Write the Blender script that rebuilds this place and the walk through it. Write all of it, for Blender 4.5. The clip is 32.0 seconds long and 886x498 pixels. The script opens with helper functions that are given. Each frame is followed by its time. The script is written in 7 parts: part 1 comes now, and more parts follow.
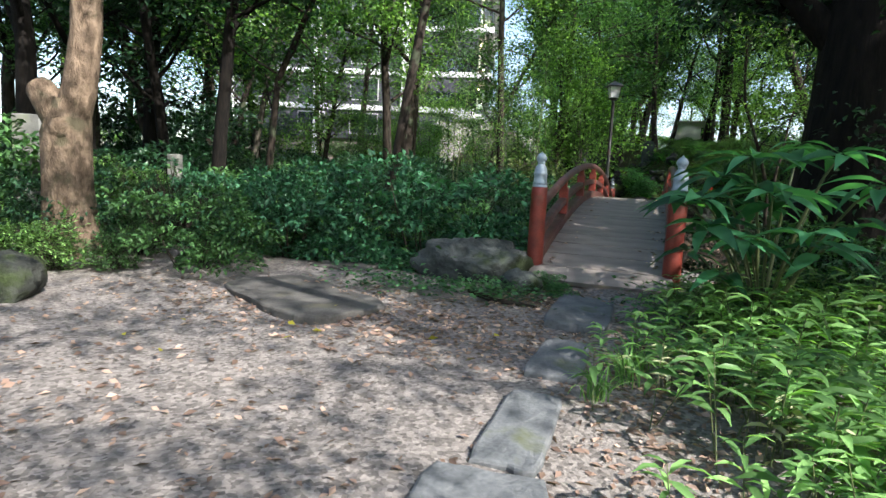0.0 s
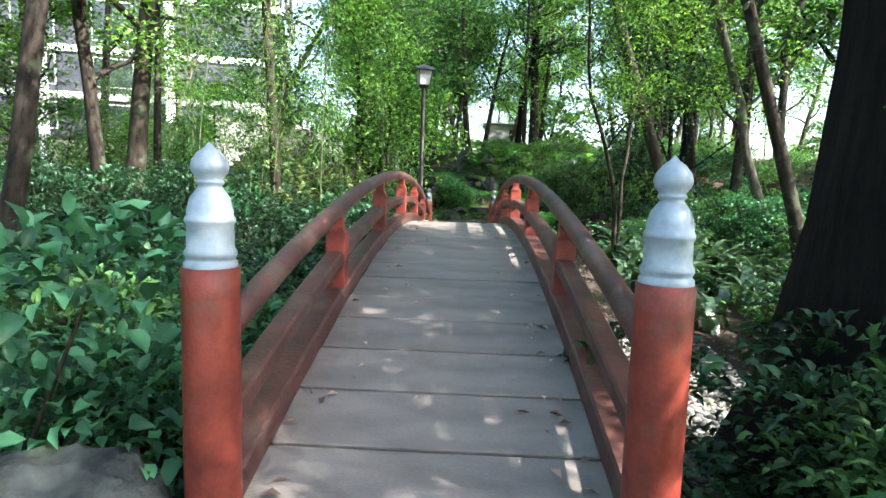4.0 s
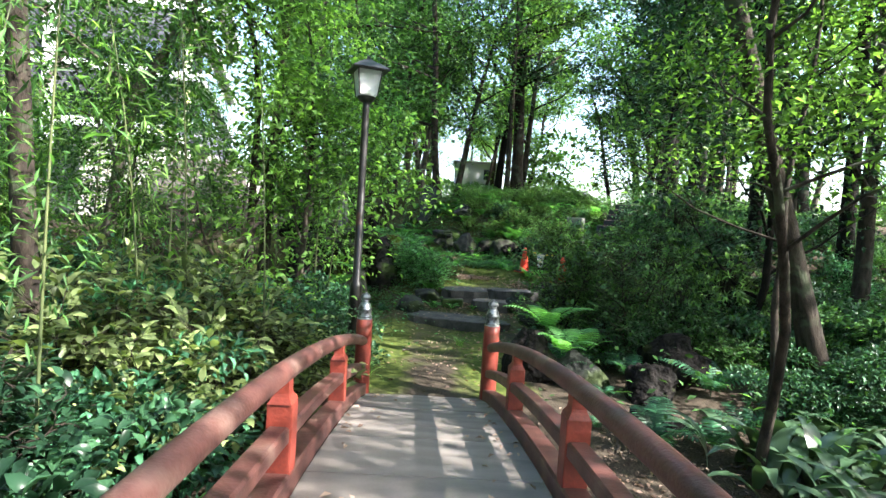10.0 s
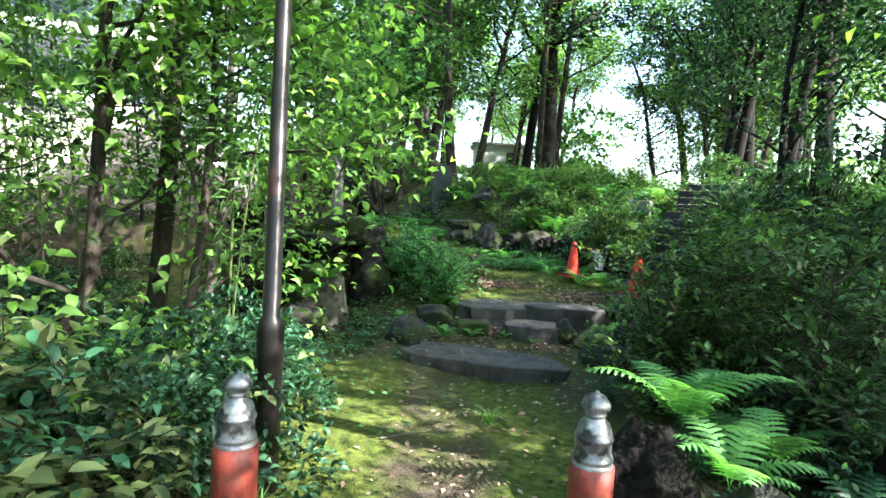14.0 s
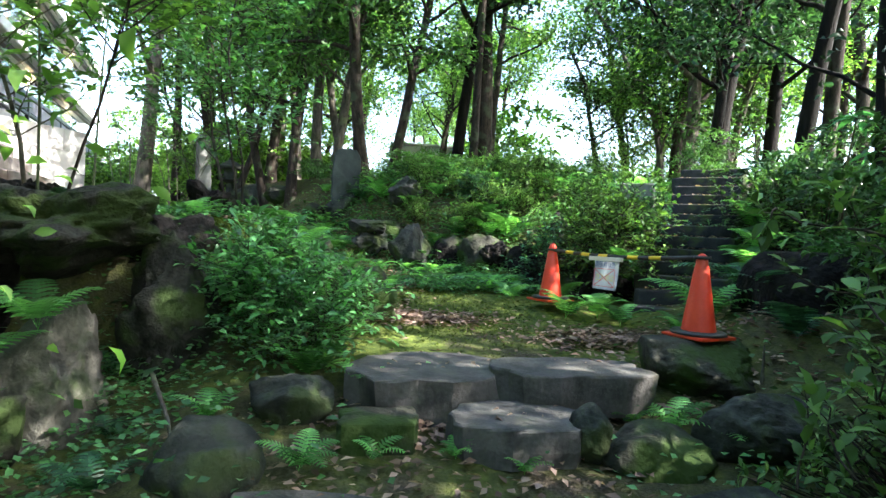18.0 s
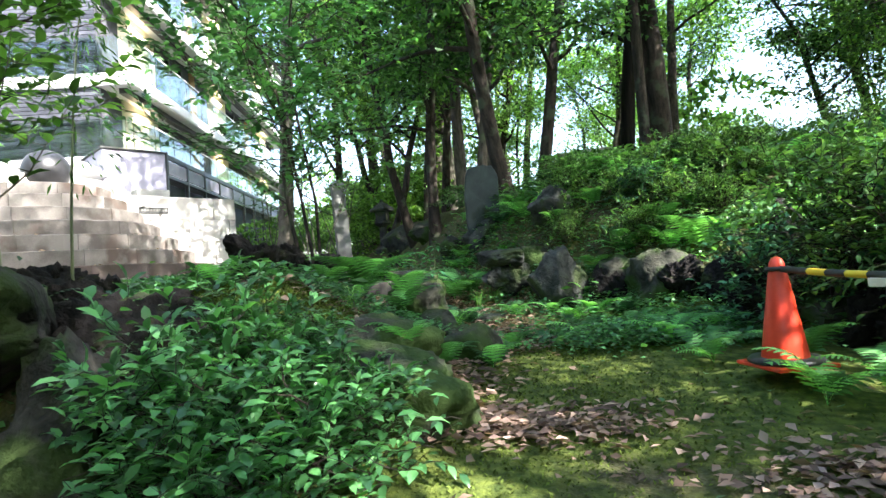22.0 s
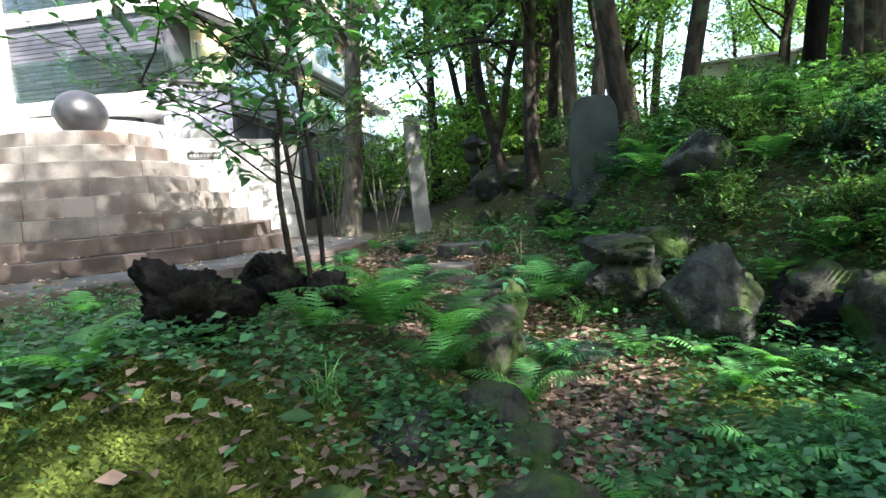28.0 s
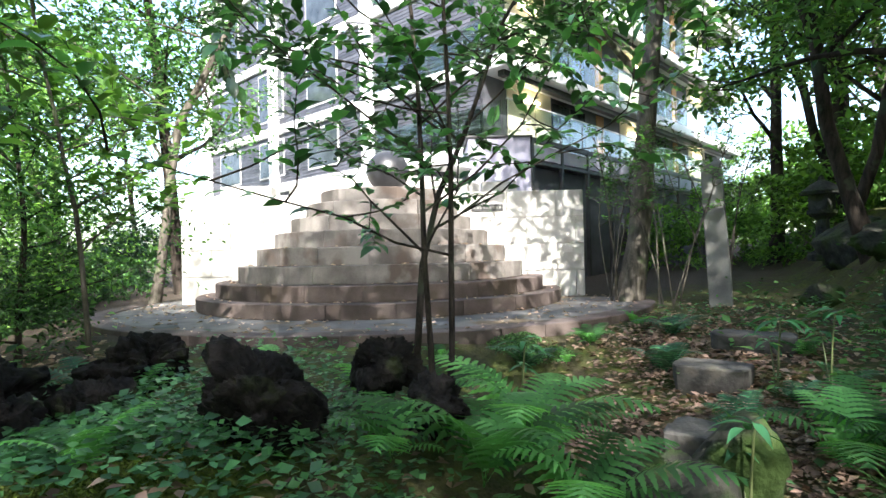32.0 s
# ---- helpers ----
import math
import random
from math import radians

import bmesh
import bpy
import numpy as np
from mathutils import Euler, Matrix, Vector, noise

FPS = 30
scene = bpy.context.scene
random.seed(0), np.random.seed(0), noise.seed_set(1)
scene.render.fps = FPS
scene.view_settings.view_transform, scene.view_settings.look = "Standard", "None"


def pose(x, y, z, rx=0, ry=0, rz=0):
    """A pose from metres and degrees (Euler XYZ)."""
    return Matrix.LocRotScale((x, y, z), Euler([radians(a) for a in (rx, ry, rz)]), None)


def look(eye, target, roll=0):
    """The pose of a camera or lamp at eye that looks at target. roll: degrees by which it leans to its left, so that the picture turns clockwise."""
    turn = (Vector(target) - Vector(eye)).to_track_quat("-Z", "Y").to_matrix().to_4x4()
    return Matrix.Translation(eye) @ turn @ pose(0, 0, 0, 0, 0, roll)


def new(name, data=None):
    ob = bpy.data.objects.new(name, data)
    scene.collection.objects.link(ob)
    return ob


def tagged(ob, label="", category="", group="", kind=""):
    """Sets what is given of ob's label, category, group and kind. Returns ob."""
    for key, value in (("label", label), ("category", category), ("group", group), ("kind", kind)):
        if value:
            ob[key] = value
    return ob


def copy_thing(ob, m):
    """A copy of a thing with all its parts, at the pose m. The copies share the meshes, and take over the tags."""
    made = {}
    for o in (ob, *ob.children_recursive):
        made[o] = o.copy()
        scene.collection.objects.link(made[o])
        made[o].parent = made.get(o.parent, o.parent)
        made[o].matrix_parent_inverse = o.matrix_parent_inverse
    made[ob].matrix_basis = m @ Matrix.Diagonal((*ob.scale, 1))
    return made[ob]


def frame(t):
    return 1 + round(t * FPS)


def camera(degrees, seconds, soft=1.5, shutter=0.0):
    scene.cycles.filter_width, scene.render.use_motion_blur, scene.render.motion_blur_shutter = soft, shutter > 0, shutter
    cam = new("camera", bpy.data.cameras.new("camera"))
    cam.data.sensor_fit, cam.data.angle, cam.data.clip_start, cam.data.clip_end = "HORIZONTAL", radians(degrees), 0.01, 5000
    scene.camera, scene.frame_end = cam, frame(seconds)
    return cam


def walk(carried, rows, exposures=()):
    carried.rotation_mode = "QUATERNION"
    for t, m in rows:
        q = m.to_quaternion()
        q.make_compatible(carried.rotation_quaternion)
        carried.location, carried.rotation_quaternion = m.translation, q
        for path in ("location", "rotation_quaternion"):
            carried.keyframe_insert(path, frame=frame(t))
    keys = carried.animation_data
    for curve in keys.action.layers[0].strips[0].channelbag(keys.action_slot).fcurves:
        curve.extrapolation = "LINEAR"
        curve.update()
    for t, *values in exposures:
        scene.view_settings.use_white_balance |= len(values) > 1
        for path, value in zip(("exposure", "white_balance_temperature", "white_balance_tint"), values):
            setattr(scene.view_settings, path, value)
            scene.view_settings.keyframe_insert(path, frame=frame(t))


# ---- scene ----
cam = camera(77.14, 32.0)
PATH = [
    (0.0, (0.504, -6.209, 1.130), (-0.196, -4.352, 0.879), 2.84),
    (0.5, (0.409, -5.662, 1.124), (-0.050, -3.730, 0.886), 2.54),
    (1.0, (0.226, -5.073, 1.131), (-0.000, -3.099, 0.897), 1.51),
    (1.5, (0.154, -4.468, 1.144), (-0.018, -2.493, 0.884), 1.50),
    (2.0, (0.112, -3.950, 1.156), (-0.021, -1.974, 0.882), 2.07),
    (2.5, (0.077, -3.447, 1.173), (-0.010, -1.472, 0.867), 2.20),
    (3.0, (0.087, -2.823, 1.240), (-0.002, -0.850, 0.928), 1.79),
    (3.5, (0.086, -2.285, 1.307), (-0.000, -0.297, 1.101), 1.85),
    (5.5, (0.078, -0.064, 1.501), (0.069, 1.921, 1.253), 1.06),
    (6.0, (0.039, 0.396, 1.589), (0.016, 2.381, 1.344), -0.04),
    (6.5, (-0.010, 0.835, 1.729), (-0.009, 2.824, 1.513), 0.60),
    (7.0, (-0.040, 1.381, 1.833), (-0.026, 3.372, 1.645), 1.74),
    (7.5, (-0.110, 1.877, 1.933), (-0.101, 3.871, 1.772), 2.82),
    (8.0, (-0.129, 2.367, 1.973), (-0.084, 4.362, 1.842), 3.97),
    (8.5, (-0.133, 2.887, 2.051), (-0.085, 4.883, 1.940), 3.82),
    (9.0, (-0.164, 3.336, 2.168), (-0.118, 5.332, 2.054), 4.23),
    (9.5, (-0.122, 3.937, 2.176), (-0.055, 5.933, 2.078), 4.10),
    (10.0, (-0.064, 4.410, 2.200), (-0.008, 6.407, 2.112), 3.56),
    (10.5, (-0.030, 4.888, 2.230), (0.042, 6.885, 2.154), 3.33),
    (11.0, (-0.009, 5.380, 2.260), (0.047, 7.378, 2.216), 3.44),
    (11.5, (0.022, 5.911, 2.252), (0.032, 7.911, 2.237), 3.50),
    (12.0, (0.101, 6.447, 2.222), (0.096, 8.447, 2.200), 2.89),
    (12.5, (0.100, 6.924, 2.193), (0.057, 8.924, 2.177), 2.49),
    (13.0, (0.107, 7.409, 2.159), (0.066, 9.408, 2.125), 1.67),
    (13.5, (0.072, 7.897, 2.127), (0.026, 9.895, 2.053), 2.07),
    (14.0, (0.078, 8.448, 2.045), (0.072, 10.445, 1.932), 3.24),
    (14.5, (0.042, 8.908, 1.980), (0.115, 10.901, 1.832), 3.85),
    (15.0, (0.010, 9.384, 1.891), (0.177, 11.373, 1.757), 4.24),
    (15.5, (0.032, 9.947, 1.773), (0.220, 11.937, 1.719), 4.81),
    (17.5, (0.331, 12.324, 1.696), (0.570, 14.310, 1.684), 2.84),
    (18.0, (0.411, 12.734, 1.674), (0.680, 14.715, 1.654), 2.90),
    (18.5, (0.516, 13.156, 1.639), (0.845, 15.129, 1.615), 2.85),
    (19.0, (0.669, 13.641, 1.624), (1.014, 15.611, 1.593), 3.17),
    (19.5, (0.770, 14.113, 1.619), (1.112, 16.083, 1.594), 3.77),
    (20.0, (0.870, 14.525, 1.656), (1.168, 16.502, 1.610), 3.67),
    (20.5, (0.795, 14.682, 1.788), (1.061, 16.664, 1.733), 4.17),
    (21.0, (0.796, 14.927, 1.842), (0.961, 16.920, 1.808), 2.45),
    (21.5, (1.020, 15.100, 1.798), (0.925, 17.100, 1.823), -0.42),
    (22.0, (1.273, 15.107, 1.811), (0.838, 17.058, 1.885), -4.38),
    (22.5, (1.277, 15.093, 1.843), (0.671, 16.996, 1.938), -6.47),
    (23.0, (1.232, 15.087, 1.838), (0.603, 16.983, 1.930), -5.41),
    (23.5, (1.133, 15.091, 1.873), (0.453, 16.970, 1.958), -4.75),
    (24.0, (1.052, 15.064, 1.920), (0.253, 16.895, 2.020), -4.41),
    (24.5, (1.028, 15.059, 1.946), (0.137, 16.846, 2.065), -4.25),
    (25.0, (1.043, 15.073, 1.951), (0.150, 16.860, 2.047), -3.90),
    (25.5, (1.055, 15.084, 1.933), (0.287, 16.931, 1.954), -0.90),
    (27.5, (0.953, 17.196, 2.473), (0.154, 19.016, 2.255), -2.23),
    (28.0, (1.040, 17.525, 2.499), (0.208, 19.334, 2.303), -4.08),
    (28.5, (1.158, 18.019, 2.530), (0.264, 19.800, 2.363), -2.18),
    (29.0, (1.233, 18.462, 2.536), (0.263, 20.203, 2.368), -2.52),
    (29.5, (1.261, 18.931, 2.594), (0.062, 20.528, 2.484), -3.28),
    (30.0, (1.312, 19.195, 2.620), (-0.118, 20.593, 2.590), -4.75),
    (30.5, (1.296, 19.226, 2.623), (-0.207, 20.544, 2.595), -5.20),
    (31.0, (1.265, 19.182, 2.627), (-0.292, 20.436, 2.587), -3.42),
    (31.5, (1.249, 19.101, 2.622), (-0.376, 20.267, 2.605), -1.68),
    (32.0, (1.236, 19.065, 2.637), (-0.474, 20.103, 2.661), -1.28),
]
walk(cam, [(t, look(eye, target, roll)) for t, eye, target, roll in PATH],
     exposures=[(0.0, 1.6), (1.5, 2.4), (3.0, 2.75), (6.0, 3.0), (8.0, 2.7), (10.0, 2.75), (12.0, 3.2), (15.0, 3.2), (18.0, 3.2), (21.0, 3.15), (24.0, 2.8), (28.0, 2.9), (30.0, 2.75), (32.0, 2.55)])

# ---- world and sun ----
SUN_ELEV, SUN_AZ = 39.0, 115.0   # degrees; azimuth clockwise from +y
world = bpy.data.worlds.new("sky")
scene.world = world
world.use_nodes = True
wn = world.node_tree
sky = wn.nodes.new("ShaderNodeTexSky")
sky.sky_type = "NISHITA"
sky.sun_disc = False
sky.sun_elevation, sky.sun_rotation = radians(SUN_ELEV), radians(SUN_AZ)
sky.air_density, sky.dust_density = 1.0, 2.0
wn.links.new(sky.outputs[0], wn.nodes["Background"].inputs[0])
wn.nodes["Background"].inputs[1].default_value = 0.15
sun_way = Vector((math.sin(radians(SUN_AZ)) * math.cos(radians(SUN_ELEV)), math.cos(radians(SUN_AZ)) * math.cos(radians(SUN_ELEV)), math.sin(radians(SUN_ELEV))))
sun = new("sun", bpy.data.lights.new("sun", "SUN"))
sun.data.energy, sun.data.angle, sun.data.color = 3.8, radians(0.53), (1.0, 0.97, 0.91)
sun.matrix_world = look(sun_way * 60, (0, 0, 0))
# ---- materials ----
def material(name, low, high, rough=0.8, scale=6.0, bump=0.3, fine=60.0, third=None, metal=0.0, spec=0.5, per_object=0.0, stretch=(1, 1, 1), relief=0.02):
    """Two colours mixed by noise at two scales, with fine relief; a third colour comes in as blotches."""
    m = bpy.data.materials.new(name)
    m.use_nodes = True
    n, l = m.node_tree.nodes, m.node_tree.links
    b = n["Principled BSDF"]
    b.inputs["Roughness"].default_value, b.inputs["Metallic"].default_value = rough, metal
    b.inputs["Specular IOR Level"].default_value = spec if rough < 0.8 else spec * 0.4   # rough stone, soil and bark have little gloss
    tc, mp = n.new("ShaderNodeTexCoord"), n.new("ShaderNodeMapping")
    mp.inputs["Scale"].default_value = stretch
    l.new(tc.outputs["Object"], mp.inputs[0])
    big, small = n.new("ShaderNodeTexNoise"), n.new("ShaderNodeTexNoise")
    big.inputs["Scale"].default_value, small.inputs["Scale"].default_value = scale, fine
    big.inputs["Detail"].default_value = small.inputs["Detail"].default_value = 5
    for t in (big, small):
        l.new(mp.outputs[0], t.inputs["Vector"])
    add = n.new("ShaderNodeMath")
    add.operation = "MULTIPLY_ADD"
    add.inputs[1].default_value, add.inputs[2].default_value = 0.35, -0.17
    l.new(small.outputs[0], add.inputs[0])
    su = n.new("ShaderNodeMath")
    l.new(big.outputs[0], su.inputs[0])
    l.new(add.outputs[0], su.inputs[1])
    last = su.outputs[0]
    if per_object:
        info, mul, su2 = n.new("ShaderNodeObjectInfo"), n.new("ShaderNodeMath"), n.new("ShaderNodeMath")
        mul.operation = "MULTIPLY_ADD"
        mul.inputs[1].default_value, mul.inputs[2].default_value = per_object, -per_object / 2
        l.new(info.outputs["Random"], mul.inputs[0])
        l.new(last, su2.inputs[0])
        l.new(mul.outputs[0], su2.inputs[1])
        last = su2.outputs[0]
    ramp = n.new("ShaderNodeValToRGB")
    ramp.color_ramp.elements[0].position, ramp.color_ramp.elements[1].position = 0.3, 0.7
    ramp.color_ramp.elements[0].color, ramp.color_ramp.elements[1].color = (*low, 1), (*high, 1)
    l.new(last, ramp.inputs[0])
    colour = ramp.outputs[0]
    if third:
        c3, amount = third
        blot, step, mix = n.new("ShaderNodeTexNoise"), n.new("ShaderNodeMapRange"), n.new("ShaderNodeMix")
        blot.inputs["Scale"].default_value, blot.inputs["Detail"].default_value = scale * 0.6, 6
        step.inputs["From Min"].default_value, step.inputs["From Max"].default_value = 0.62 - amount * 0.3, 0.72 - amount * 0.3
        mix.data_type = "RGBA"
        l.new(tc.outputs["Object"], blot.inputs["Vector"])
        l.new(blot.outputs[0], step.inputs[0])
        l.new(step.outputs[0], mix.inputs["Factor"])
        l.new(colour, mix.inputs["A"])
        mix.inputs["B"].default_value = (*c3, 1)
        colour = mix.outputs["Result"]
    l.new(colour, b.inputs["Base Color"])
    if bump:
        bp = n.new("ShaderNodeBump")
        bp.inputs["Strength"].default_value, bp.inputs["Distance"].default_value = bump, relief
        l.new(su.outputs[0], bp.inputs["Height"])
        l.new(bp.outputs[0], b.inputs["Normal"])
    return m


def leaf_material(name, low, high, glow=0.42, rough=0.4, spec=0.22, single=0.75):
    """Thin leaves: gloss above, light let through; each leaf has its own tone."""
    m = bpy.data.materials.new(name)
    m.use_nodes = True
    n, l = m.node_tree.nodes, m.node_tree.links
    b, out = n["Principled BSDF"], n["Material Output"]
    b.inputs["Roughness"].default_value, b.inputs["Specular IOR Level"].default_value = rough, spec
    geo, info, ad, ramp = n.new("ShaderNodeNewGeometry"), n.new("ShaderNodeObjectInfo"), n.new("ShaderNodeMath"), n.new("ShaderNodeValToRGB")
    ad.operation = "MULTIPLY_ADD"
    ad.inputs[1].default_value = 1.05 - single
    l.new(info.outputs["Random"], ad.inputs[0])
    sc = n.new("ShaderNodeMath")
    sc.operation = "MULTIPLY"
    sc.inputs[1].default_value = single
    l.new(geo.outputs["Random Per Island"], sc.inputs[0])
    l.new(sc.outputs[0], ad.inputs[2])
    tone = (1.06, 1.0, 1.0)
    ramp.color_ramp.elements[0].color, ramp.color_ramp.elements[1].color = (*[v * 0.22 * k for v, k in zip(low, tone)], 1), (*[v * 1.4 * k for v, k in zip(high, tone)], 1)
    mid = ramp.color_ramp.elements.new(0.6)
    mid.color = (*[(0.55 * a + 0.30 * c) * k for a, c, k in zip(low, high, tone)], 1)
    l.new(ad.outputs[0], ramp.inputs[0])
    l.new(ramp.outputs[0], b.inputs["Base Color"])
    tr, mix, gain = n.new("ShaderNodeBsdfTranslucent"), n.new("ShaderNodeMixShader"), n.new("ShaderNodeMix")
    gain.data_type, gain.blend_type = "RGBA", "MULTIPLY"
    gain.inputs["Factor"].default_value = 1.0
    gain.inputs["B"].default_value = (1.9, 2.1, 0.85, 1)
    l.new(ramp.outputs[0], gain.inputs["A"])
    l.new(gain.outputs["Result"], tr.inputs["Color"])
    mix.inputs[0].default_value = glow
    l.new(b.outputs[0], mix.inputs[1])
    l.new(tr.outputs[0], mix.inputs[2])
    l.new(mix.outputs[0], out.inputs["Surface"])
    return m


def glass_material(name, tint):
    m = bpy.data.materials.new(name)
    m.use_nodes = True
    b = m.node_tree.nodes["Principled BSDF"]
    b.inputs["Base Color"].default_value = (*tint, 1)
    b.inputs["Transmission Weight"].default_value = 1.0
    b.inputs["Roughness"].default_value = 0.02
    b.inputs["IOR"].default_value = 1.45
    return m


def lamp_material(name, colour, strength):
    m = bpy.data.materials.new(name)
    m.use_nodes = True
    b = m.node_tree.nodes["Principled BSDF"]
    b.inputs["Base Color"].default_value = (*colour, 1)
    b.inputs["Emission Color"].default_value = (*colour, 1)
    b.inputs["Emission Strength"].default_value = strength
    return m


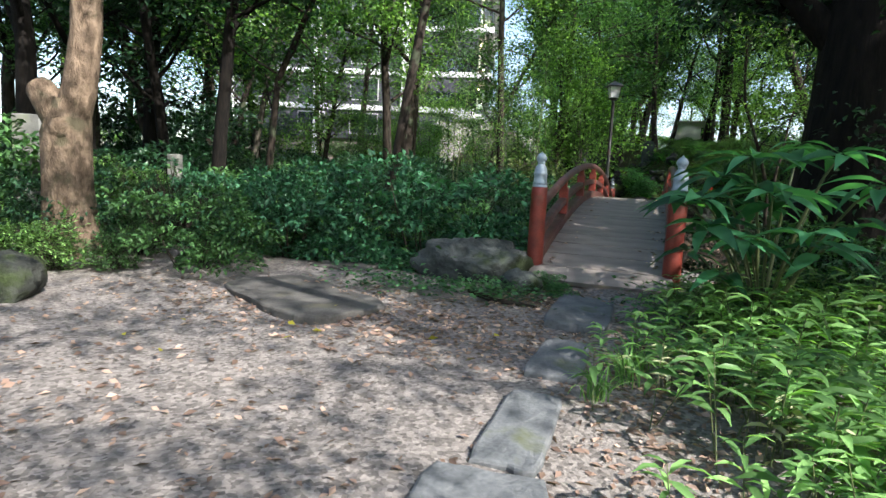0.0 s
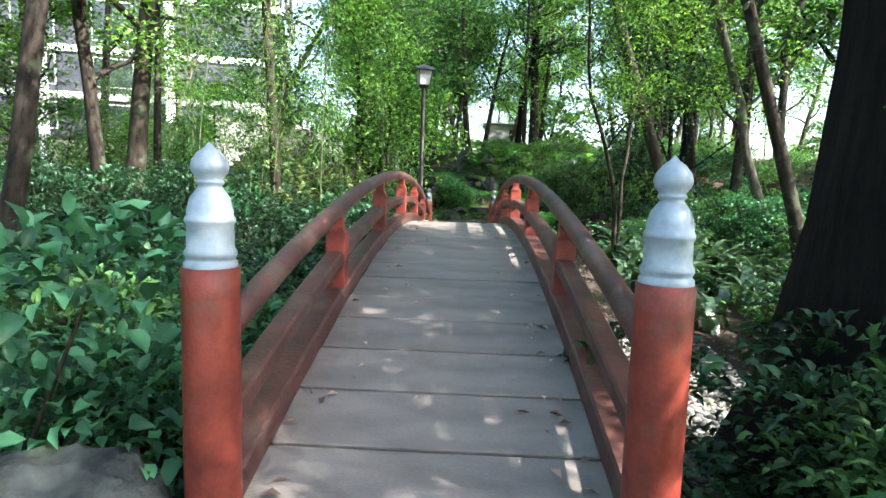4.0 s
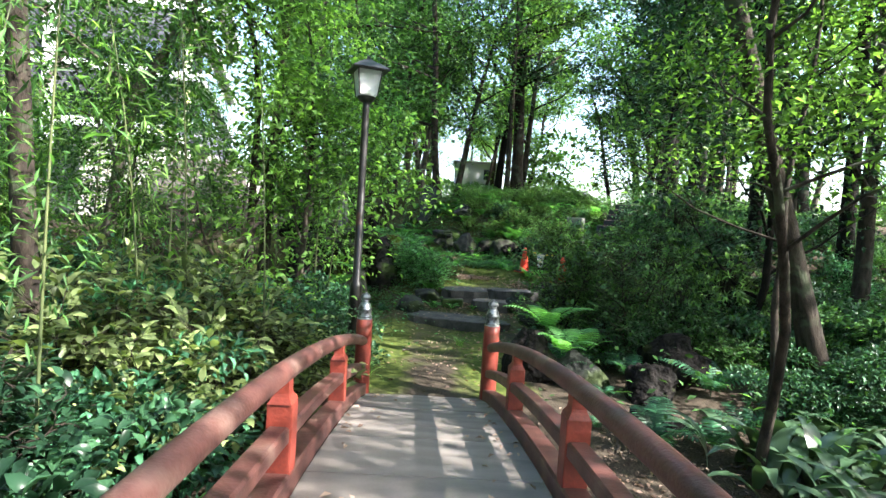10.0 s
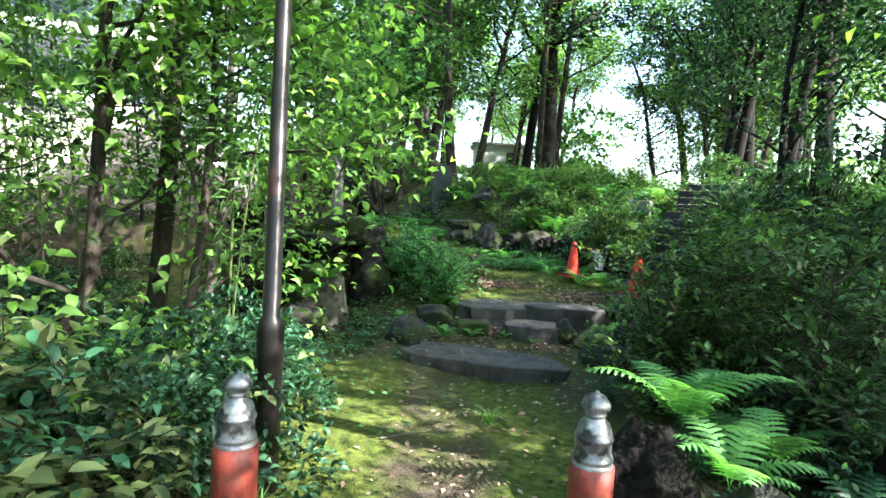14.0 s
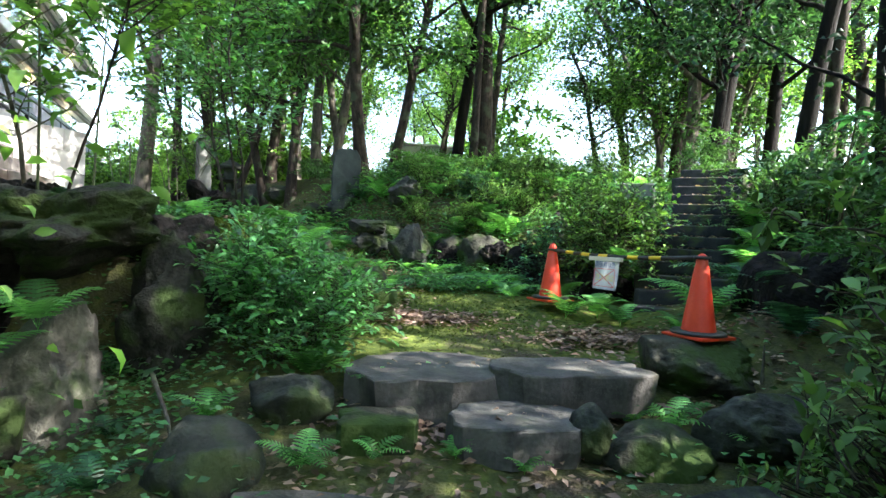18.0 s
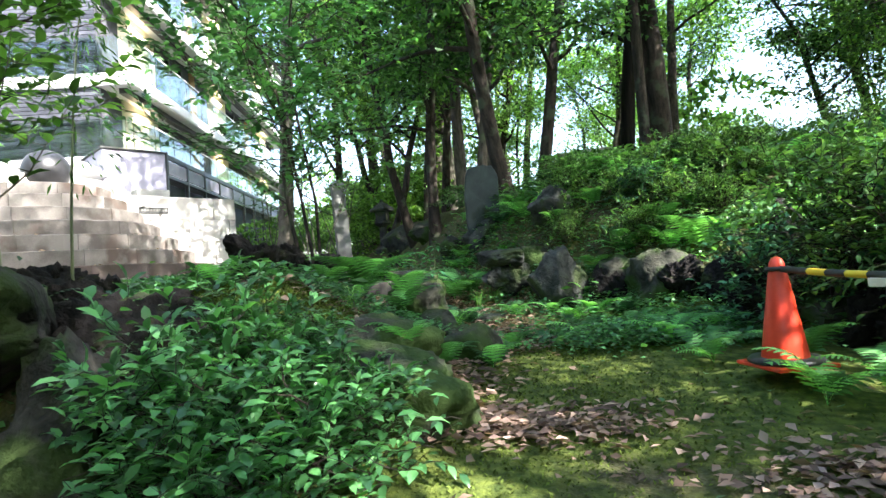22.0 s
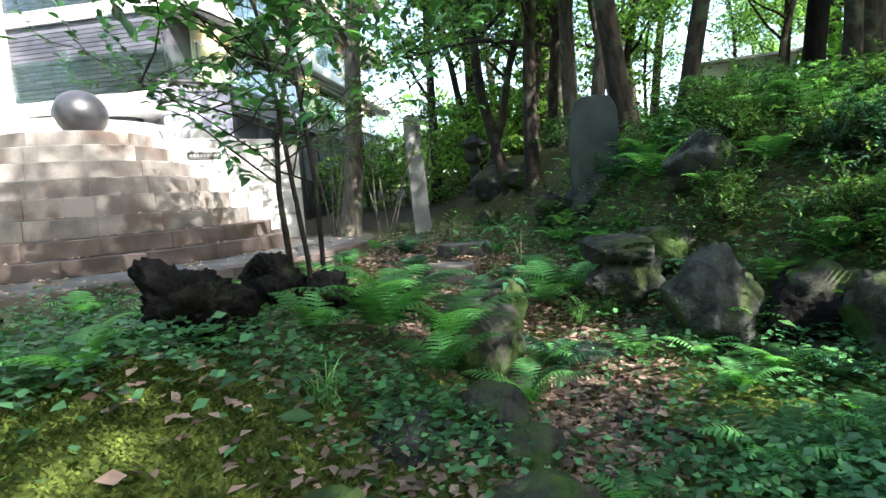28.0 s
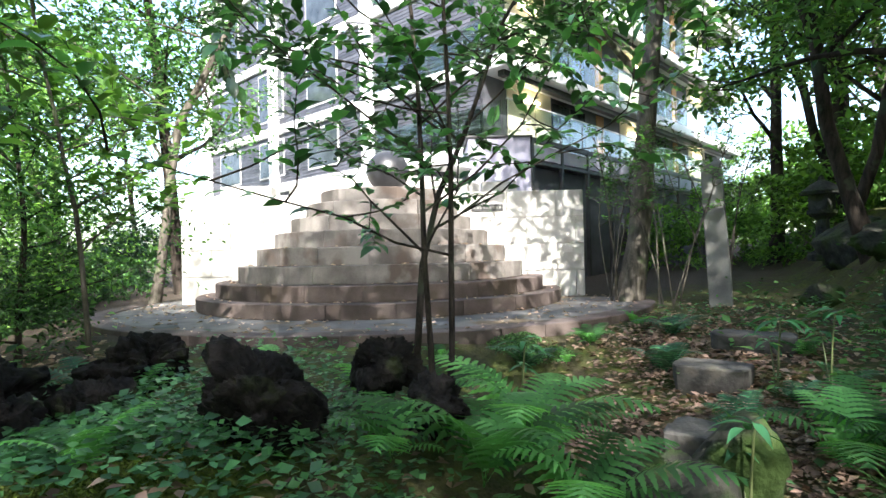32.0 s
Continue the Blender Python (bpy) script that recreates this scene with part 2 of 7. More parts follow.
MAT = dict(
    bark=material("bark", (0.011, 0.009, 0.008), (0.055, 0.043, 0.034), 0.9, 5, 0.9, 40, ((0.06, 0.07, 0.045), 0.25), stretch=(3, 3, 0.7)),
    bark_warm=material("bark_warm", (0.075, 0.052, 0.036), (0.26, 0.19, 0.135), 0.9, 6, 1.0, 32, ((0.10, 0.085, 0.055), 0.25), stretch=(2, 2, 0.9), relief=0.05),
    bark_pale=material("bark_pale", (0.040, 0.035, 0.028), (0.145, 0.128, 0.105), 0.9, 5, 0.7, 40, ((0.12, 0.14, 0.08), 0.2), stretch=(3, 3, 0.7)),
    # near-black bark: the shade on these trunks is put into the colour
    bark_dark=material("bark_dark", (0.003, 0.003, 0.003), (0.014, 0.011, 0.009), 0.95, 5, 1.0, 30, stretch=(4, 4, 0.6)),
    culm=material("culm", (0.035, 0.055, 0.02), (0.13, 0.15, 0.06), 0.5, 3, 0.2, 30, stretch=(3, 3, 0.5)),
    rock=material("rock", (0.012, 0.014, 0.013), (0.066, 0.070, 0.062), 0.9, 5, 1.0, 28, ((0.040, 0.055, 0.022), 0.42), relief=0.05),
    rock_moss=material("rock_moss", (0.018, 0.019, 0.015), (0.075, 0.074, 0.058), 0.95, 4, 0.9, 30, ((0.036, 0.062, 0.016), 0.6), relief=0.05),
    # dark lava taken near black: shade of hollows and grotto is in the colour
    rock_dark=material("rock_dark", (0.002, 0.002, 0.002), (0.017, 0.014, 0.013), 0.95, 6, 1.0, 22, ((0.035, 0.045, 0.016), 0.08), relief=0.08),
    rock_blue=material("rock_blue", (0.022, 0.027, 0.028), (0.105, 0.116, 0.112), 0.9, 4, 1.0, 26, ((0.045, 0.060, 0.030), 0.22), relief=0.05),
    rock_cave=material("rock_cave", (0.008, 0.008, 0.007), (0.050, 0.048, 0.042), 0.95, 5, 1.0, 26, ((0.030, 0.048, 0.014), 0.45), relief=0.06),
    rock_grey=material("rock_grey", (0.040, 0.039, 0.034), (0.125, 0.118, 0.100), 0.9, 5, 1.0, 28, ((0.055, 0.070, 0.035), 0.25), relief=0.05),
    slab=material("slab", (0.045, 0.043, 0.042), (0.125, 0.118, 0.110), 0.85, 4, 0.7, 40, ((0.12, 0.11, 0.085), 0.12), relief=0.03),
    slab_pale=material("slab_pale", (0.075, 0.081, 0.088), (0.19, 0.197, 0.205), 0.85, 4, 0.6, 45, ((0.10, 0.11, 0.07), 0.15), relief=0.03),
    pebble=material("pebble", (0.060, 0.062, 0.062), (0.21, 0.205, 0.19), 0.8, 11, 0.4, 60, ((0.05, 0.06, 0.03), 0.15)),
    stair=material("stair", (0.018, 0.020, 0.023), (0.060, 0.063, 0.065), 0.9, 4, 0.4, 60, ((0.06, 0.085, 0.03), 0.2)),
    granite=material("granite", (0.11, 0.11, 0.105), (0.24, 0.24, 0.225), 0.8, 3, 0.4, 90, ((0.16, 0.18, 0.11), 0.15)),
    tablet=material("tablet", (0.020, 0.028, 0.026), (0.055, 0.070, 0.064), 0.8, 3, 0.3, 70, ((0.018, 0.028, 0.012), 0.2)),
    red=material("red_paint", (0.10, 0.016, 0.011), (0.27, 0.045, 0.028), 0.5, 6, 0.25, 60, ((0.15, 0.07, 0.05), 0.12)),
    rail=material("rail_wood", (0.045, 0.018, 0.016), (0.120, 0.046, 0.038), 0.5, 5, 0.35, 60, ((0.13, 0.075, 0.062), 0.22)),
    cap=material("cap_metal", (0.24, 0.31, 0.38), (0.42, 0.49, 0.55), 0.45, 7, 0.15, 60, ((0.20, 0.25, 0.24), 0.15), metal=0.2),
    cap_old=material("cap_metal_worn", (0.14, 0.15, 0.165), (0.40, 0.41, 0.43), 0.32, 22, 0.3, 70, ((0.06, 0.062, 0.066), 0.38), metal=0.55),
    plank=material("deck_wood", (0.125, 0.106, 0.094), (0.235, 0.205, 0.186), 0.7, 2.5, 0.25, 70, ((0.20, 0.165, 0.145), 0.15), per_object=0.10, stretch=(0.9, 2.2, 2)),
    black=material("black_metal", (0.010, 0.010, 0.011), (0.035, 0.034, 0.034), 0.45, 6, 0.1, 60),
    lamp_post=material("lamp_post_paint", (0.006, 0.006, 0.006), (0.018, 0.012, 0.011), 0.38, 3, 0.12, 50, ((0.14, 0.040, 0.03), 0.14), stretch=(1, 1, 0.5)),
    orange=material("orange_plastic", (0.62, 0.034, 0.010), (0.74, 0.060, 0.020), 0.4, 4, 0.05, 40, ((0.55, 0.09, 0.04), 0.1)),
    yellow=material("yellow_tape", (0.75, 0.48, 0.02), (0.90, 0.62, 0.05), 0.4, 6, 0.05),
    paper=material("laminated_paper", (0.74, 0.76, 0.78), (0.86, 0.87, 0.88), 0.25, 3, 0.05),
    ink_blue=material("blue_ink", (0.10, 0.16, 0.32), (0.16, 0.24, 0.42), 0.4, 9, 0),
    ink_red=material("red_ink", (0.75, 0.10, 0.10), (0.85, 0.18, 0.16), 0.4, 9, 0),
    ink_yellow=material("yellow_ink", (0.85, 0.75, 0.20), (0.92, 0.84, 0.35), 0.4, 9, 0),
    tape=material("cream_batten", (0.72, 0.62, 0.48), (0.82, 0.74, 0.60), 0.6, 9, 0.1),
    concrete=material("concrete", (0.36, 0.35, 0.33), (0.54, 0.53, 0.50), 0.85, 2, 0.2, 60, ((0.27, 0.26, 0.24), 0.2)),
    block=material("stone_block", (0.34, 0.33, 0.305), (0.50, 0.485, 0.455), 0.85, 2.5, 0.25, 70, ((0.30, 0.28, 0.25), 0.15), per_object=0.2),
    # both tier stones are darkened: dappled shade is put into their colour
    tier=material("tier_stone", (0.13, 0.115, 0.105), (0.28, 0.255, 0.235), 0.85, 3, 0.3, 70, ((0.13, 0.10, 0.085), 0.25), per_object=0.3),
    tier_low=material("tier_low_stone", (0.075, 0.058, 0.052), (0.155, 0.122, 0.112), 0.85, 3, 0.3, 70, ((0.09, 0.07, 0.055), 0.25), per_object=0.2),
    paving=material("paving", (0.10, 0.094, 0.088), (0.19, 0.18, 0.168), 0.85, 3, 0.3, 70, ((0.16, 0.12, 0.08), 0.2)),
    ball=material("ball_granite", (0.014, 0.014, 0.016), (0.034, 0.034, 0.038), 0.35, 6, 0.1, 120),
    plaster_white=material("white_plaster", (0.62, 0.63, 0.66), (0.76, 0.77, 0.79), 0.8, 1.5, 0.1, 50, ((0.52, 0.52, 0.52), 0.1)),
    cream=material("cream_wall", (0.60, 0.55, 0.42), (0.72, 0.66, 0.52), 0.8, 2, 0.1),
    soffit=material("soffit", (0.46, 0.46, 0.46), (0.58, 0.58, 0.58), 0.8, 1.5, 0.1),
    dark_tile=material("dark_tile", (0.030, 0.031, 0.040), (0.085, 0.086, 0.105), 0.5, 2, 0.2, 60, per_object=0.4),
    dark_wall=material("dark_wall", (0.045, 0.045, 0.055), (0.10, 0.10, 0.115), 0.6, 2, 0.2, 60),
    violet=material("violet_panel", (0.26, 0.25, 0.32), (0.36, 0.35, 0.43), 0.6, 2, 0.1),
    old_wall=material("stained_wall", (0.17, 0.155, 0.13), (0.34, 0.31, 0.26), 0.9, 1.5, 0.4, 40, ((0.10, 0.11, 0.07), 0.3)),
    timber=material("orange_timber", (0.34, 0.16, 0.06), (0.48, 0.25, 0.10), 0.6, 4, 0.1, stretch=(6, 6, 0.5)),
    blue=material("blue_sheet", (0.03, 0.06, 0.22), (0.07, 0.12, 0.36), 0.5, 3, 0.2),
    glass=glass_material("clear_glass", (0.82, 0.93, 0.90)),
    window=material("window_glass_dark", (0.02, 0.025, 0.03), (0.06, 0.07, 0.08), 0.08, 2, 0.0),
    lantern_glass=material("frosted_glass", (0.74, 0.76, 0.76), (0.86, 0.87, 0.87), 0.3, 6, 0.05),
    leaf_mid=leaf_material("leaf_mid", (0.032, 0.088, 0.030), (0.098, 0.225, 0.074)),
    leaf_light=leaf_material("leaf_light", (0.070, 0.170, 0.040), (0.205, 0.380, 0.105), 0.45),
    leaf_dark=leaf_material("leaf_dark", (0.013, 0.044, 0.024), (0.045, 0.120, 0.056), 0.25, 0.35, 0.25),
    leaf_blue=leaf_material("leaf_blue", (0.019, 0.074, 0.040), (0.058, 0.175, 0.088), 0.25, 0.4, 0.25),
    leaf_fern=leaf_material("leaf_fern", (0.062, 0.205, 0.068), (0.160, 0.400, 0.140), 0.45, 0.5, single=0.2),
    leaf_sasa=leaf_material("leaf_sasa", (0.095, 0.235, 0.075), (0.260, 0.470, 0.170), 0.35, 0.4),
    leaf_fan=leaf_material("leaf_fan", (0.030, 0.130, 0.062), (0.075, 0.250, 0.120), 0.35, 0.4),
    leaf_gloss=leaf_material("leaf_gloss", (0.026, 0.095, 0.036), (0.085, 0.245, 0.085), 0.3, 0.28, 0.6),
    leaf_sprig=leaf_material("leaf_sprig", (0.042, 0.150, 0.052), (0.125, 0.340, 0.120), 0.3, 0.28, 0.4),
    leaf_olive=leaf_material("leaf_olive", (0.105, 0.160, 0.060), (0.250, 0.320, 0.135), 0.25, 0.4, 0.3),
    leaf_strap=leaf_material("leaf_strap", (0.040, 0.085, 0.045), (0.085, 0.165, 0.085), 0.12, 0.3, 0.9),
    # shrub leaves in lit and shaded tones: light for sun, blue and dark for shade
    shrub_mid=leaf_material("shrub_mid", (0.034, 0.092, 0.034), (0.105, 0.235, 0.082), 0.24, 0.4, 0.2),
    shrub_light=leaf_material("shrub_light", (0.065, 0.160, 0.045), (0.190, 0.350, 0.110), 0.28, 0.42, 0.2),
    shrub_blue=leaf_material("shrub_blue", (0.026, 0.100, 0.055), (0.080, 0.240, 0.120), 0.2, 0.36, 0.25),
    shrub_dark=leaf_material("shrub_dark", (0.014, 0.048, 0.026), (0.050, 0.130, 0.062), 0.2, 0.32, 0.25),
    leaf_pale=leaf_material("leaf_pale", (0.30, 0.36, 0.20), (0.50, 0.52, 0.34), 0.3, 0.5),
    leaf_ivy=leaf_material("leaf_ivy", (0.040, 0.125, 0.050), (0.085, 0.230, 0.090), 0.3, 0.35, 0.35),
    moss=leaf_material("moss", (0.050, 0.075, 0.014), (0.095, 0.135, 0.028), 0.2, 0.7, 0.1),
    leaf_dead=leaf_material("leaf_dead", (0.24, 0.16, 0.125), (0.46, 0.35, 0.29), 0.15, 0.7, 0.2),
    leaf_yellow=leaf_material("leaf_yellow", (0.30, 0.28, 0.03), (0.50, 0.48, 0.08), 0.4, 0.5),
)
# ---- tools ----
def part(name, shape, mat, parent=None, label="", smooth=False):
    """Links a bmesh or mesh as ONE mesh object, under a thing or a part."""
    if isinstance(shape, bmesh.types.BMesh):
        me = bpy.data.meshes.new(name)
        bmesh.ops.recalc_face_normals(shape, faces=shape.faces[:])
        shape.to_mesh(me)
        shape.free()
    else:
        me = shape
    if not me.materials:
        for m in (mat if isinstance(mat, (list, tuple)) else [mat]):
            me.materials.append(m)
    if smooth:
        me.polygons.foreach_set("use_smooth", [True] * len(me.polygons))
    ob = new(name, me)
    if parent:
        ob.parent = parent
    if label:
        ob["label"] = label
    return ob


def thing(name, x, y, z, label, category, group="", rz=0.0, kind=""):
    """An Empty at the base of a thing, that parents its parts."""
    ob = new(name)
    ob.matrix_basis = pose(x, y, z, 0, 0, rz)
    return tagged(ob, label, category, group, kind)


def mesh_np(name, verts, faces):
    """A mesh from arrays; faces is an (n, 3) or (n, 4) array."""
    me = bpy.data.meshes.new(name)
    faces = np.asarray(faces, dtype=np.int32)
    k = faces.shape[1]
    me.vertices.add(len(verts))
    me.vertices.foreach_set("co", np.asarray(verts, dtype=np.float32).ravel())
    me.loops.add(faces.size)
    me.loops.foreach_set("vertex_index", faces.ravel())
    me.polygons.add(len(faces))
    me.polygons.foreach_set("loop_start", np.arange(0, faces.size, k, dtype=np.int32))
    me.update(calc_edges=True)
    return me


def add_box(bm, x0, x1, y0, y1, z0, z1, bevel=0.0, m=None):
    made = bmesh.ops.create_cube(bm, size=1)["verts"]
    bmesh.ops.transform(bm, matrix=Matrix.LocRotScale(((x0 + x1) / 2, (y0 + y1) / 2, (z0 + z1) / 2), None, (x1 - x0, y1 - y0, z1 - z0)), verts=made)
    if bevel:
        edges = list({e for v in made for e in v.link_edges})
        made = bmesh.ops.bevel(bm, geom=edges, offset=bevel, segments=2, affect="EDGES", profile=0.6)["verts"]
        made = list({v for v in made}) if made else []
    if m is not None:
        bmesh.ops.transform(bm, matrix=m, verts=[v for v in bm.verts if v.tag is False])
    return bm


def box(x0, x1, y0, y1, z0, z1, bevel=0.0):
    bm = bmesh.new()
    return add_box(bm, x0, x1, y0, y1, z0, z1, bevel)


def lathe(profile, sides=20):
    """A turned solid from (radius, height) pairs."""
    bm = bmesh.new()
    rings = []
    for r, z in profile:
        if r < 1e-4:
            rings.append([bm.verts.new((0, 0, z))])
        else:
            rings.append([bm.verts.new((r * math.cos(2 * math.pi * i / sides), r * math.sin(2 * math.pi * i / sides), z)) for i in range(sides)])
    for a, b in zip(rings, rings[1:]):
        for i in range(sides):
            j = (i + 1) % sides
            if len(a) == 1 and len(b) > 1:
                bm.faces.new((a[0], b[i], b[j]))
            elif len(b) == 1 and len(a) > 1:
                bm.faces.new((a[i], a[j], b[0]))
            elif len(a) > 1:
                bm.faces.new((a[i], a[j], b[j], b[i]))
    for ring, flip in ((rings[0], True), (rings[-1], False)):
        if len(ring) > 2:
            bm.faces.new(ring[::-1] if flip else ring)
    return bm


def tube_arrays(points, radii, sides=7):
    """Vertices and quads of a tapered tube along points."""
    pts = [Vector(p) for p in points]
    vs, fs = [], []
    ref = Vector((1, 0, 0))
    for i, p in enumerate(pts):
        d = (pts[min(i + 1, len(pts) - 1)] - pts[max(i - 1, 0)]).normalized()
        if abs(d.dot(ref)) > 0.95:
            ref = Vector((0, 1, 0))
        u = (ref - d * ref.dot(d)).normalized()
        w = d.cross(u)
        ref = u
        for k in range(sides):
            a = 2 * math.pi * k / sides
            vs.append(p + (u * math.cos(a) + w * math.sin(a)) * radii[i])
    for i in range(len(pts) - 1):
        for k in range(sides):
            k2 = (k + 1) % sides
            fs.append((i * sides + k, i * sides + k2, (i + 1) * sides + k2, (i + 1) * sides + k))
    return vs, fs


def tubes(name, runs, sides=7):
    """One mesh of several tapered tubes."""
    vs, fs = [], []
    for points, radii in runs:
        v, f = tube_arrays(points, radii, sides)
        o = len(vs)
        vs += v
        fs += [tuple(i + o for i in q) for q in f]
    me = mesh_np(name, np.array([tuple(v) for v in vs]), fs)
    me.polygons.foreach_set("use_smooth", [True] * len(me.polygons))
    return me


def sweep(profile, path, closed=True):
    """A solid bar: a (across, up) profile carried along a path in a plane of constant x."""
    bm = bmesh.new()
    rings = []
    for i, p in enumerate(path):
        d = (Vector(path[min(i + 1, len(path) - 1)]) - Vector(path[max(i - 1, 0)])).normalized()
        up = Vector((1, 0, 0)).cross(d).normalized()
        rings.append([bm.verts.new(Vector(p) + Vector((1, 0, 0)) * a + up * b) for a, b in profile])
    n = len(profile)
    for a, b in zip(rings, rings[1:]):
        for i in range(n):
            bm.faces.new((a[i], a[(i + 1) % n], b[(i + 1) % n], b[i]))
    bm.faces.new(rings[0])
    bm.faces.new(rings[-1][::-1])
    return bm


def leaf_cloud(name, rng, pos, heading, length, width, droop=0.2, fold=0.25, twist=0.6, bend=False):
    """Many small folded leaves. pos, heading: (n, 3) arrays; length, width: arrays. bend: leaves of two lengths with a curved blade."""
    n = len(pos)
    d = heading / np.maximum(np.linalg.norm(heading, axis=1, keepdims=True), 1e-6)
    up = np.tile([0.0, 0.0, 1.0], (n, 1)) + rng.normal(0, twist, (n, 3))
    side = np.cross(d, up)
    side /= np.maximum(np.linalg.norm(side, axis=1, keepdims=True), 1e-6)
    nor = np.cross(side, d)
    L, W = np.asarray(length)[:, None], np.asarray(width)[:, None]
    if not bend:
        base = pos
        mid = pos + d * L * 0.45
        tip = pos + d * L - nor * L * droop
        a = mid + side * W * 0.5 + nor * W * fold
        b = mid - side * W * 0.5 + nor * W * fold
        v = np.stack([base, a, tip, b], 1).reshape(-1, 3)
        i = np.arange(n)[:, None] * 4
        f = np.concatenate([i + [0, 1, 2], i + [0, 2, 3]], 0)
        return mesh_np(name, v, f)
    p1, p2 = pos + d * L * 0.33 + nor * L * droop * 0.35, pos + d * L * 0.68 + nor * L * droop * 0.1
    tip = pos + d * L - nor * L * droop
    v = np.stack([pos, p1 + side * W * 0.5 + nor * W * fold, p1, p1 - side * W * 0.5 + nor * W * fold,
                  p2 + side * W * 0.42 + nor * W * fold, p2, p2 - side * W * 0.42 + nor * W * fold, tip], 1).reshape(-1, 3)
    i = np.arange(n)[:, None] * 8
    f = np.concatenate([i + q for q in ([0, 1, 2], [0, 2, 3], [1, 4, 2], [4, 5, 2], [2, 5, 3], [5, 6, 3], [4, 7, 5], [5, 7, 6])], 0)
    return mesh_np(name, v, f)


def long_leaves(name, rng, pos, heading, length, width, droop=0.3, twist=0.25):
    """Long pointed leaves with a smooth curved blade and a fold along the midrib."""
    n = len(pos)
    d = heading / np.linalg.norm(heading, axis=1, keepdims=True)
    side = np.cross(d, np.tile([0.0, 0.0, 1.0], (n, 1)) + rng.normal(0, twist, (n, 3)))
    side /= np.linalg.norm(side, axis=1, keepdims=True)
    nor = np.cross(side, d)
    L, W = np.asarray(length)[:, None], np.asarray(width)[:, None]
    rows = []
    for u, w in ((0.0, 0.06), (0.12, 0.30), (0.28, 0.85), (0.42, 1.0), (0.58, 0.92), (0.74, 0.62), (0.88, 0.28), (1.0, 0.02)):
        p = pos + d * L * u + nor * L * (0.22 * u - (droop + 0.22) * u * u)
        wav = 1 + 0.06 * math.sin(u * 17)
        rows += [p + side * W * 0.5 * w * wav + nor * W * 0.14 * w, p, p - side * W * 0.5 * w / wav + nor * W * 0.14 * w]
    v = np.stack(rows, 1).reshape(-1, 3)
    i = np.arange(n)[:, None] * 24
    f = []
    for k in range(7):
        for a in (0, 1):
            q = k * 3 + a
            f += [i + [q, q + 3, q + 1], i + [q + 3, q + 4, q + 1]]
    return mesh_np(name, v, np.concatenate(f, 0))


def rand_dirs(rng, n, up=0.3):
    d = rng.normal(0, 1, (n, 3))
    d[:, 2] = d[:, 2] * 0.5 + up
    return d / np.linalg.norm(d, axis=1, keepdims=True)


def smooth_step(a, b, v):
    t = min(1.0, max(0.0, (v - a) / (b - a)))
    return t * t * (3 - 2 * t)
# ---- ground ----
LENGTH, HALF = 10.64, 0.72     # the bridge: length between end posts, half its width


def deck_z(y):
    return 0.92 - 0.68 * ((y - LENGTH / 2) / (LENGTH / 2)) ** 2


def ground_z(x, y):
    """Height of the ground: near bank, hollow under the bridge, landing, terrace, and the hill behind."""
    z = float(np.interp(y, (-40, -3, -0.5, 1.2, 4.5, 8.5, 10.4, 14.4, 15.2, 16.2, 17.0, 18.2, 19.6, 21.2, 22.4, 24.0, 26.0, 34.0, 60.0),
                        (0.0, -0.06, 0.06, -0.35, -0.6, -0.05, 0.22, 0.28, 0.40, 0.53, 0.79, 0.90, 1.03, 1.06, 1.27, 1.62, 1.84, 2.1, 2.4)))
    if y < 12:
        # banks of the hollow away from the bridge
        z += 0.35 * smooth_step(3.5, 7.5, abs(x)) * smooth_step(0.5, 3, y)
    right = smooth_step(2.3, 6.5, x - 0.55 * (y - 17.0) * (1 if y > 17 else 0.1))
    z += 1.5 * right * smooth_step(13.0, 17.0, y) * (1 - 0.35 * smooth_step(24, 32, y))
    # the slope under the fern bank, behind the terrace
    edge = 0.9 - 0.6 * (y - 22.5)
    z += 1.35 * smooth_step(22.0 - 0.5 * smooth_step(1.5, 3.0, x), 24.6, y + 0.25 * x) * smooth_step(edge - 0.6, edge + 1.4, x) * (1 - smooth_step(6.5, 10.0, x))
    # the rockery bank to the side of the landing
    z += 0.5 * smooth_step(0.2, -2.2, x) * smooth_step(17.1, 18.0, y) * (1 - smooth_step(17.0, 20.5, y))
    z -= 0.30 * smooth_step(-0.5, -1.3, x) * smooth_step(14.6, 15.8, y) * (1 - smooth_step(17.0, 17.7, y))
    z += 0.34 * smooth_step(0.7, -0.8, x) * smooth_step(16.9, 17.9, y) * (1 - smooth_step(20.2, 22.0, y))
    z += 0.30 * smooth_step(-0.3, -1.3, x) * smooth_step(18.2, 19.6, y) * (1 - smooth_step(21.0, 22.4, y))
    z += 0.09 * math.exp(-((x - 2.58) / 0.35) ** 2 - ((y - 18.9) / 0.35) ** 2)
    z += 0.30 * math.exp(-((x + 0.75) / 0.95) ** 2 - ((y - 18.75) / 0.75) ** 2)
    z += 0.07 * math.exp(-((y + 0.45) / 0.35) ** 2 - (x / 1.0) ** 2)
    # level ground round the patio
    z += (1.77 - z) * smooth_step(-2.2, -3.8, x) * smooth_step(17.6, 19.3, y) * (1 - smooth_step(25.0, 27.0, y))
    z += 0.05 * noise.noise((x * 0.9, y * 0.9, 3.1)) + 0.018 * noise.noise((x * 4, y * 4, 1.7))
    return z


def axis_steps(lo, hi, fine, far):
    v = list(np.arange(lo, hi, fine))
    step, a, b = fine, lo, hi
    while b < far:
        step *= 1.35
        a, b = a - step, b + step
        v = [a] + v + [b]
    return v


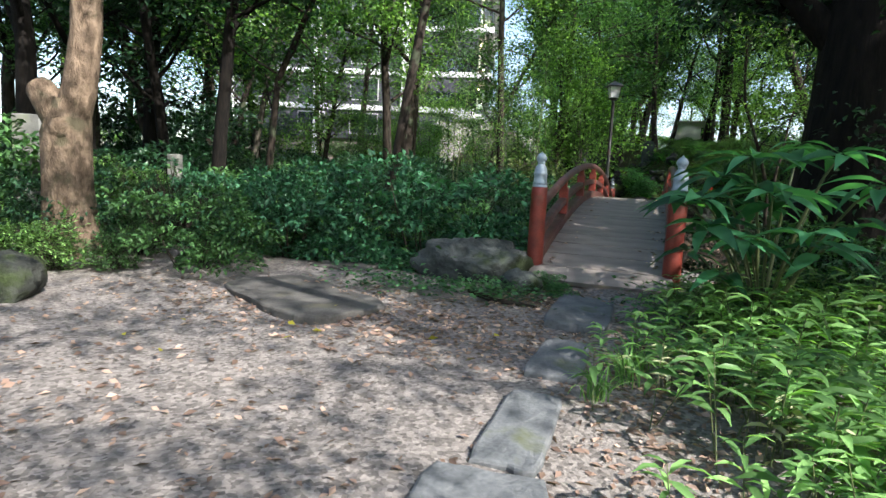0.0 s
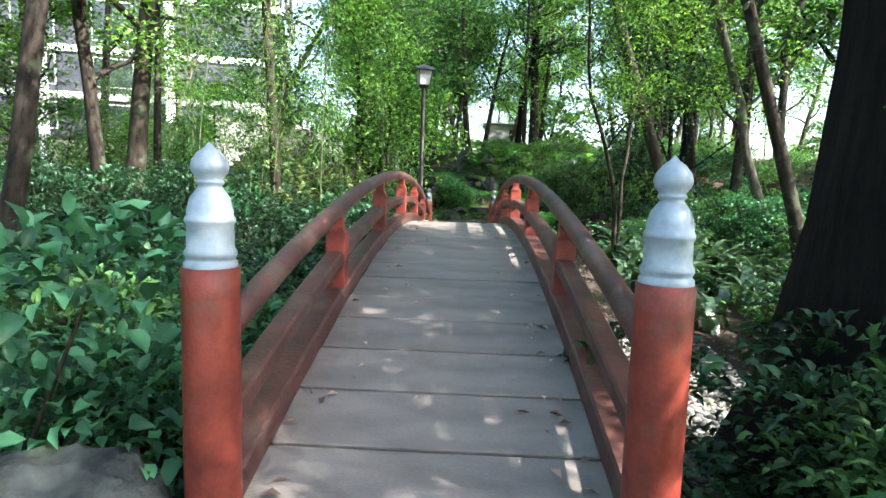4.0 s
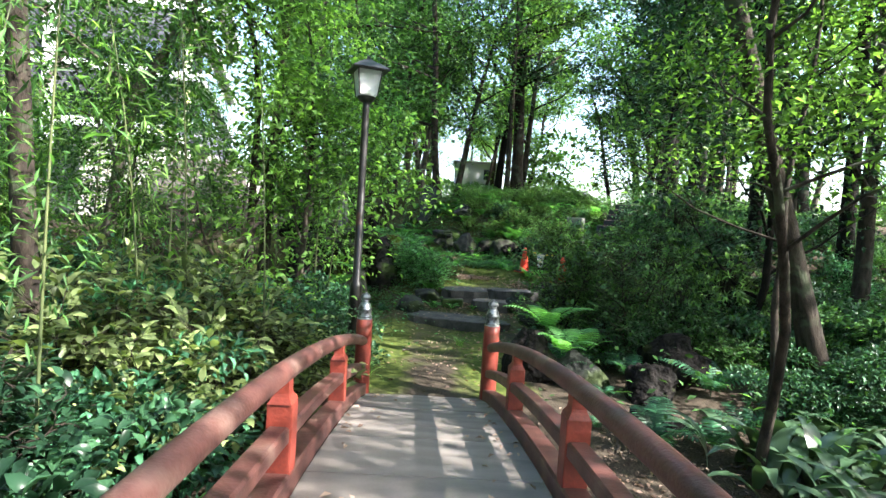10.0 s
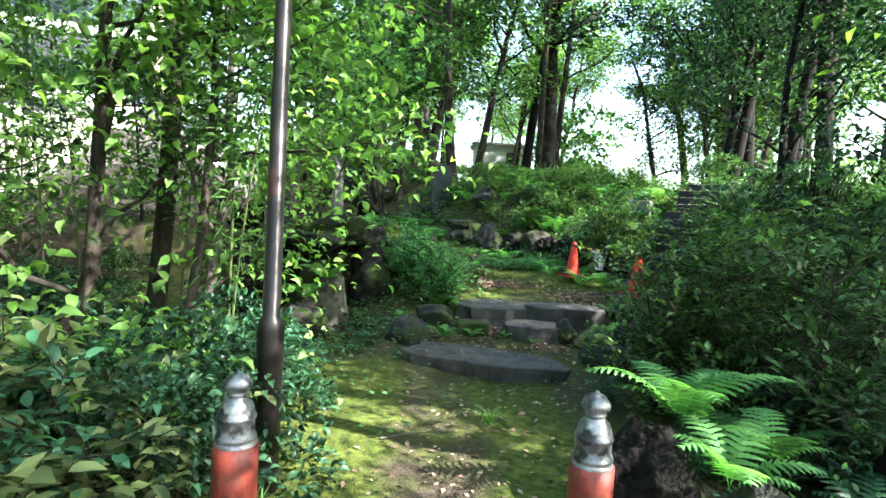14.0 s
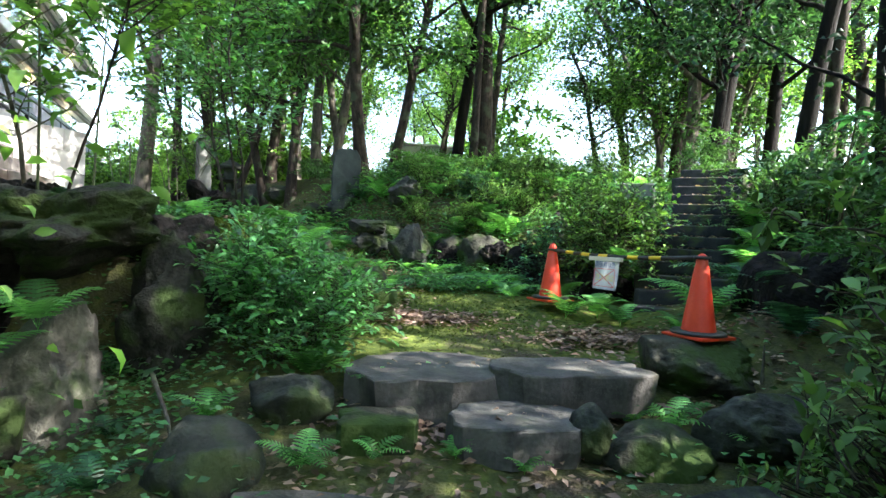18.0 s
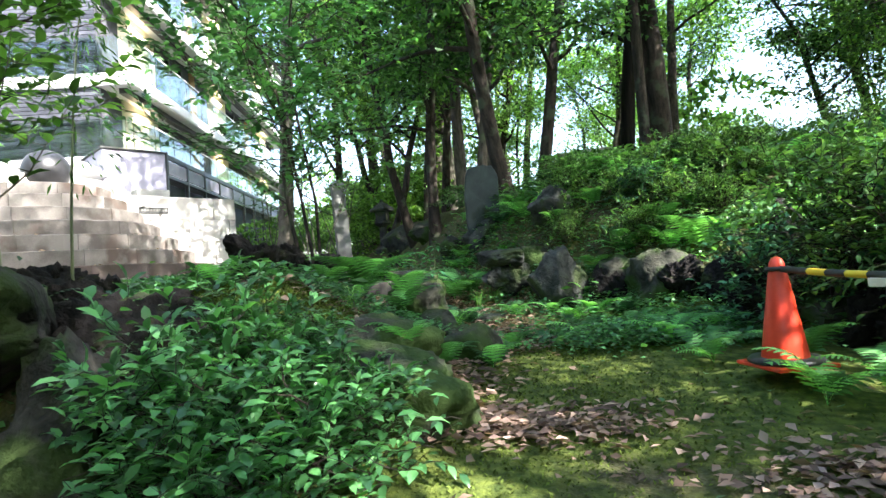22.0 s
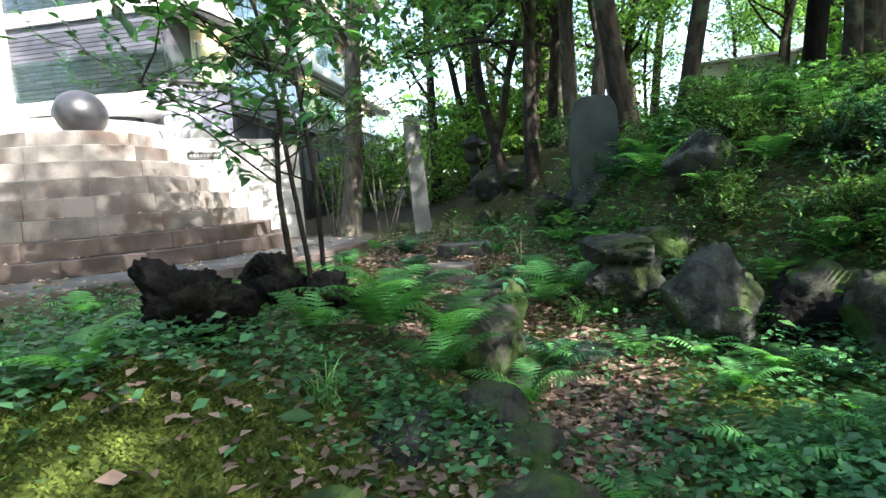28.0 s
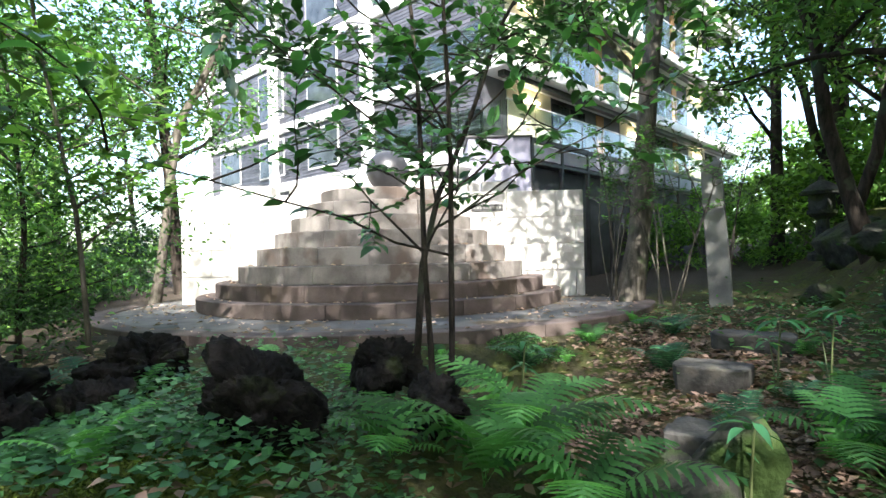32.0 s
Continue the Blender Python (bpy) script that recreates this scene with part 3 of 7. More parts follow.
def build_ground():
    xs, ys = axis_steps(-8.0, 8.0, 0.16, 400), axis_steps(-8.0, 27.0, 0.16, 400)
    vs = [(x, y, ground_z(x, y)) for y in ys for x in xs]
    nx = len(xs)
    fs = [(j * nx + i, j * nx + i + 1, (j + 1) * nx + i + 1, (j + 1) * nx + i) for j in range(len(ys) - 1) for i in range(nx - 1)]
    me = mesh_np("ground", np.array(vs), fs)
    me.polygons.foreach_set("use_smooth", [True] * len(me.polygons))
    moss = me.attributes.new("moss", "FLOAT", "POINT")
    gravel = me.attributes.new("gravel", "FLOAT", "POINT")
    mv, gv = [], []
    for x, y, z in vs:
        path = math.exp(-((x - 0.1 - 0.12 * noise.noise((0, y, 0))) / 0.42) ** 2)
        land = smooth_step(10.2, 11.2, y) * (1 - smooth_step(14.6, 15.4, y)) * smooth_step(-2.2, -1.0, x) * (1 - smooth_step(1.0, 1.7, x)) * (1 - 0.9 * path)
        terr = smooth_step(16.6, 17.1, y) * (1 - smooth_step(21.0, 22.4, y)) * smooth_step(-1.5, 0.2, x) * (1 - smooth_step(3.4, 4.2, x))
        worn = math.exp(-((x - 1.6) / 0.7) ** 2 - ((y - 17.3) / 0.7) ** 2)
        mv.append(max(land, terr * (1 - 0.7 * worn), 0.5 * smooth_step(11, 13, y) * smooth_step(8, 4, abs(x)), 1.5 * math.exp(-((x + 0.8) / 1.3) ** 2 - ((y - 18.8) / 1.0) ** 2)))
        gv.append(smooth_step(0.3, -1.0, y))
    moss.data.foreach_set("value", mv)
    gravel.data.foreach_set("value", gv)
    m = bpy.data.materials.new("ground_soil")
    m.use_nodes = True
    n, l = m.node_tree.nodes, m.node_tree.links
    b = n["Principled BSDF"]
    b.inputs["Roughness"].default_value = 0.95
    b.inputs["Specular IOR Level"].default_value = 0.2
    tc = n.new("ShaderNodeTexCoord")

    def tex(scale, detail=6):
        t = n.new("ShaderNodeTexNoise")
        t.inputs["Scale"].default_value, t.inputs["Detail"].default_value = scale, detail
        l.new(tc.outputs["Object"], t.inputs["Vector"])
        return t.outputs[0]

    def ramp(src, a, b2, lo=0.35, hi=0.65):
        r = n.new("ShaderNodeValToRGB")
        r.color_ramp.elements[0].position, r.color_ramp.elements[1].position = lo, hi
        r.color_ramp.elements[0].color, r.color_ramp.elements[1].color = (*a, 1), (*b2, 1)
        l.new(src, r.inputs[0])
        return r.outputs[0]

    def mix(fac, a, b2):
        x = n.new("ShaderNodeMix")
        x.data_type = "RGBA"
        l.new(fac, x.inputs["Factor"])
        l.new(a, x.inputs["A"])
        l.new(b2, x.inputs["B"])
        return x.outputs["Result"]

    def attr(name, tex_out, gain=0.9):
        a, s, r = n.new("ShaderNodeAttribute"), n.new("ShaderNodeMath"), n.new("ShaderNodeMapRange")
        a.attribute_name = name
        s.operation = "MULTIPLY_ADD"
        s.inputs[1].default_value = gain
        l.new(tex_out, s.inputs[0])
        l.new(a.outputs["Fac"], s.inputs[2])
        r.inputs["From Min"].default_value, r.inputs["From Max"].default_value = 0.75, 1.15
        l.new(s.outputs[0], r.inputs[0])
        return r.outputs[0]

    fine, coarse = tex(55, 8), tex(1.7)
    soil = ramp(fine, (0.026, 0.019, 0.013), (0.09, 0.070, 0.052))
    vor = n.new("ShaderNodeTexVoronoi")
    vor.inputs["Scale"].default_value = 42
    l.new(tc.outputs["Object"], vor.inputs["Vector"])
    grit = ramp(vor.outputs["Color"], (0.095, 0.084, 0.078), (0.300, 0.268, 0.250), 0.1, 0.9)
    mossy = ramp(tex(14, 8), (0.032, 0.050, 0.010), (0.105, 0.130, 0.026))
    c = mix(attr("gravel", coarse, 0.5), soil, grit)
    c = mix(attr("moss", tex(3.2), 0.9), c, mossy)
    l.new(c, b.inputs["Base Color"])
    bp = n.new("ShaderNodeBump")
    bp.inputs["Strength"].default_value, bp.inputs["Distance"].default_value = 0.7, 0.02
    l.new(fine, bp.inputs["Height"])
    l.new(bp.outputs[0], b.inputs["Normal"])
    ob = part("ground", me, m)
    tagged(ob, "gravel path, bare soil and green moss under fallen leaves", "ground", kind="structure")


build_ground()
# ---- bridge ----
def rail_path(x, lift, y0=0.0, y1=LENGTH, steps=40):
    return [(x, y0 + (y1 - y0) * i / steps, deck_z(y0 + (y1 - y0) * i / steps) + lift) for i in range(steps + 1)]


def round_profile(r, sides=14):
    return [(r * math.cos(2 * math.pi * k / sides), r * math.sin(2 * math.pi * k / sides)) for k in range(sides)]


def bar_profile(w, h, c=0.012):
    w, h = w / 2, h / 2
    return [(-w + c, -h), (w - c, -h), (w, -h + c), (w, h - c), (w - c, h), (-w + c, h), (-w, h - c), (-w, -h + c)]


def end_post(bridge, x, y, foot, tip, cap):
    m = pose(x, y, 0)
    shaft = part("end_post", lathe([(0.088, foot), (0.092, foot + 0.08), (0.09, 1.0), (0.09, 1.09)], 24), MAT["red"], bridge, "round red-painted post", True)
    shaft.matrix_basis = m
    c = 1.075
    k = (tip - c) / 0.40
    prof = [(0.094, c), (0.096, c + 0.012), (0.096, c + 0.03), (0.088, c + 0.036), (0.088, c + 0.045), (0.094, c + 0.052), (0.094, c + 0.065), (0.085, c + 0.075),
            (0.083, c + 0.15), (0.090, c + 0.157), (0.090, c + 0.17), (0.083, c + 0.177), (0.080, c + 0.20), (0.070, c + 0.235), (0.048, c + 0.262), (0.040, c + 0.272),
            (0.050, c + 0.279), (0.050, c + 0.287), (0.044, c + 0.293), (0.062, c + 0.312), (0.068, c + 0.33), (0.062, c + 0.352), (0.040, c + 0.378), (0.018, c + 0.392), (0.0, c + 0.41)]
    cp = part("cap", lathe([(r * 0.86, c + (z - c) * k) for r, z in prof], 24), MAT[cap], shaft, "onion-shaped pale metal cap", True)
    return shaft


def post_shape():
    """A square post with a chamfered shoulder, a neck and a cradle for the rail."""
    bm = bmesh.new()
    add_box(bm, -0.062, 0.062, -0.062, 0.062, -0.1, 0.455, 0.008)
    rings = []
    for s, z in ((0.058, 0.455), (0.04, 0.485), (0.036, 0.50), (0.036, 0.56)):
        rings.append([bm.verts.new((a * s, b * s * 1.2, z)) for a, b in ((-1, -1), (1, -1), (1, 1), (-1, 1))])
    for a, b in zip(rings, rings[1:]):
        for i in range(4):
            bm.faces.new((a[i], a[(i + 1) % 4], b[(i + 1) % 4], b[i]))
    bm.faces.new(rings[-1])
    return bm


def build_bridge():
    b = thing("arched_bridge", 0, 0, 0, "arched wooden garden bridge with red-painted rails and metal-capped posts", "bridge")
    for s in (-1, 1):
        x = s * HALF
        part("handrail", sweep(round_profile(0.052), rail_path(x, 0.595, 0.03, LENGTH - 0.03)), MAT["rail"], b, "round weathered red handrail", True)
        part("middle_rail", sweep(bar_profile(0.105, 0.085), rail_path(x, 0.30, 0.05, LENGTH - 0.05)), MAT["rail"], b)
        part("lower_rail", sweep(bar_profile(0.135, 0.12), rail_path(x, 0.055, 0.05, LENGTH - 0.05)), MAT["rail"], b)
        part("girder", sweep(bar_profile(0.14, 0.26), rail_path(x * 0.86, -0.20, 0.1, LENGTH - 0.1, 24)), MAT["rail"], b)
        end_post(b, x, 0.0, -0.1, 1.475, "cap")
        end_post(b, x, LENGTH, 0.05, 1.385, "cap_old")
        for k in range(1, 6):
            y = LENGTH * k / 6
            p = part("rail_post", post_shape(), MAT["red"], b, "square red post with a worn top")
            p.matrix_basis = pose(x, y, deck_z(y))
    part("deck_bed", sweep([(-0.62, -0.09), (0.62, -0.09), (0.62, -0.056), (-0.62, -0.056)], rail_path(0, 0.0, 0.05, LENGTH - 0.05)), MAT["rail"], b)
    shape = box(-0.655, 0.655, -0.192, 0.192, -0.05, 0.0, 0.006)
    me = None
    count = 29
    y = -0.42
    for k in range(count):
        yc = -0.42 + 0.39 * (k + 0.5)
        if yc > LENGTH + 0.1:
            break
        slope = math.degrees(math.atan((deck_z(yc + 0.05) - deck_z(yc - 0.05)) / 0.1))
        if me is None:
            p = part("plank", shape, MAT["plank"], b)
            me = p.data
        else:
            p = part("plank", me, MAT["plank"], b)
        p.matrix_basis = pose(random.uniform(-0.004, 0.004), yc, max(deck_z(yc), 0.1) + random.uniform(-0.003, 0.003), slope + random.uniform(-0.25, 0.25), 0, random.uniform(-0.2, 0.2))
        if yc < 0.2:
            p.matrix_basis = p.matrix_basis @ Matrix.Diagonal((1.12, 1, 1, 1))
    for yb in (2.6, 8.0):
        part("trestle", box(-0.62, 0.62, yb - 0.08, yb + 0.08, ground_z(0, yb) - 0.2, deck_z(yb) - 0.3, 0.01), MAT["rail"], b)


build_bridge()
# ---- stones ----
def rock_mesh(seed, sx, sy, sz, rough=0.22, flat=0.0, sub=4):
    """A boulder: an icosphere pushed about at two scales, cut by a few planes."""
    rng = random.Random(seed)
    bm = bmesh.new()
    bmesh.ops.create_icosphere(bm, subdivisions=sub, radius=1.0)
    off = Vector((rng.uniform(-50, 50), rng.uniform(-50, 50), rng.uniform(-50, 50)))
    cuts = [(Vector((rng.gauss(0, 1), rng.gauss(0, 1), rng.gauss(0, 0.7))).normalized(), rng.uniform(0.62, 0.88)) for _ in range(7)]
    for v in bm.verts:
        p = v.co.copy()
        p += p * (rough * noise.noise(p * 1.3 + off) * 1.6 + rough * 0.45 * noise.noise(p * 4 + off) + rough * 0.38 * noise.noise(p * 9 + off) + (0.05 * noise.noise(p * 33 + off) if sub > 4 else 0) + rough * (0.2 if rough > 0.3 else 0.20) * noise.noise(p * 19 + off) - (0.40 * max(0, noise.noise(p * 5.5 + off) - 0.12) + 0.30 * max(0, noise.noise(p * 13 - off) - 0.08) - 0.10 * noise.noise(p * 26 - off) if rough > 0.4 else 0))
        for n, d in cuts:
            over = p.dot(n) - d
            if over > 0:
                p -= n * over * (0.6 if rough > 0.3 else 0.86)
        if flat and p.z > 1 - flat:
            p.z = 1 - flat + (p.z - 1 + flat) * 0.12
        v.co = Vector((p.x * sx, p.y * sy, p.z * sz))
    return bm


def rock(x, y, z, sx, sy, sz, seed, mat="rock", label="grey boulder half sunk in the ground", rz=0.0, rx=0.0, ry=0.0, flat=0.0, rough=0.22, name="rock", sub=0, group=""):
    """A rock whose middle is at z; sx, sy, sz are half its size."""
    sub = sub or (5 if max(sx, sy, sz) > 0.34 or rough > 0.4 else 4)
    ob = part(name, rock_mesh(seed, sx, sy, sz, rough, flat, sub), MAT[mat], None, "", True)
    ob.matrix_basis = pose(x, y, z, rx, ry, rz)
    return tagged(ob, label, "rock", group)


def slab_mesh(seed, w, d, h, wobble=0.06, corner=0.25, sides=30):
    """A flat stone with a wavering outline, worn rim and uneven top."""
    rng = random.Random(seed)
    off = Vector((rng.uniform(-50, 50), rng.uniform(-50, 50), 0))
    bm = bmesh.new()
    rings = []
    jag = [1 + rng.uniform(-1, 1) * wobble * 0.55 for _ in range(sides)]
    e = 2 / max(corner, 0.05)
    for inset, z in ((0.02, -h), (0.0, -h * 0.55), (0.0, -0.016), (0.005, -0.005), (0.016, 0.0)):
        ring = []
        for k in range(sides):
            a = 2 * math.pi * k / sides
            c, s = math.cos(a), math.sin(a)
            r = 1 / (abs(c) ** e + abs(s) ** e) ** (1 / e)
            r *= 1 + wobble * 2 * noise.noise(Vector((c * 1.3, s * 1.3, z * 2)) + off)
            r *= jag[k] * (1 + rng.uniform(-1, 1) * wobble * 0.12)
            ring.append(bm.verts.new((c * r * (w / 2 - inset), s * r * (d / 2 - inset), z + 0.012 * noise.noise(Vector((c * 2, s * 2, 5)) + off))))
        rings.append(ring)
    for t in (0.66, 0.33):
        rings.append([bm.verts.new((v.co.x * t, v.co.y * t, 0.012 * noise.noise(Vector((v.co.x * 3, v.co.y * 3, 2)) + off))) for v in rings[4]])
    for a, b in zip(rings, rings[1:]):
        for i in range(sides):
            bm.faces.new((a[i], a[(i + 1) % sides], b[(i + 1) % sides], b[i]))
    mid = bm.verts.new((0, 0, 0))
    for i in range(sides):
        bm.faces.new((rings[-1][i], rings[-1][(i + 1) % sides], mid))
    return bm


def slab(x, y, z, w, d, h, seed, rz=0.0, mat="slab", label="flat grey stepping stone set in the path", corner=0.25, wobble=0.06, rx=0.0, ry=0.0, name="stepping_stone", group=""):
    """A flat stone whose top is at z."""
    ob = part(name, slab_mesh(seed, w, d, h, wobble, corner), MAT[mat])
    ob.matrix_basis = pose(x, y, z, rx, ry, rz)
    return tagged(ob, label, "stone", group)


# the near bank: a row of slabs that leads to the bridge, and stones beside it
for k, (x, y, w, d, a) in enumerate(((0.02, -4.62, 0.50, 0.98, 6), (-0.01, -3.62, 0.31, 0.88, 2), (0.0, -2.53, 0.35, 0.84, 0), (-0.02, -1.16, 0.52, 1.50, 1))):
    slab(x, y, ground_z(x, y) + 0.035, w, d, 0.16, 20 + k, a, mat="slab_pale", corner=0.14, wobble=0.03, label="worn rectangular grey stone slab in a row before the bridge", group="slabs before the bridge")
slab(-2.5, -1.95, 0.03, 1.75, 0.95, 0.3, 31, -26, mat="slab", label="broad flat grey stone beside the gravel", corner=0.45)
slab(-2.85, -0.5, 0.075, 0.75, 0.62, 0.25, 32, 5, mat="slab", label="small flat grey stone among the bushes", corner=0.5)
slab(-3.5, 0.2, 0.12, 0.6, 0.5, 0.25, 33, 5, mat="slab_pale", label="small flat grey stone among the bushes", corner=0.5)
rock(-1.35, -0.32, 0.14, 0.66, 0.45, 0.36, 41, "rock_blue", "large grey mottled boulder beside the bridge", 12)
rock(-0.72, -0.72, 0.08, 0.24, 0.2, 0.2, 42, "rock_blue", "small dark grey rock beside the bridge", 40)
rock(-4.6, -3.2, 0.1, 0.3, 0.3, 0.3, 43, "rock", "grey rock at the edge of the gravel")

# the landing: three low risers of natural stone
slab(0.58, 14.92, 0.46, 1.85, 0.75, 0.24, 51, -18, "slab", "long dark natural stone forming a low step", 0.6, 0.09, group="natural stone steps")
slab(0.52, 15.98, 0.66, 0.46, 0.34, 0.3, 52, 2, "rock_moss", "mossy squared stone at the side of the steps", 0.22, 0.05, group="natural stone steps")
slab(1.32, 15.94, 0.68, 0.84, 0.6, 0.22, 53, -6, "slab", "flat grey stone step", 0.8, 0.12, group="natural stone steps")
slab(0.86, 16.58, 0.82, 1.08, 0.92, 0.30, 54, 8, "slab", "broad flat grey stone step", 0.75, 0.12, group="natural stone steps")
slab(1.84, 16.42, 0.87, 1.1, 0.6, 0.28, 55, 2, "slab", "broad flat grey stone step with a layered grain", 0.6, 0.10, group="natural stone steps")
rock(-0.35, 15.6, 0.50, 0.33, 0.33, 0.22, 56, "rock", "rounded dark grey stone beside the steps")
rock(0.0, 16.3, 0.62, 0.3, 0.26, 0.18, 57, "rock", "dark grey stone beside the steps")
rock(2.1, 15.75, 0.50, 0.32, 0.28, 0.16, 58, "rock_moss", "mossy stone beside the steps")
rock(1.72, 15.75, 0.62, 0.13, 0.12, 0.15, 59, "rock", "small grey stone beside the steps")
rock(2.85, 15.8, 0.62, 0.46, 0.34, 0.24, 60, "rock", "dark boulder beside the steps")
rock(2.1, 14.9, 0.45, 0.36, 0.3, 0.2, 61, "rock", "rounded dark boulder beside the steps")
rock(2.92, 16.68, 0.85, 0.5, 0.42, 0.26, 62, "rock_moss", "flat-topped mossy boulder carrying a traffic cone", flat=0.25)
rock(4.25, 17.15, 1.25, 0.62, 0.6, 0.62, 63, "rock_dark", "large dark squared boulder at the foot of the stairs", flat=0.2)
rock(5.2, 16.7, 1.5, 0.7, 0.6, 0.6, 64, "rock_dark", "large dark boulder on the bank")
rock(1.98, 11.5, 0.25, 0.34, 0.3, 0.4, 65, "rock", "grey rock beside the end of the bridge")
rock(1.36, 11.72, 0.42, 0.36, 0.34, 0.46, 66, "rock_dark", "grey rock beside the end of the bridge")

# the rockery beside the landing
rock(-1.66, 16.75, 0.50, 0.46, 0.40, 0.62, 71, "rock_grey", "upright pale grey rock with mossy face", rough=0.3, sub=5)
rock(-1.06, 17.3, 0.95, 0.36, 0.38, 0.62, 72, "rock_cave", "tall mossy rock standing in the rockery", rough=0.32, sub=5)
rock(-2.15, 17.65, 1.62, 1.15, 0.6, 0.34, 73, "rock_cave", "overhanging mossy boulder of the rockery grotto", rz=-40, rough=0.36, sub=5)
rock(-1.7, 18.0, 0.9, 0.5, 0.4, 0.75, 153, "rock_dark", "porous rock at the back of the rockery grotto, coloured dark for its shade", 20, rough=0.42, sub=5)
rock(-2.5, 17.9, 0.9, 0.6, 0.4, 0.7, 154, "rock_dark", "porous rock at the back of the rockery grotto, coloured dark for its shade", 80, rough=0.42, sub=5)
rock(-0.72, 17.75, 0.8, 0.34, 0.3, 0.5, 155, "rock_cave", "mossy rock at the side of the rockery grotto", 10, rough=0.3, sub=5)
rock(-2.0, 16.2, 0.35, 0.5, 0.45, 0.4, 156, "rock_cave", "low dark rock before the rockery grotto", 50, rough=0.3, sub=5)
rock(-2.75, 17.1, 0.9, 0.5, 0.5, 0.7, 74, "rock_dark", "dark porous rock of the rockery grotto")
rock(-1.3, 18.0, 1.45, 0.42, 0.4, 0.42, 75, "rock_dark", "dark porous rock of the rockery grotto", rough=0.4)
rock(-1.42, 18.25, 1.42, 0.42, 0.36, 0.36, 76, "rock_moss", "broad rock covered in green moss", rz=20)
rock(0.2, 18.2, 1.05, 0.5, 0.4, 0.35, 77, "rock_moss", "low mossy rock under the shrub")
rock(0.45, 19.6, 1.10, 0.30, 0.28, 0.24, 78, "rock_moss", "low mossy rock beside the path")
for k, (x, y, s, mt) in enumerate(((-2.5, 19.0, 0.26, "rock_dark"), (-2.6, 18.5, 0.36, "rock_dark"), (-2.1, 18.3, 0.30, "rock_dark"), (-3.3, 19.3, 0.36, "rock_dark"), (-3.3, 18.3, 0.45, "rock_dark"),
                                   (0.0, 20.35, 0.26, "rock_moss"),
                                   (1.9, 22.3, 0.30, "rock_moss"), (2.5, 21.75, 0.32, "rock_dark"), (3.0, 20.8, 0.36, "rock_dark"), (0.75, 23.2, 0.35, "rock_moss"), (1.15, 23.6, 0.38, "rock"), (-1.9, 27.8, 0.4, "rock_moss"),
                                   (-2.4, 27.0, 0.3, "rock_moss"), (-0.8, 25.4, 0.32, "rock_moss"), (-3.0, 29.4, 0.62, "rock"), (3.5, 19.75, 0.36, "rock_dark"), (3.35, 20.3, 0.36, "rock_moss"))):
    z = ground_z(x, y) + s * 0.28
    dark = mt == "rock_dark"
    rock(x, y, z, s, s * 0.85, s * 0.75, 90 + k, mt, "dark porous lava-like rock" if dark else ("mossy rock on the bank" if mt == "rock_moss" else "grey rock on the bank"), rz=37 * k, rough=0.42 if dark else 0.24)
for k, (x, y, z, w, d, a) in enumerate(((-0.87, 22.36, 1.50, 0.62, 0.42, 18), (-1.58, 23.36, 1.69, 0.6, 0.4, 25), (-1.75, 24.3, 1.84, 0.7, 0.4, 20))):
    slab(x, y, z, w, d, 0.25, 130 + k, a, "slab", "rough grey stone step on the leaf-strewn slope", 0.35, 0.07, group="steps on the slope")

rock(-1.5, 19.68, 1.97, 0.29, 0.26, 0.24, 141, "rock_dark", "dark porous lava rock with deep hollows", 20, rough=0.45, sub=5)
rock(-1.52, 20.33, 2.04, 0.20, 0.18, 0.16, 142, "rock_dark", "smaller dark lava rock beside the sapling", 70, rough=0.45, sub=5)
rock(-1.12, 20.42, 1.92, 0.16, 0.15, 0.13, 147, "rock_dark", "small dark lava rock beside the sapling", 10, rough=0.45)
rock(-0.48, 21.25, 1.36, 0.50, 0.34, 0.36, 143, "rock_moss", "wedge-shaped grey rock with a mossy ridge", 115, ry=12, sub=5)
rock(-0.5, 21.95, 1.50, 0.28, 0.26, 0.24, 148, "rock_moss", "rounded mossy rock beside the slope steps", 40)
rock(0.26, 21.82, 1.02, 0.30, 0.27, 0.30, 144, "rock", "squared flat-topped grey stone at the path", 15, flat=0.34, rough=0.16, sub=5)
rock(1.12, 22.15, 1.50, 0.38, 0.34, 0.40, 145, "rock", "large rounded grey boulder with pale lichen", 60, sub=5)
rock(2.35, 21.95, 1.46, 0.42, 0.36, 0.46, 161, "rock_moss", "large dark boulder with moss at the foot of the bank", 25, sub=5)
rock(1.76, 22.25, 1.42, 0.32, 0.3, 0.36, 162, "rock_dark", "dark rock wedged between boulders of the bank", 70, sub=5)
rock(2.9, 21.55, 1.40, 0.34, 0.3, 0.34, 163, "rock_dark", "dark rock at the foot of the bank", 110, sub=5)
rock(3.42, 21.25, 1.55, 0.36, 0.22, 0.66, 164, "rock_dark", "tall upright dark rock at the foot of the bank", 10, rough=0.16, sub=5)
rock(2.75, 11.1, 0.28, 0.38, 0.32, 0.34, 165, "rock_dark", "dark grey rock among ferns beside the landing", 30, rough=0.3, sub=5)
rock(3.35, 11.75, 0.50, 0.50, 0.40, 0.46, 166, "rock_dark", "large rough dark rock among ferns beside the landing", 80, rough=0.3, sub=5)
rock(2.55, 10.3, 0.08, 0.36, 0.32, 0.28, 167, "rock_dark", "dark rock among ferns below the landing", 130, rough=0.3, sub=5)
rock(0.42, 22.62, 1.92, 0.36, 0.24, 0.15, 146, "rock", "flat grey stone laid on another stone", 5, flat=0.3)
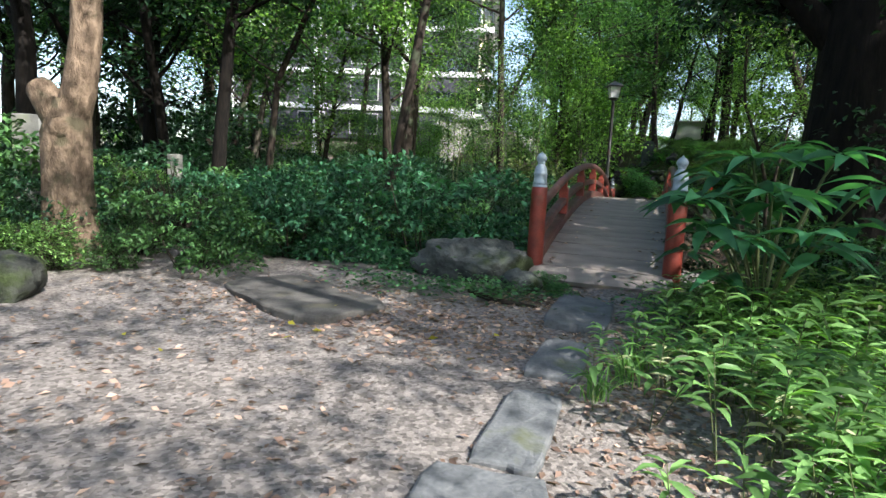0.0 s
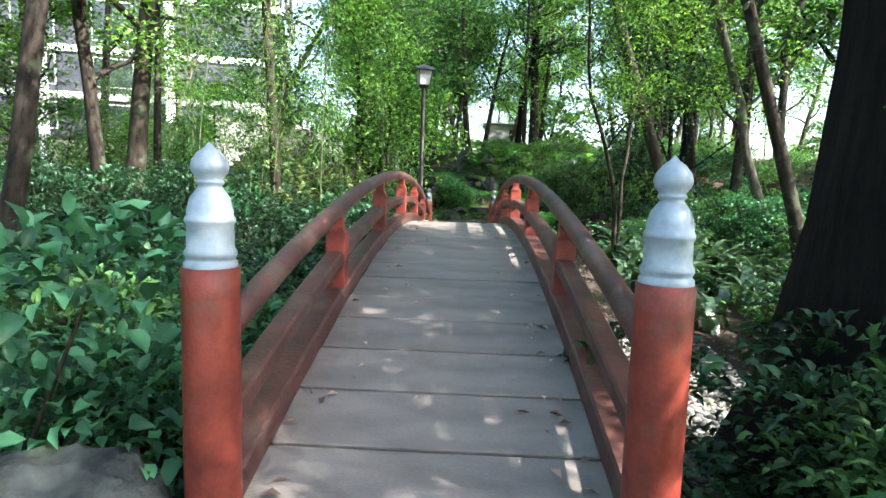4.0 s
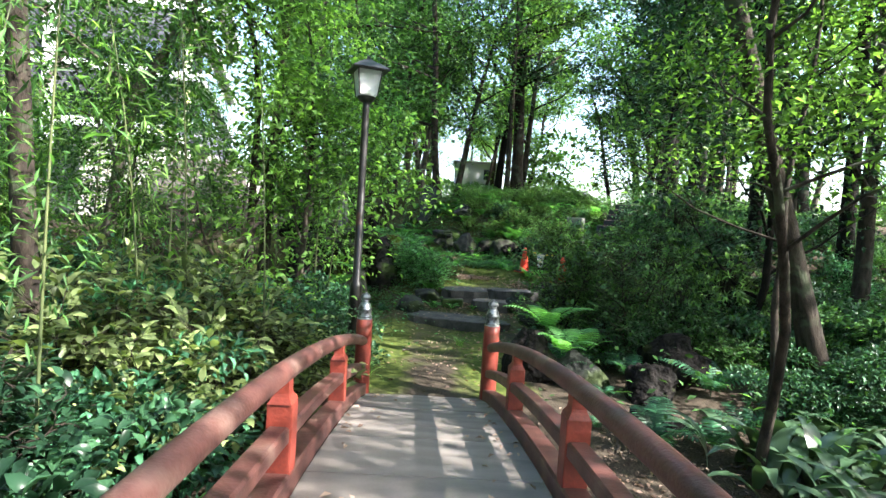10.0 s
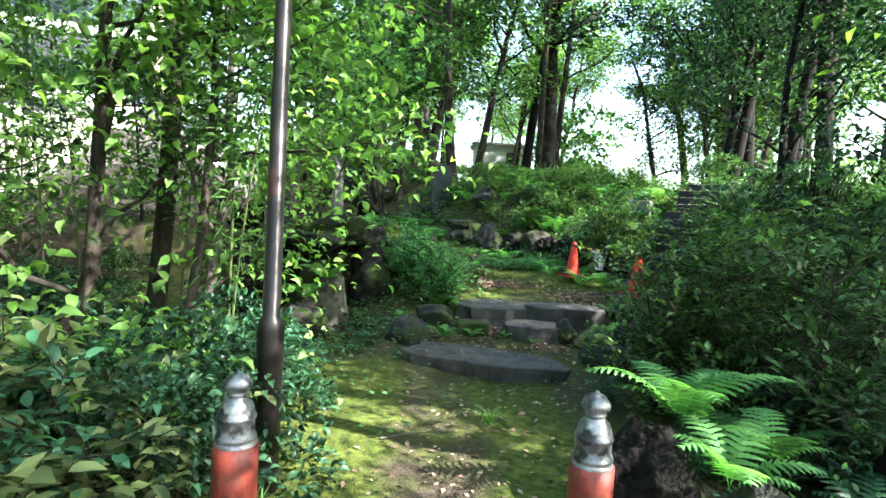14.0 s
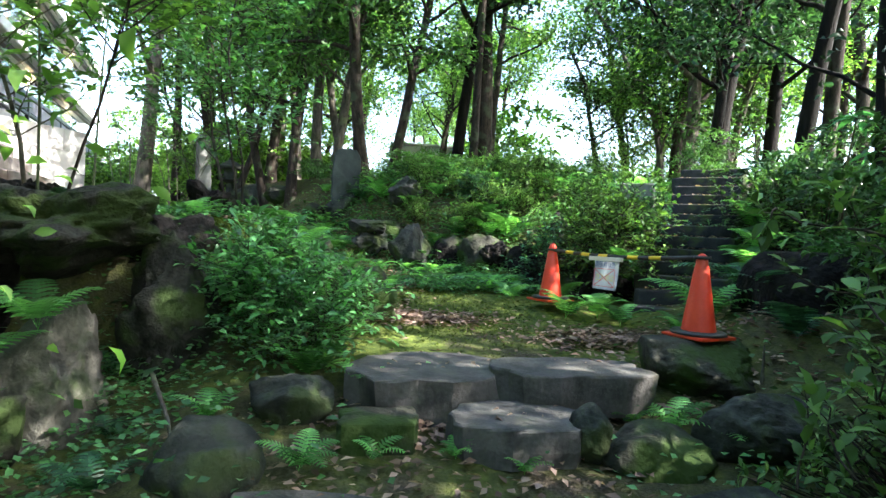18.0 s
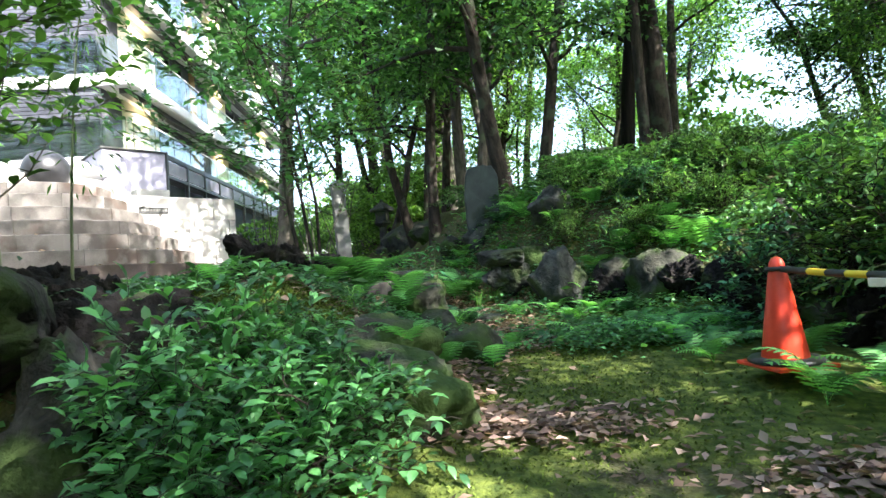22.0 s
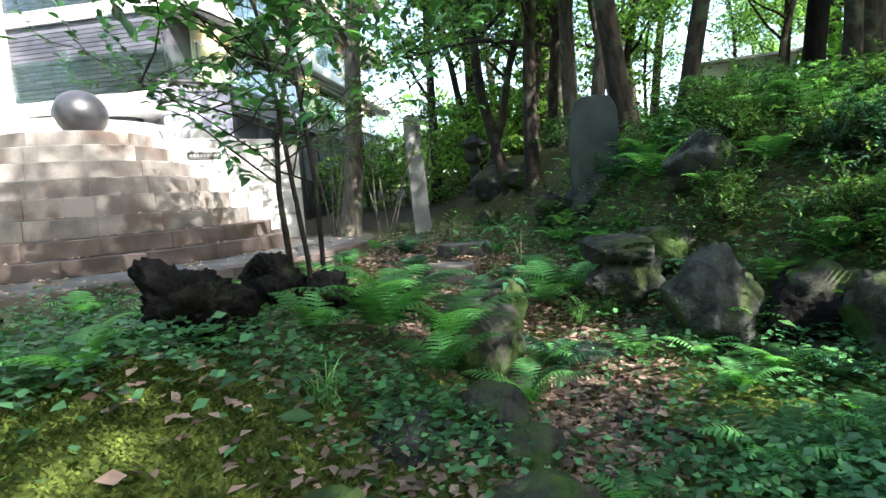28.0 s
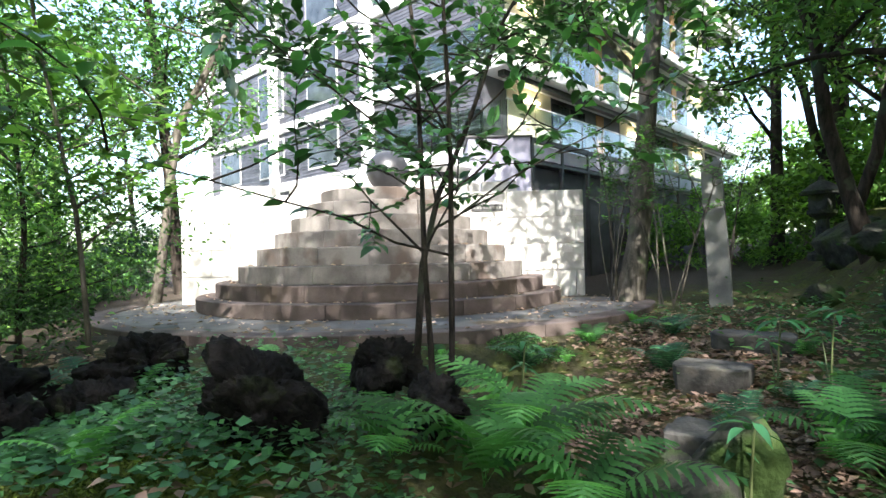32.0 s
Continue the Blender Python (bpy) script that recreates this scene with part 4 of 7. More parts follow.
rock(0.46, 22.66, 1.64, 0.36, 0.26, 0.22, 149, "rock", "grey stone carrying a flat stone", 25)
rock(-0.1, 18.75, 1.22, 0.5, 0.4, 0.34, 150, "rock_moss", "broad low boulder blanketed in green moss", 30, rough=0.16, sub=5)
rock(-0.28, 19.75, 1.18, 0.34, 0.24, 0.28, 151, "rock", "pointed grey rock sunk in the bank", 60, rx=20, sub=5)
rock(0.22, 20.15, 1.08, 0.26, 0.2, 0.24, 152, "rock_moss", "mossy rock beside the leaf-strewn path", 20)

# stairs of dark stone up the hill
def build_stairs():
    st = thing("stone_stairs", 3.45, 18.45, 0.0, "dark worn stone stairs climbing between ferns, with fallen leaves", "stairs")
    st.matrix_basis = pose(4.0, 18.75, 0, 0, 0, -38)
    for k in range(13):
        s = part("step", slab_mesh(200 + k, 1.02 + 0.06 * (k % 3), 0.40, 0.24, 0.02, 0.12), MAT["stair"], st)
        s.matrix_basis = pose(0.03 * math.sin(k * 2.1), k * 0.305, 1.06 + k * 0.175, 0, 0, 1.5 * math.sin(k * 1.7))


build_stairs()
blk = part("stone_block", box(-0.22, 0.22, -0.16, 0.16, -0.75, 0.0, 0.02), MAT["granite"])
blk.matrix_basis = pose(4.05, 19.95, 2.62, 0, 0, -30)
tagged(blk, "squared pale grey stone block beside the stairs", "stone")
# ---- lamp, cones, sign ----
def build_lamp(x, y):
    z = ground_z(x, y)
    lp = thing("garden_lamp", x, y, z, "tall dark garden lamp with a square white lantern", "street lamp")
    h = 3.78 - z
    part("post", lathe([(0.086, -0.1), (0.084, 1.04), (0.078, 1.10), (0.056, 1.12), (0.048, h - 0.1), (0.048, h)], 16), MAT["lamp_post"], lp, "dark pole with worn red paint", True)
    part("collar", lathe([(0.062, h - 0.02), (0.10, h + 0.01), (0.13, h + 0.05), (0.12, h + 0.06)], 12), MAT["black"], lp)
    for k in range(4):
        a = radians(90 * k + 20)
        bm = bmesh.new()
        lo, hi = 0.115, 0.16
        q = [bm.verts.new(v) for v in ((-lo, lo, h + 0.07), (lo, lo, h + 0.07), (hi, hi, h + 0.40), (-hi, hi, h + 0.40))]
        f = bm.faces.new(q)
        bmesh.ops.solidify(bm, geom=[f], thickness=0.008)
        bmesh.ops.rotate(bm, cent=(0, 0, 0), matrix=Matrix.Rotation(a, 3, "Z"), verts=bm.verts)
        part("pane", bm, MAT["lantern_glass"], lp, "frosted white glass pane")
    for k in range(4):
        a = radians(90 * k + 20 + 45)
        fr = ([(0.168 * math.cos(a), 0.168 * math.sin(a), h + 0.06), (0.232 * math.cos(a), 0.232 * math.sin(a), h + 0.41)], [0.009, 0.009])
        part("frame_bar", tubes("frame_bar", [fr], 4), MAT["black"], lp)
    roof = lathe([(0.34, h + 0.385), (0.35, h + 0.40), (0.22, h + 0.47), (0.08, h + 0.53), (0.03, h + 0.56), (0.03, h + 0.59), (0.0, h + 0.60)], 4)
    bmesh.ops.rotate(roof, cent=(0, 0, 0), matrix=Matrix.Rotation(radians(65), 3, "Z"), verts=roof.verts)
    part("roof", roof, MAT["black"], lp, "dark pyramid roof with upturned corners")


build_lamp(-1.0, 11.95)


def build_cone(x, y, z, lean=(0, 0)):
    c = thing("traffic_cone", x, y, z, "orange plastic traffic cone with a black weight ring", "traffic cone", "cones across the stairs")
    c.matrix_basis = pose(x, y, z, lean[0], lean[1], 20)
    part("body", lathe([(0.135, 0.02), (0.128, 0.055), (0.052, 0.545), (0.046, 0.563), (0.046, 0.58), (0.042, 0.607), (0.03, 0.634), (0.012, 0.647), (0, 0.649)], 24), MAT["orange"], c, "", True)
    part("base", box(-0.19, 0.19, -0.19, 0.19, 0.0, 0.025, 0.01), MAT["orange"], c)
    part("weight_ring", lathe([(0.14, 0.026), (0.20, 0.026), (0.205, 0.04), (0.19, 0.055), (0.138, 0.055)], 24), MAT["black"], c, "black rubber weight ring", True)
    return c


CONE_A, CONE_B = Vector((2.48, 18.78, 1.09)), Vector((2.97, 16.71, 1.05))
build_cone(*CONE_A)
build_cone(*CONE_B)


def build_bar():
    a, b = CONE_A + Vector((0, 0, 0.576)), CONE_B + Vector((0, 0, 0.576))
    d = (b - a)
    ln, rz = d.length, math.degrees(math.atan2(d.y, d.x))
    bar = thing("cone_bar", *a, "black and yellow striped plastic bar hung between two traffic cones", "barrier bar")
    bar.matrix_basis = pose(*a, 0, 0, rz)
    n = 15
    sag = lambda u: -0.035 * (1 - (2 * u - 1) ** 2)
    for k in range(n):
        u0, u1 = k / n, (k + 1) / n
        yellow = k in (2, 4, 6, 9, 11)
        pts = [(ln * u, 0, sag(u)) for u in (u0, (u0 + u1) / 2, u1)]
        part("yellow_band" if yellow else "black_band", tubes("band", [(pts, [0.019] * 3)], 10), MAT["yellow" if yellow else "black"], bar)
    for u in (0.0, ln):
        ring = part("ring", lathe([(0.052, -0.012), (0.064, -0.012), (0.064, 0.012), (0.052, 0.012), (0.052, -0.012)], 18), MAT["black"], bar, "", True)
        ring.matrix_basis = pose(u, 0, 0)
    # the notice that hangs from it
    s = thing("warning_notice", *(a + d * 0.5), "white laminated no-entry notice hanging from the striped bar", "sign")
    m = pose(*(a + d * 0.475 + Vector((0, 0, -0.045)))) @ pose(0, 0, 0, 0, 0, rz) @ pose(0, -0.027, 0, 90, 0, 0)
    s.matrix_basis = m
    bm = bmesh.new()
    n = 8
    grid = [[bm.verts.new((-0.185 + 0.37 * i / n, -0.29 * j / n, 0.012 * math.sin(i * 0.9) * (j / n) + 0.02 * (j / n) ** 2)) for i in range(n + 1)] for j in range(n + 1)]
    for j in range(n):
        for i in range(n):
            bm.faces.new((grid[j][i], grid[j][i + 1], grid[j + 1][i + 1], grid[j + 1][i]))
    bmesh.ops.solidify(bm, geom=bm.faces[:], thickness=0.002)
    part("sheet", bm, MAT["paper"], s, "", True)
    part("batten", box(-0.26, 0.24, -0.018, 0.022, 0.004, 0.020, 0.004), MAT["tape"], s, "cream batten along the top")
    for body, size, y, mt in (("関係者以外", 0.062, -0.072, "ink_blue"), ("立入禁止", 0.072, -0.20, "ink_yellow")):
        tx = bpy.data.curves.new("lettering", "FONT")
        tx.body, tx.size, tx.align_x, tx.extrude = body, size, "CENTER", 0.0006
        t_ob = new("lettering", tx)
        me = bpy.data.meshes.new_from_object(t_ob.evaluated_get(bpy.context.evaluated_depsgraph_get()))
        bpy.data.objects.remove(t_ob)
        me.materials.clear()
        part("lettering", me, MAT[mt], s, "blue lettering" if mt == "ink_blue" else "faded yellow lettering").matrix_basis = pose(0.0, y, 0.019)
    z0 = 0.026
    for nm, (x0, x1, y0, y1) in {"frame_line": (-0.155, 0.155, -0.095, -0.090), "frame_line_low": (-0.155, 0.155, -0.262, -0.257), "frame_line_side": (-0.155, -0.150, -0.262, -0.09), "frame_line_far": (0.150, 0.155, -0.262, -0.09)}.items():
        part("frame_line", box(x0, x1, y0, y1, z0, z0 + 0.001), MAT["ink_red"], s)
    for sgn in (-1, 1):
        st = part("cross_stroke", box(-0.165, 0.165, -0.003, 0.003, 0, 0.001), MAT["ink_red"], s)
        st.matrix_basis = pose(0, -0.176, z0 + 0.003, 0, 0, sgn * 29)


build_bar()

# ---- stone pillar, tablet, small lantern ----
pl = thing("stone_pillar", -3.45, 26.5, ground_z(-3.45, 26.5) - 0.05, "weathered square granite pillar standing upright among leaves", "pillar")
bm = bmesh.new()
rings = [[bm.verts.new((a * s, b * s, z)) for a, b in ((-1, -1), (1, -1), (1, 1), (-1, 1))] for s, z in ((0.15, -0.2), (0.148, 0.6), (0.142, 1.4), (0.135, 2.05), (0.07, 2.14))]
for a, b in zip(rings, rings[1:]):
    for i in range(4):
        bm.faces.new((a[i], a[(i + 1) % 4], b[(i + 1) % 4], b[i]))
bm.faces.new(rings[-1])
bmesh.ops.bevel(bm, geom=bm.edges[:], offset=0.012, segments=1, affect="EDGES")
p = part("shaft", bm, MAT["granite"], pl)
p.matrix_basis = pose(0, 0, 0, 0, -2.5, 30)
tb = thing("stone_tablet", -0.1, 24.75, 2.58, "grey-green upright stone tablet with a rounded top", "monument")
tbm = slab_mesh(301, 0.58, 1.28, 0.17, 0.05, 0.5)
t = part("tablet_stone", tbm, MAT["tablet"], tb)
t.matrix_basis = pose(0, 0, 0.37, 86, 3, 18)
part("plinth", rock_mesh(302, 0.40, 0.30, 0.34), MAT["rock"], tb, "rough stone foot", True).matrix_basis = pose(0, 0.05, -0.25)
ln = thing("stone_lantern", -3.76, 30.1, ground_z(-3.76, 30.1) + 0.2, "small dark mossy stone lantern under the trees", "stone lantern")
part("base", lathe([(0.25, 0), (0.25, 0.12), (0.12, 0.2), (0.11, 0.75), (0.24, 0.85), (0.24, 0.92)], 10), MAT["rock"], ln)
part("light_box", box(-0.16, 0.16, -0.16, 0.16, 0.92, 1.2, 0.02), MAT["rock"], ln)
part("roof", lathe([(0.36, 1.2), (0.38, 1.25), (0.2, 1.38), (0.06, 1.46), (0.05, 1.52), (0.0, 1.56)], 6), MAT["rock"], ln)
# ---- terrace wall with round tiers, and the house behind ----
TERRACE = pose(-8.0, 23.4, 0, 0, 0, 59.3)      # x along the wall, y back from it
HOUSE = pose(-9.6, 27.6, 0, 0, 0, 15.7)        # the near corner of the house: x out of its long side, y along it


def arc_block(r0, r1, a0, a1, z0, z1, steps=4, gap=0.004):
    bm = bmesh.new()
    g = gap / r1
    a0, a1 = a0 + g, a1 - g
    cols = []
    for i in range(steps + 1):
        a = a0 + (a1 - a0) * i / steps
        c, s = math.cos(a), math.sin(a)
        cols.append([bm.verts.new((c * r, s * r, z)) for r, z in ((r0, z0), (r1 - 0.006, z0), (r1, z0 + 0.008), (r1, z1 - 0.010), (r1 - 0.010, z1), (r0, z1))])
    for p, q in zip(cols, cols[1:]):
        for k in range(6):
            bm.faces.new((p[k], p[(k + 1) % 6], q[(k + 1) % 6], q[k]))
    bm.faces.new(cols[0])
    bm.faces.new(cols[-1][::-1])
    return bm


def build_terrace():
    pat = thing("patio", -8.0, 23.4, 0, "round paved patio with a stone edge and scattered dead leaves", "patio", kind="structure")
    pat.matrix_basis = TERRACE
    part("paving", lathe([(4.45, 1.45), (4.45, 1.83), (4.42, 1.845), (0.0, 1.85)], 72), MAT["paving"], pat)
    for k in range(26):
        a0, a1 = math.pi + math.pi * k / 26, math.pi + math.pi * (k + 1) / 26
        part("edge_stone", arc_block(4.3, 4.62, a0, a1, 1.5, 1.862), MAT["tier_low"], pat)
    tiers = thing("tiered_steps", -8.0, 23.4, 0, "round tiers of brown stone blocks rising against the terrace wall", "steps", kind="structure")
    tiers.matrix_basis = TERRACE
    z = 1.85
    for k, (r, h, n) in enumerate(((3.15, 0.20, 11), (2.85, 0.22, 11), (2.50, 0.26, 10), (2.20, 0.27, 9), (1.90, 0.26, 8), (1.62, 0.25, 7), (1.36, 0.25, 6), (1.10, 0.23, 5))):
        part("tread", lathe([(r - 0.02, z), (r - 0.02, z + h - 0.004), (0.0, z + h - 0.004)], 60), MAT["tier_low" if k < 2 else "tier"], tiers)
        for i in range(n):
            off = 0.5 * (k % 2)
            a0, a1 = math.pi + math.pi * max(i - off, 0) / (n - 0.5 * 0), math.pi + math.pi * min(i + 1 - off, n) / n
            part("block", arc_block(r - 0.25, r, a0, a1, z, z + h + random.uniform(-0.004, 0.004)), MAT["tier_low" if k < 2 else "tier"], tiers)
        z += h
    wall = thing("terrace_wall", -8.0, 23.4, 0, "pale stone block wall of a raised terrace", "wall", kind="structure")
    wall.matrix_basis = TERRACE
    rows, h = 4, 0.49
    for j in range(rows):
        x = -3.68
        first = 0.55 if j % 2 else 0.9
        while x < 3.66:
            w = first if x < -3.6 else 0.9
            x1 = min(x + w, 3.68)
            z0 = 1.84 + j * h
            part("block", box(x + 0.004, x1 - 0.004, 0.0 + random.uniform(-0.004, 0.004), 0.42, z0 + 0.004, z0 + h - 0.004, 0.012), MAT["block"], wall)
            x = x1
    part("core", box(-3.6, 3.6, 0.03, 0.40, 1.3, 3.79), MAT["concrete"], wall)
    part("return_wall", box(3.3, 3.66, 0.42, 4.6, 1.3, 3.8, 0.01), MAT["block"], wall)
    part("return_wall", box(-3.66, -3.3, 0.42, 5.0, 1.3, 3.8, 0.01), MAT["block"], wall)
    for x, z in ((3.38, 3.38), (3.38, 2.95), (3.38, 2.72), (-3.4, 3.2), (-3.4, 2.9)):
        part("recess_plate", box(x - 0.08, x + 0.08, -0.012, 0.0, z - 0.07, z + 0.07, 0.004), MAT["concrete"], wall)
    pla = part("name_plate", box(1.62, 2.2, -0.02, -0.004, 3.43, 3.56, 0.004), MAT["black"], wall, "dark name plate with faint letters")
    for k in range(9):
        part("plate_letter", box(1.66 + 0.058 * k, 1.70 + 0.058 * k, -0.023, -0.019, 3.475, 3.52), MAT["granite"], pla)
    deck = thing("terrace_deck", 0, 0, 0, "pale paved terrace behind the wall", "terrace", kind="structure")
    deck.matrix_basis = TERRACE
    part("floor", box(-3.3, 3.3, 0.40, 5.0, 3.5, 3.74), MAT["concrete"], deck)
    for k in range(5):
        part("block", arc_block(1.75, 2.05, math.pi * (1.06 + 0.176 * k), math.pi * (1.06 + 0.176 * (k + 1)), 3.745, 4.12, 8), MAT["block"], deck).matrix_basis = pose(-0.1, 2.0, 0)
    part("drum_top", lathe([(1.76, 3.75), (1.76, 4.08), (0, 4.09)], 40), MAT["concrete"], deck).matrix_basis = pose(-0.1, 2.0, 0)
    for k, (x0, x1) in enumerate(((-3.3, -2.3), (1.9, 2.6))):
        part("block", box(x0, x1, 0.9, 1.3, 3.745, 4.1, 0.02), MAT["block"], deck)
    ball = part("granite_ball", lathe([(0.0 if i in (0, 24) else 0.40 * math.sin(math.pi * i / 24), -0.40 * math.cos(math.pi * i / 24)) for i in range(25)], 36), MAT["ball"], None, "", True)
    ball.matrix_basis = TERRACE @ pose(0.1, 0.1, 4.19)
    tagged(ball, "large polished grey granite ball on the terrace drum", "sculpture")
    bx = thing("entrance_box", 0, 0, 0, "violet-grey rendered box of an entrance porch", "porch")
    bx.matrix_basis = TERRACE
    part("body", box(1.75, 3.19, 2.64, 4.9, 3.74, 5.34, 0.02), MAT["violet"], bx)
    part("coping", box(1.70, 3.24, 2.59, 4.95, 5.34, 5.38, 0.008), MAT["black"], bx)
    hood = thing("porch_hood", 0, 0, 0, "low domed grey hood over the entrance", "canopy")
    hood.matrix_basis = TERRACE @ pose(0.95, 3.4, 0)
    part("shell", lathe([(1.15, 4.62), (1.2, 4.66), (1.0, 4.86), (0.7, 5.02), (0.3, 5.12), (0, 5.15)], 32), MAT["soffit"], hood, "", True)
    part("post", lathe([(0.5, 3.74), (0.5, 4.62)], 24), MAT["dark_wall"], hood, "", True)


build_terrace()


def build_house():
    h = thing("apartment_house", -9.6, 27.6, 0, "modern white and dark-tiled apartment house with glass balconies", "building")
    h.matrix_basis = HOUSE
    W, D, TOP = -17.0, 20.0, 14.3
    part("base_wall", box(W, -0.6, 0.3, D, 0.2, 3.4), MAT["old_wall"], h, "stained concrete base")
    levels = ((3.4, 5.2), (5.5, 7.4), (7.7, 10.1), (10.5, 13.2))
    for k, (z0, z1) in enumerate(levels):
        inset, front = 0.9, 0.16
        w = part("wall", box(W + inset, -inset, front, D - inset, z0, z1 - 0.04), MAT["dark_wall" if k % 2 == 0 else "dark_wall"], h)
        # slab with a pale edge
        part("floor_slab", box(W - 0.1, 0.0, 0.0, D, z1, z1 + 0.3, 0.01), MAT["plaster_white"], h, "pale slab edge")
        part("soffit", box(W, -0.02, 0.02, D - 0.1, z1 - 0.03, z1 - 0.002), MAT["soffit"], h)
        # louvred tile courses on the front
        n = int((z1 - z0) / 0.11)
        for i in range(n):
            part("tile_course", box(W + 0.4, -0.95, front - 0.06, front - 0.006, z0 + i * 0.11 + 0.006, z0 + i * 0.11 + 0.100), MAT["dark_tile"], h)
        for x in np.arange(W + 1.4, -6.0, 3.4):
            win = part("window", box(x, x + 1.7, front - 0.10, front - 0.062, z0 + 0.35, z1 - 0.25, 0.01), MAT["window"], h)
            part("window_frame", box(x - 0.06, x + 1.76, front - 0.085, front - 0.061, z0 + 0.29, z1 - 0.19), MAT["soffit"], win)
        # white bay at the corner
        if k == 0:
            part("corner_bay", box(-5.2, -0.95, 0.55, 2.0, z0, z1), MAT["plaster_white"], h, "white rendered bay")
        # long side: cream walls and dark windows behind balconies
        for j, y in enumerate(np.arange(1.2, D - 2.4, 2.3)):
            if k and j % 3 == 0:
                part("cream_wall", box(-inset - 0.02, -inset + 0.03, y, y + 2.2, z0, z1 - 0.03), MAT["cream"], h)
                lt = part("wall_lamp", box(-inset + 0.04, -inset + 0.10, y + 0.6, y + 1.5, z1 - 0.42, z1 - 0.36, 0.01), lamp_material("balcony_lamp", (1.0, 0.82, 0.5), 9.0), h, "lit balcony lamp")
            elif k and j % 3 == 2:
                part("timber_panel", box(-inset - 0.02, -inset + 0.035, y + 0.5, y + 1.0, z0, z1 - 0.1), MAT["timber"], h)
            else:
                win = part("window", box(-inset, -inset + 0.03, y, y + 2.0, z0 + 0.05, z1 - 0.2), MAT["window"], h)
                part("window_frame", box(-inset + 0.03, -inset + 0.05, y + 0.97, y + 1.03, z0 + 0.05, z1 - 0.2), MAT["black"], win)
        if k:
            for j, y in enumerate(np.arange(0.05, D - 1.3, 1.25)):
                g = part("glass_panel", box(-0.06, -0.045, y, y + 1.2, z0 + 0.02, z0 + 1.0), MAT["glass"], h, "pale green glass balustrade")
            for j, x in enumerate(np.arange(-5.2, -0.1, 1.25)):
                part("glass_panel", box(x, min(x + 1.2, -0.07), 0.045, 0.06, z0 + 0.02, z0 + 1.0), MAT["glass"], h, "pale green glass balustrade")
            part("top_rail", box(-0.075, -0.03, 0.03, D - 0.1, z0 + 1.0, z0 + 1.03), MAT["soffit"], h)
            part("beam", box(-0.5, -0.3, 0.3, D - 0.3, z1 - 0.18, z1 - 0.03), MAT["black"], h)
    for x in (-5.4, -11.0, W + 0.3):
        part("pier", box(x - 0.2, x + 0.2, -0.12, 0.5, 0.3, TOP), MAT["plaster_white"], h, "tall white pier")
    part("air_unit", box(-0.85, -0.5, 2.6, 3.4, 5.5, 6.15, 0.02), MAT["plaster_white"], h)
    part("roof", box(W - 0.2, 0.2, -0.2, D + 0.2, 13.5, 13.9, 0.02), MAT["concrete"], h)


build_house()


def build_side_fence():
    """Dark railing that runs back from the porch along the house."""
    f = thing("side_railing", 0, 0, 0, "long dark metal railing with pale panels beside the house", "railing")
    a = TERRACE @ Vector((3.19, 2.64, 0))
    f.matrix_basis = pose(a.x, a.y, 0, 0, 0, 15.7)
    ln = 15.0
    for z0, z1 in ((5.22, 5.34), (4.72, 4.80)):
        part("rail", box(-0.04, 0.04, 0.0, ln, z0, z1, 0.008), MAT["black"], f)
    for k in range(12):
        part("post", box(-0.045, 0.045, k * 1.3, k * 1.3 + 0.08, 2.0, 5.3), MAT["black"], f)
        part("panel", box(-0.02, 0.02, k * 1.3 + 0.1, k * 1.3 + 1.28, 4.84, 5.18), MAT["violet"], f, "pale violet panel")
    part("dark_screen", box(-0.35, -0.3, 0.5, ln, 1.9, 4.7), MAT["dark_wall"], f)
    bl = part("tarpaulin", box(-0.05, 0.05, 0.0, 4.5, 0.0, 1.6, 0.02), MAT["blue"], None)
    bl.matrix_basis = pose(-5.2, 36.5, 1.75, 0, 0, -60)
    tagged(bl, "blue sheet fence far behind the trees", "fence")


build_side_fence()

# the pale shed and bright road on top of the hill
shed = thing("white_shed", 2.6, 37.5, ground_z(2.6, 37.5) + 1.3, "white shed at the top of the wooded hill", "shed")
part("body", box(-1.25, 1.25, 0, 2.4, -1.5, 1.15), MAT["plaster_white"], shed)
part("roof", box(-1.4, 1.4, -0.2, 2.6, 1.15, 1.25, 0.02), MAT["concrete"], shed)
part("window", box(0.4, 0.95, -0.03, 0.0, 0.2, 0.8), MAT["window"], shed)
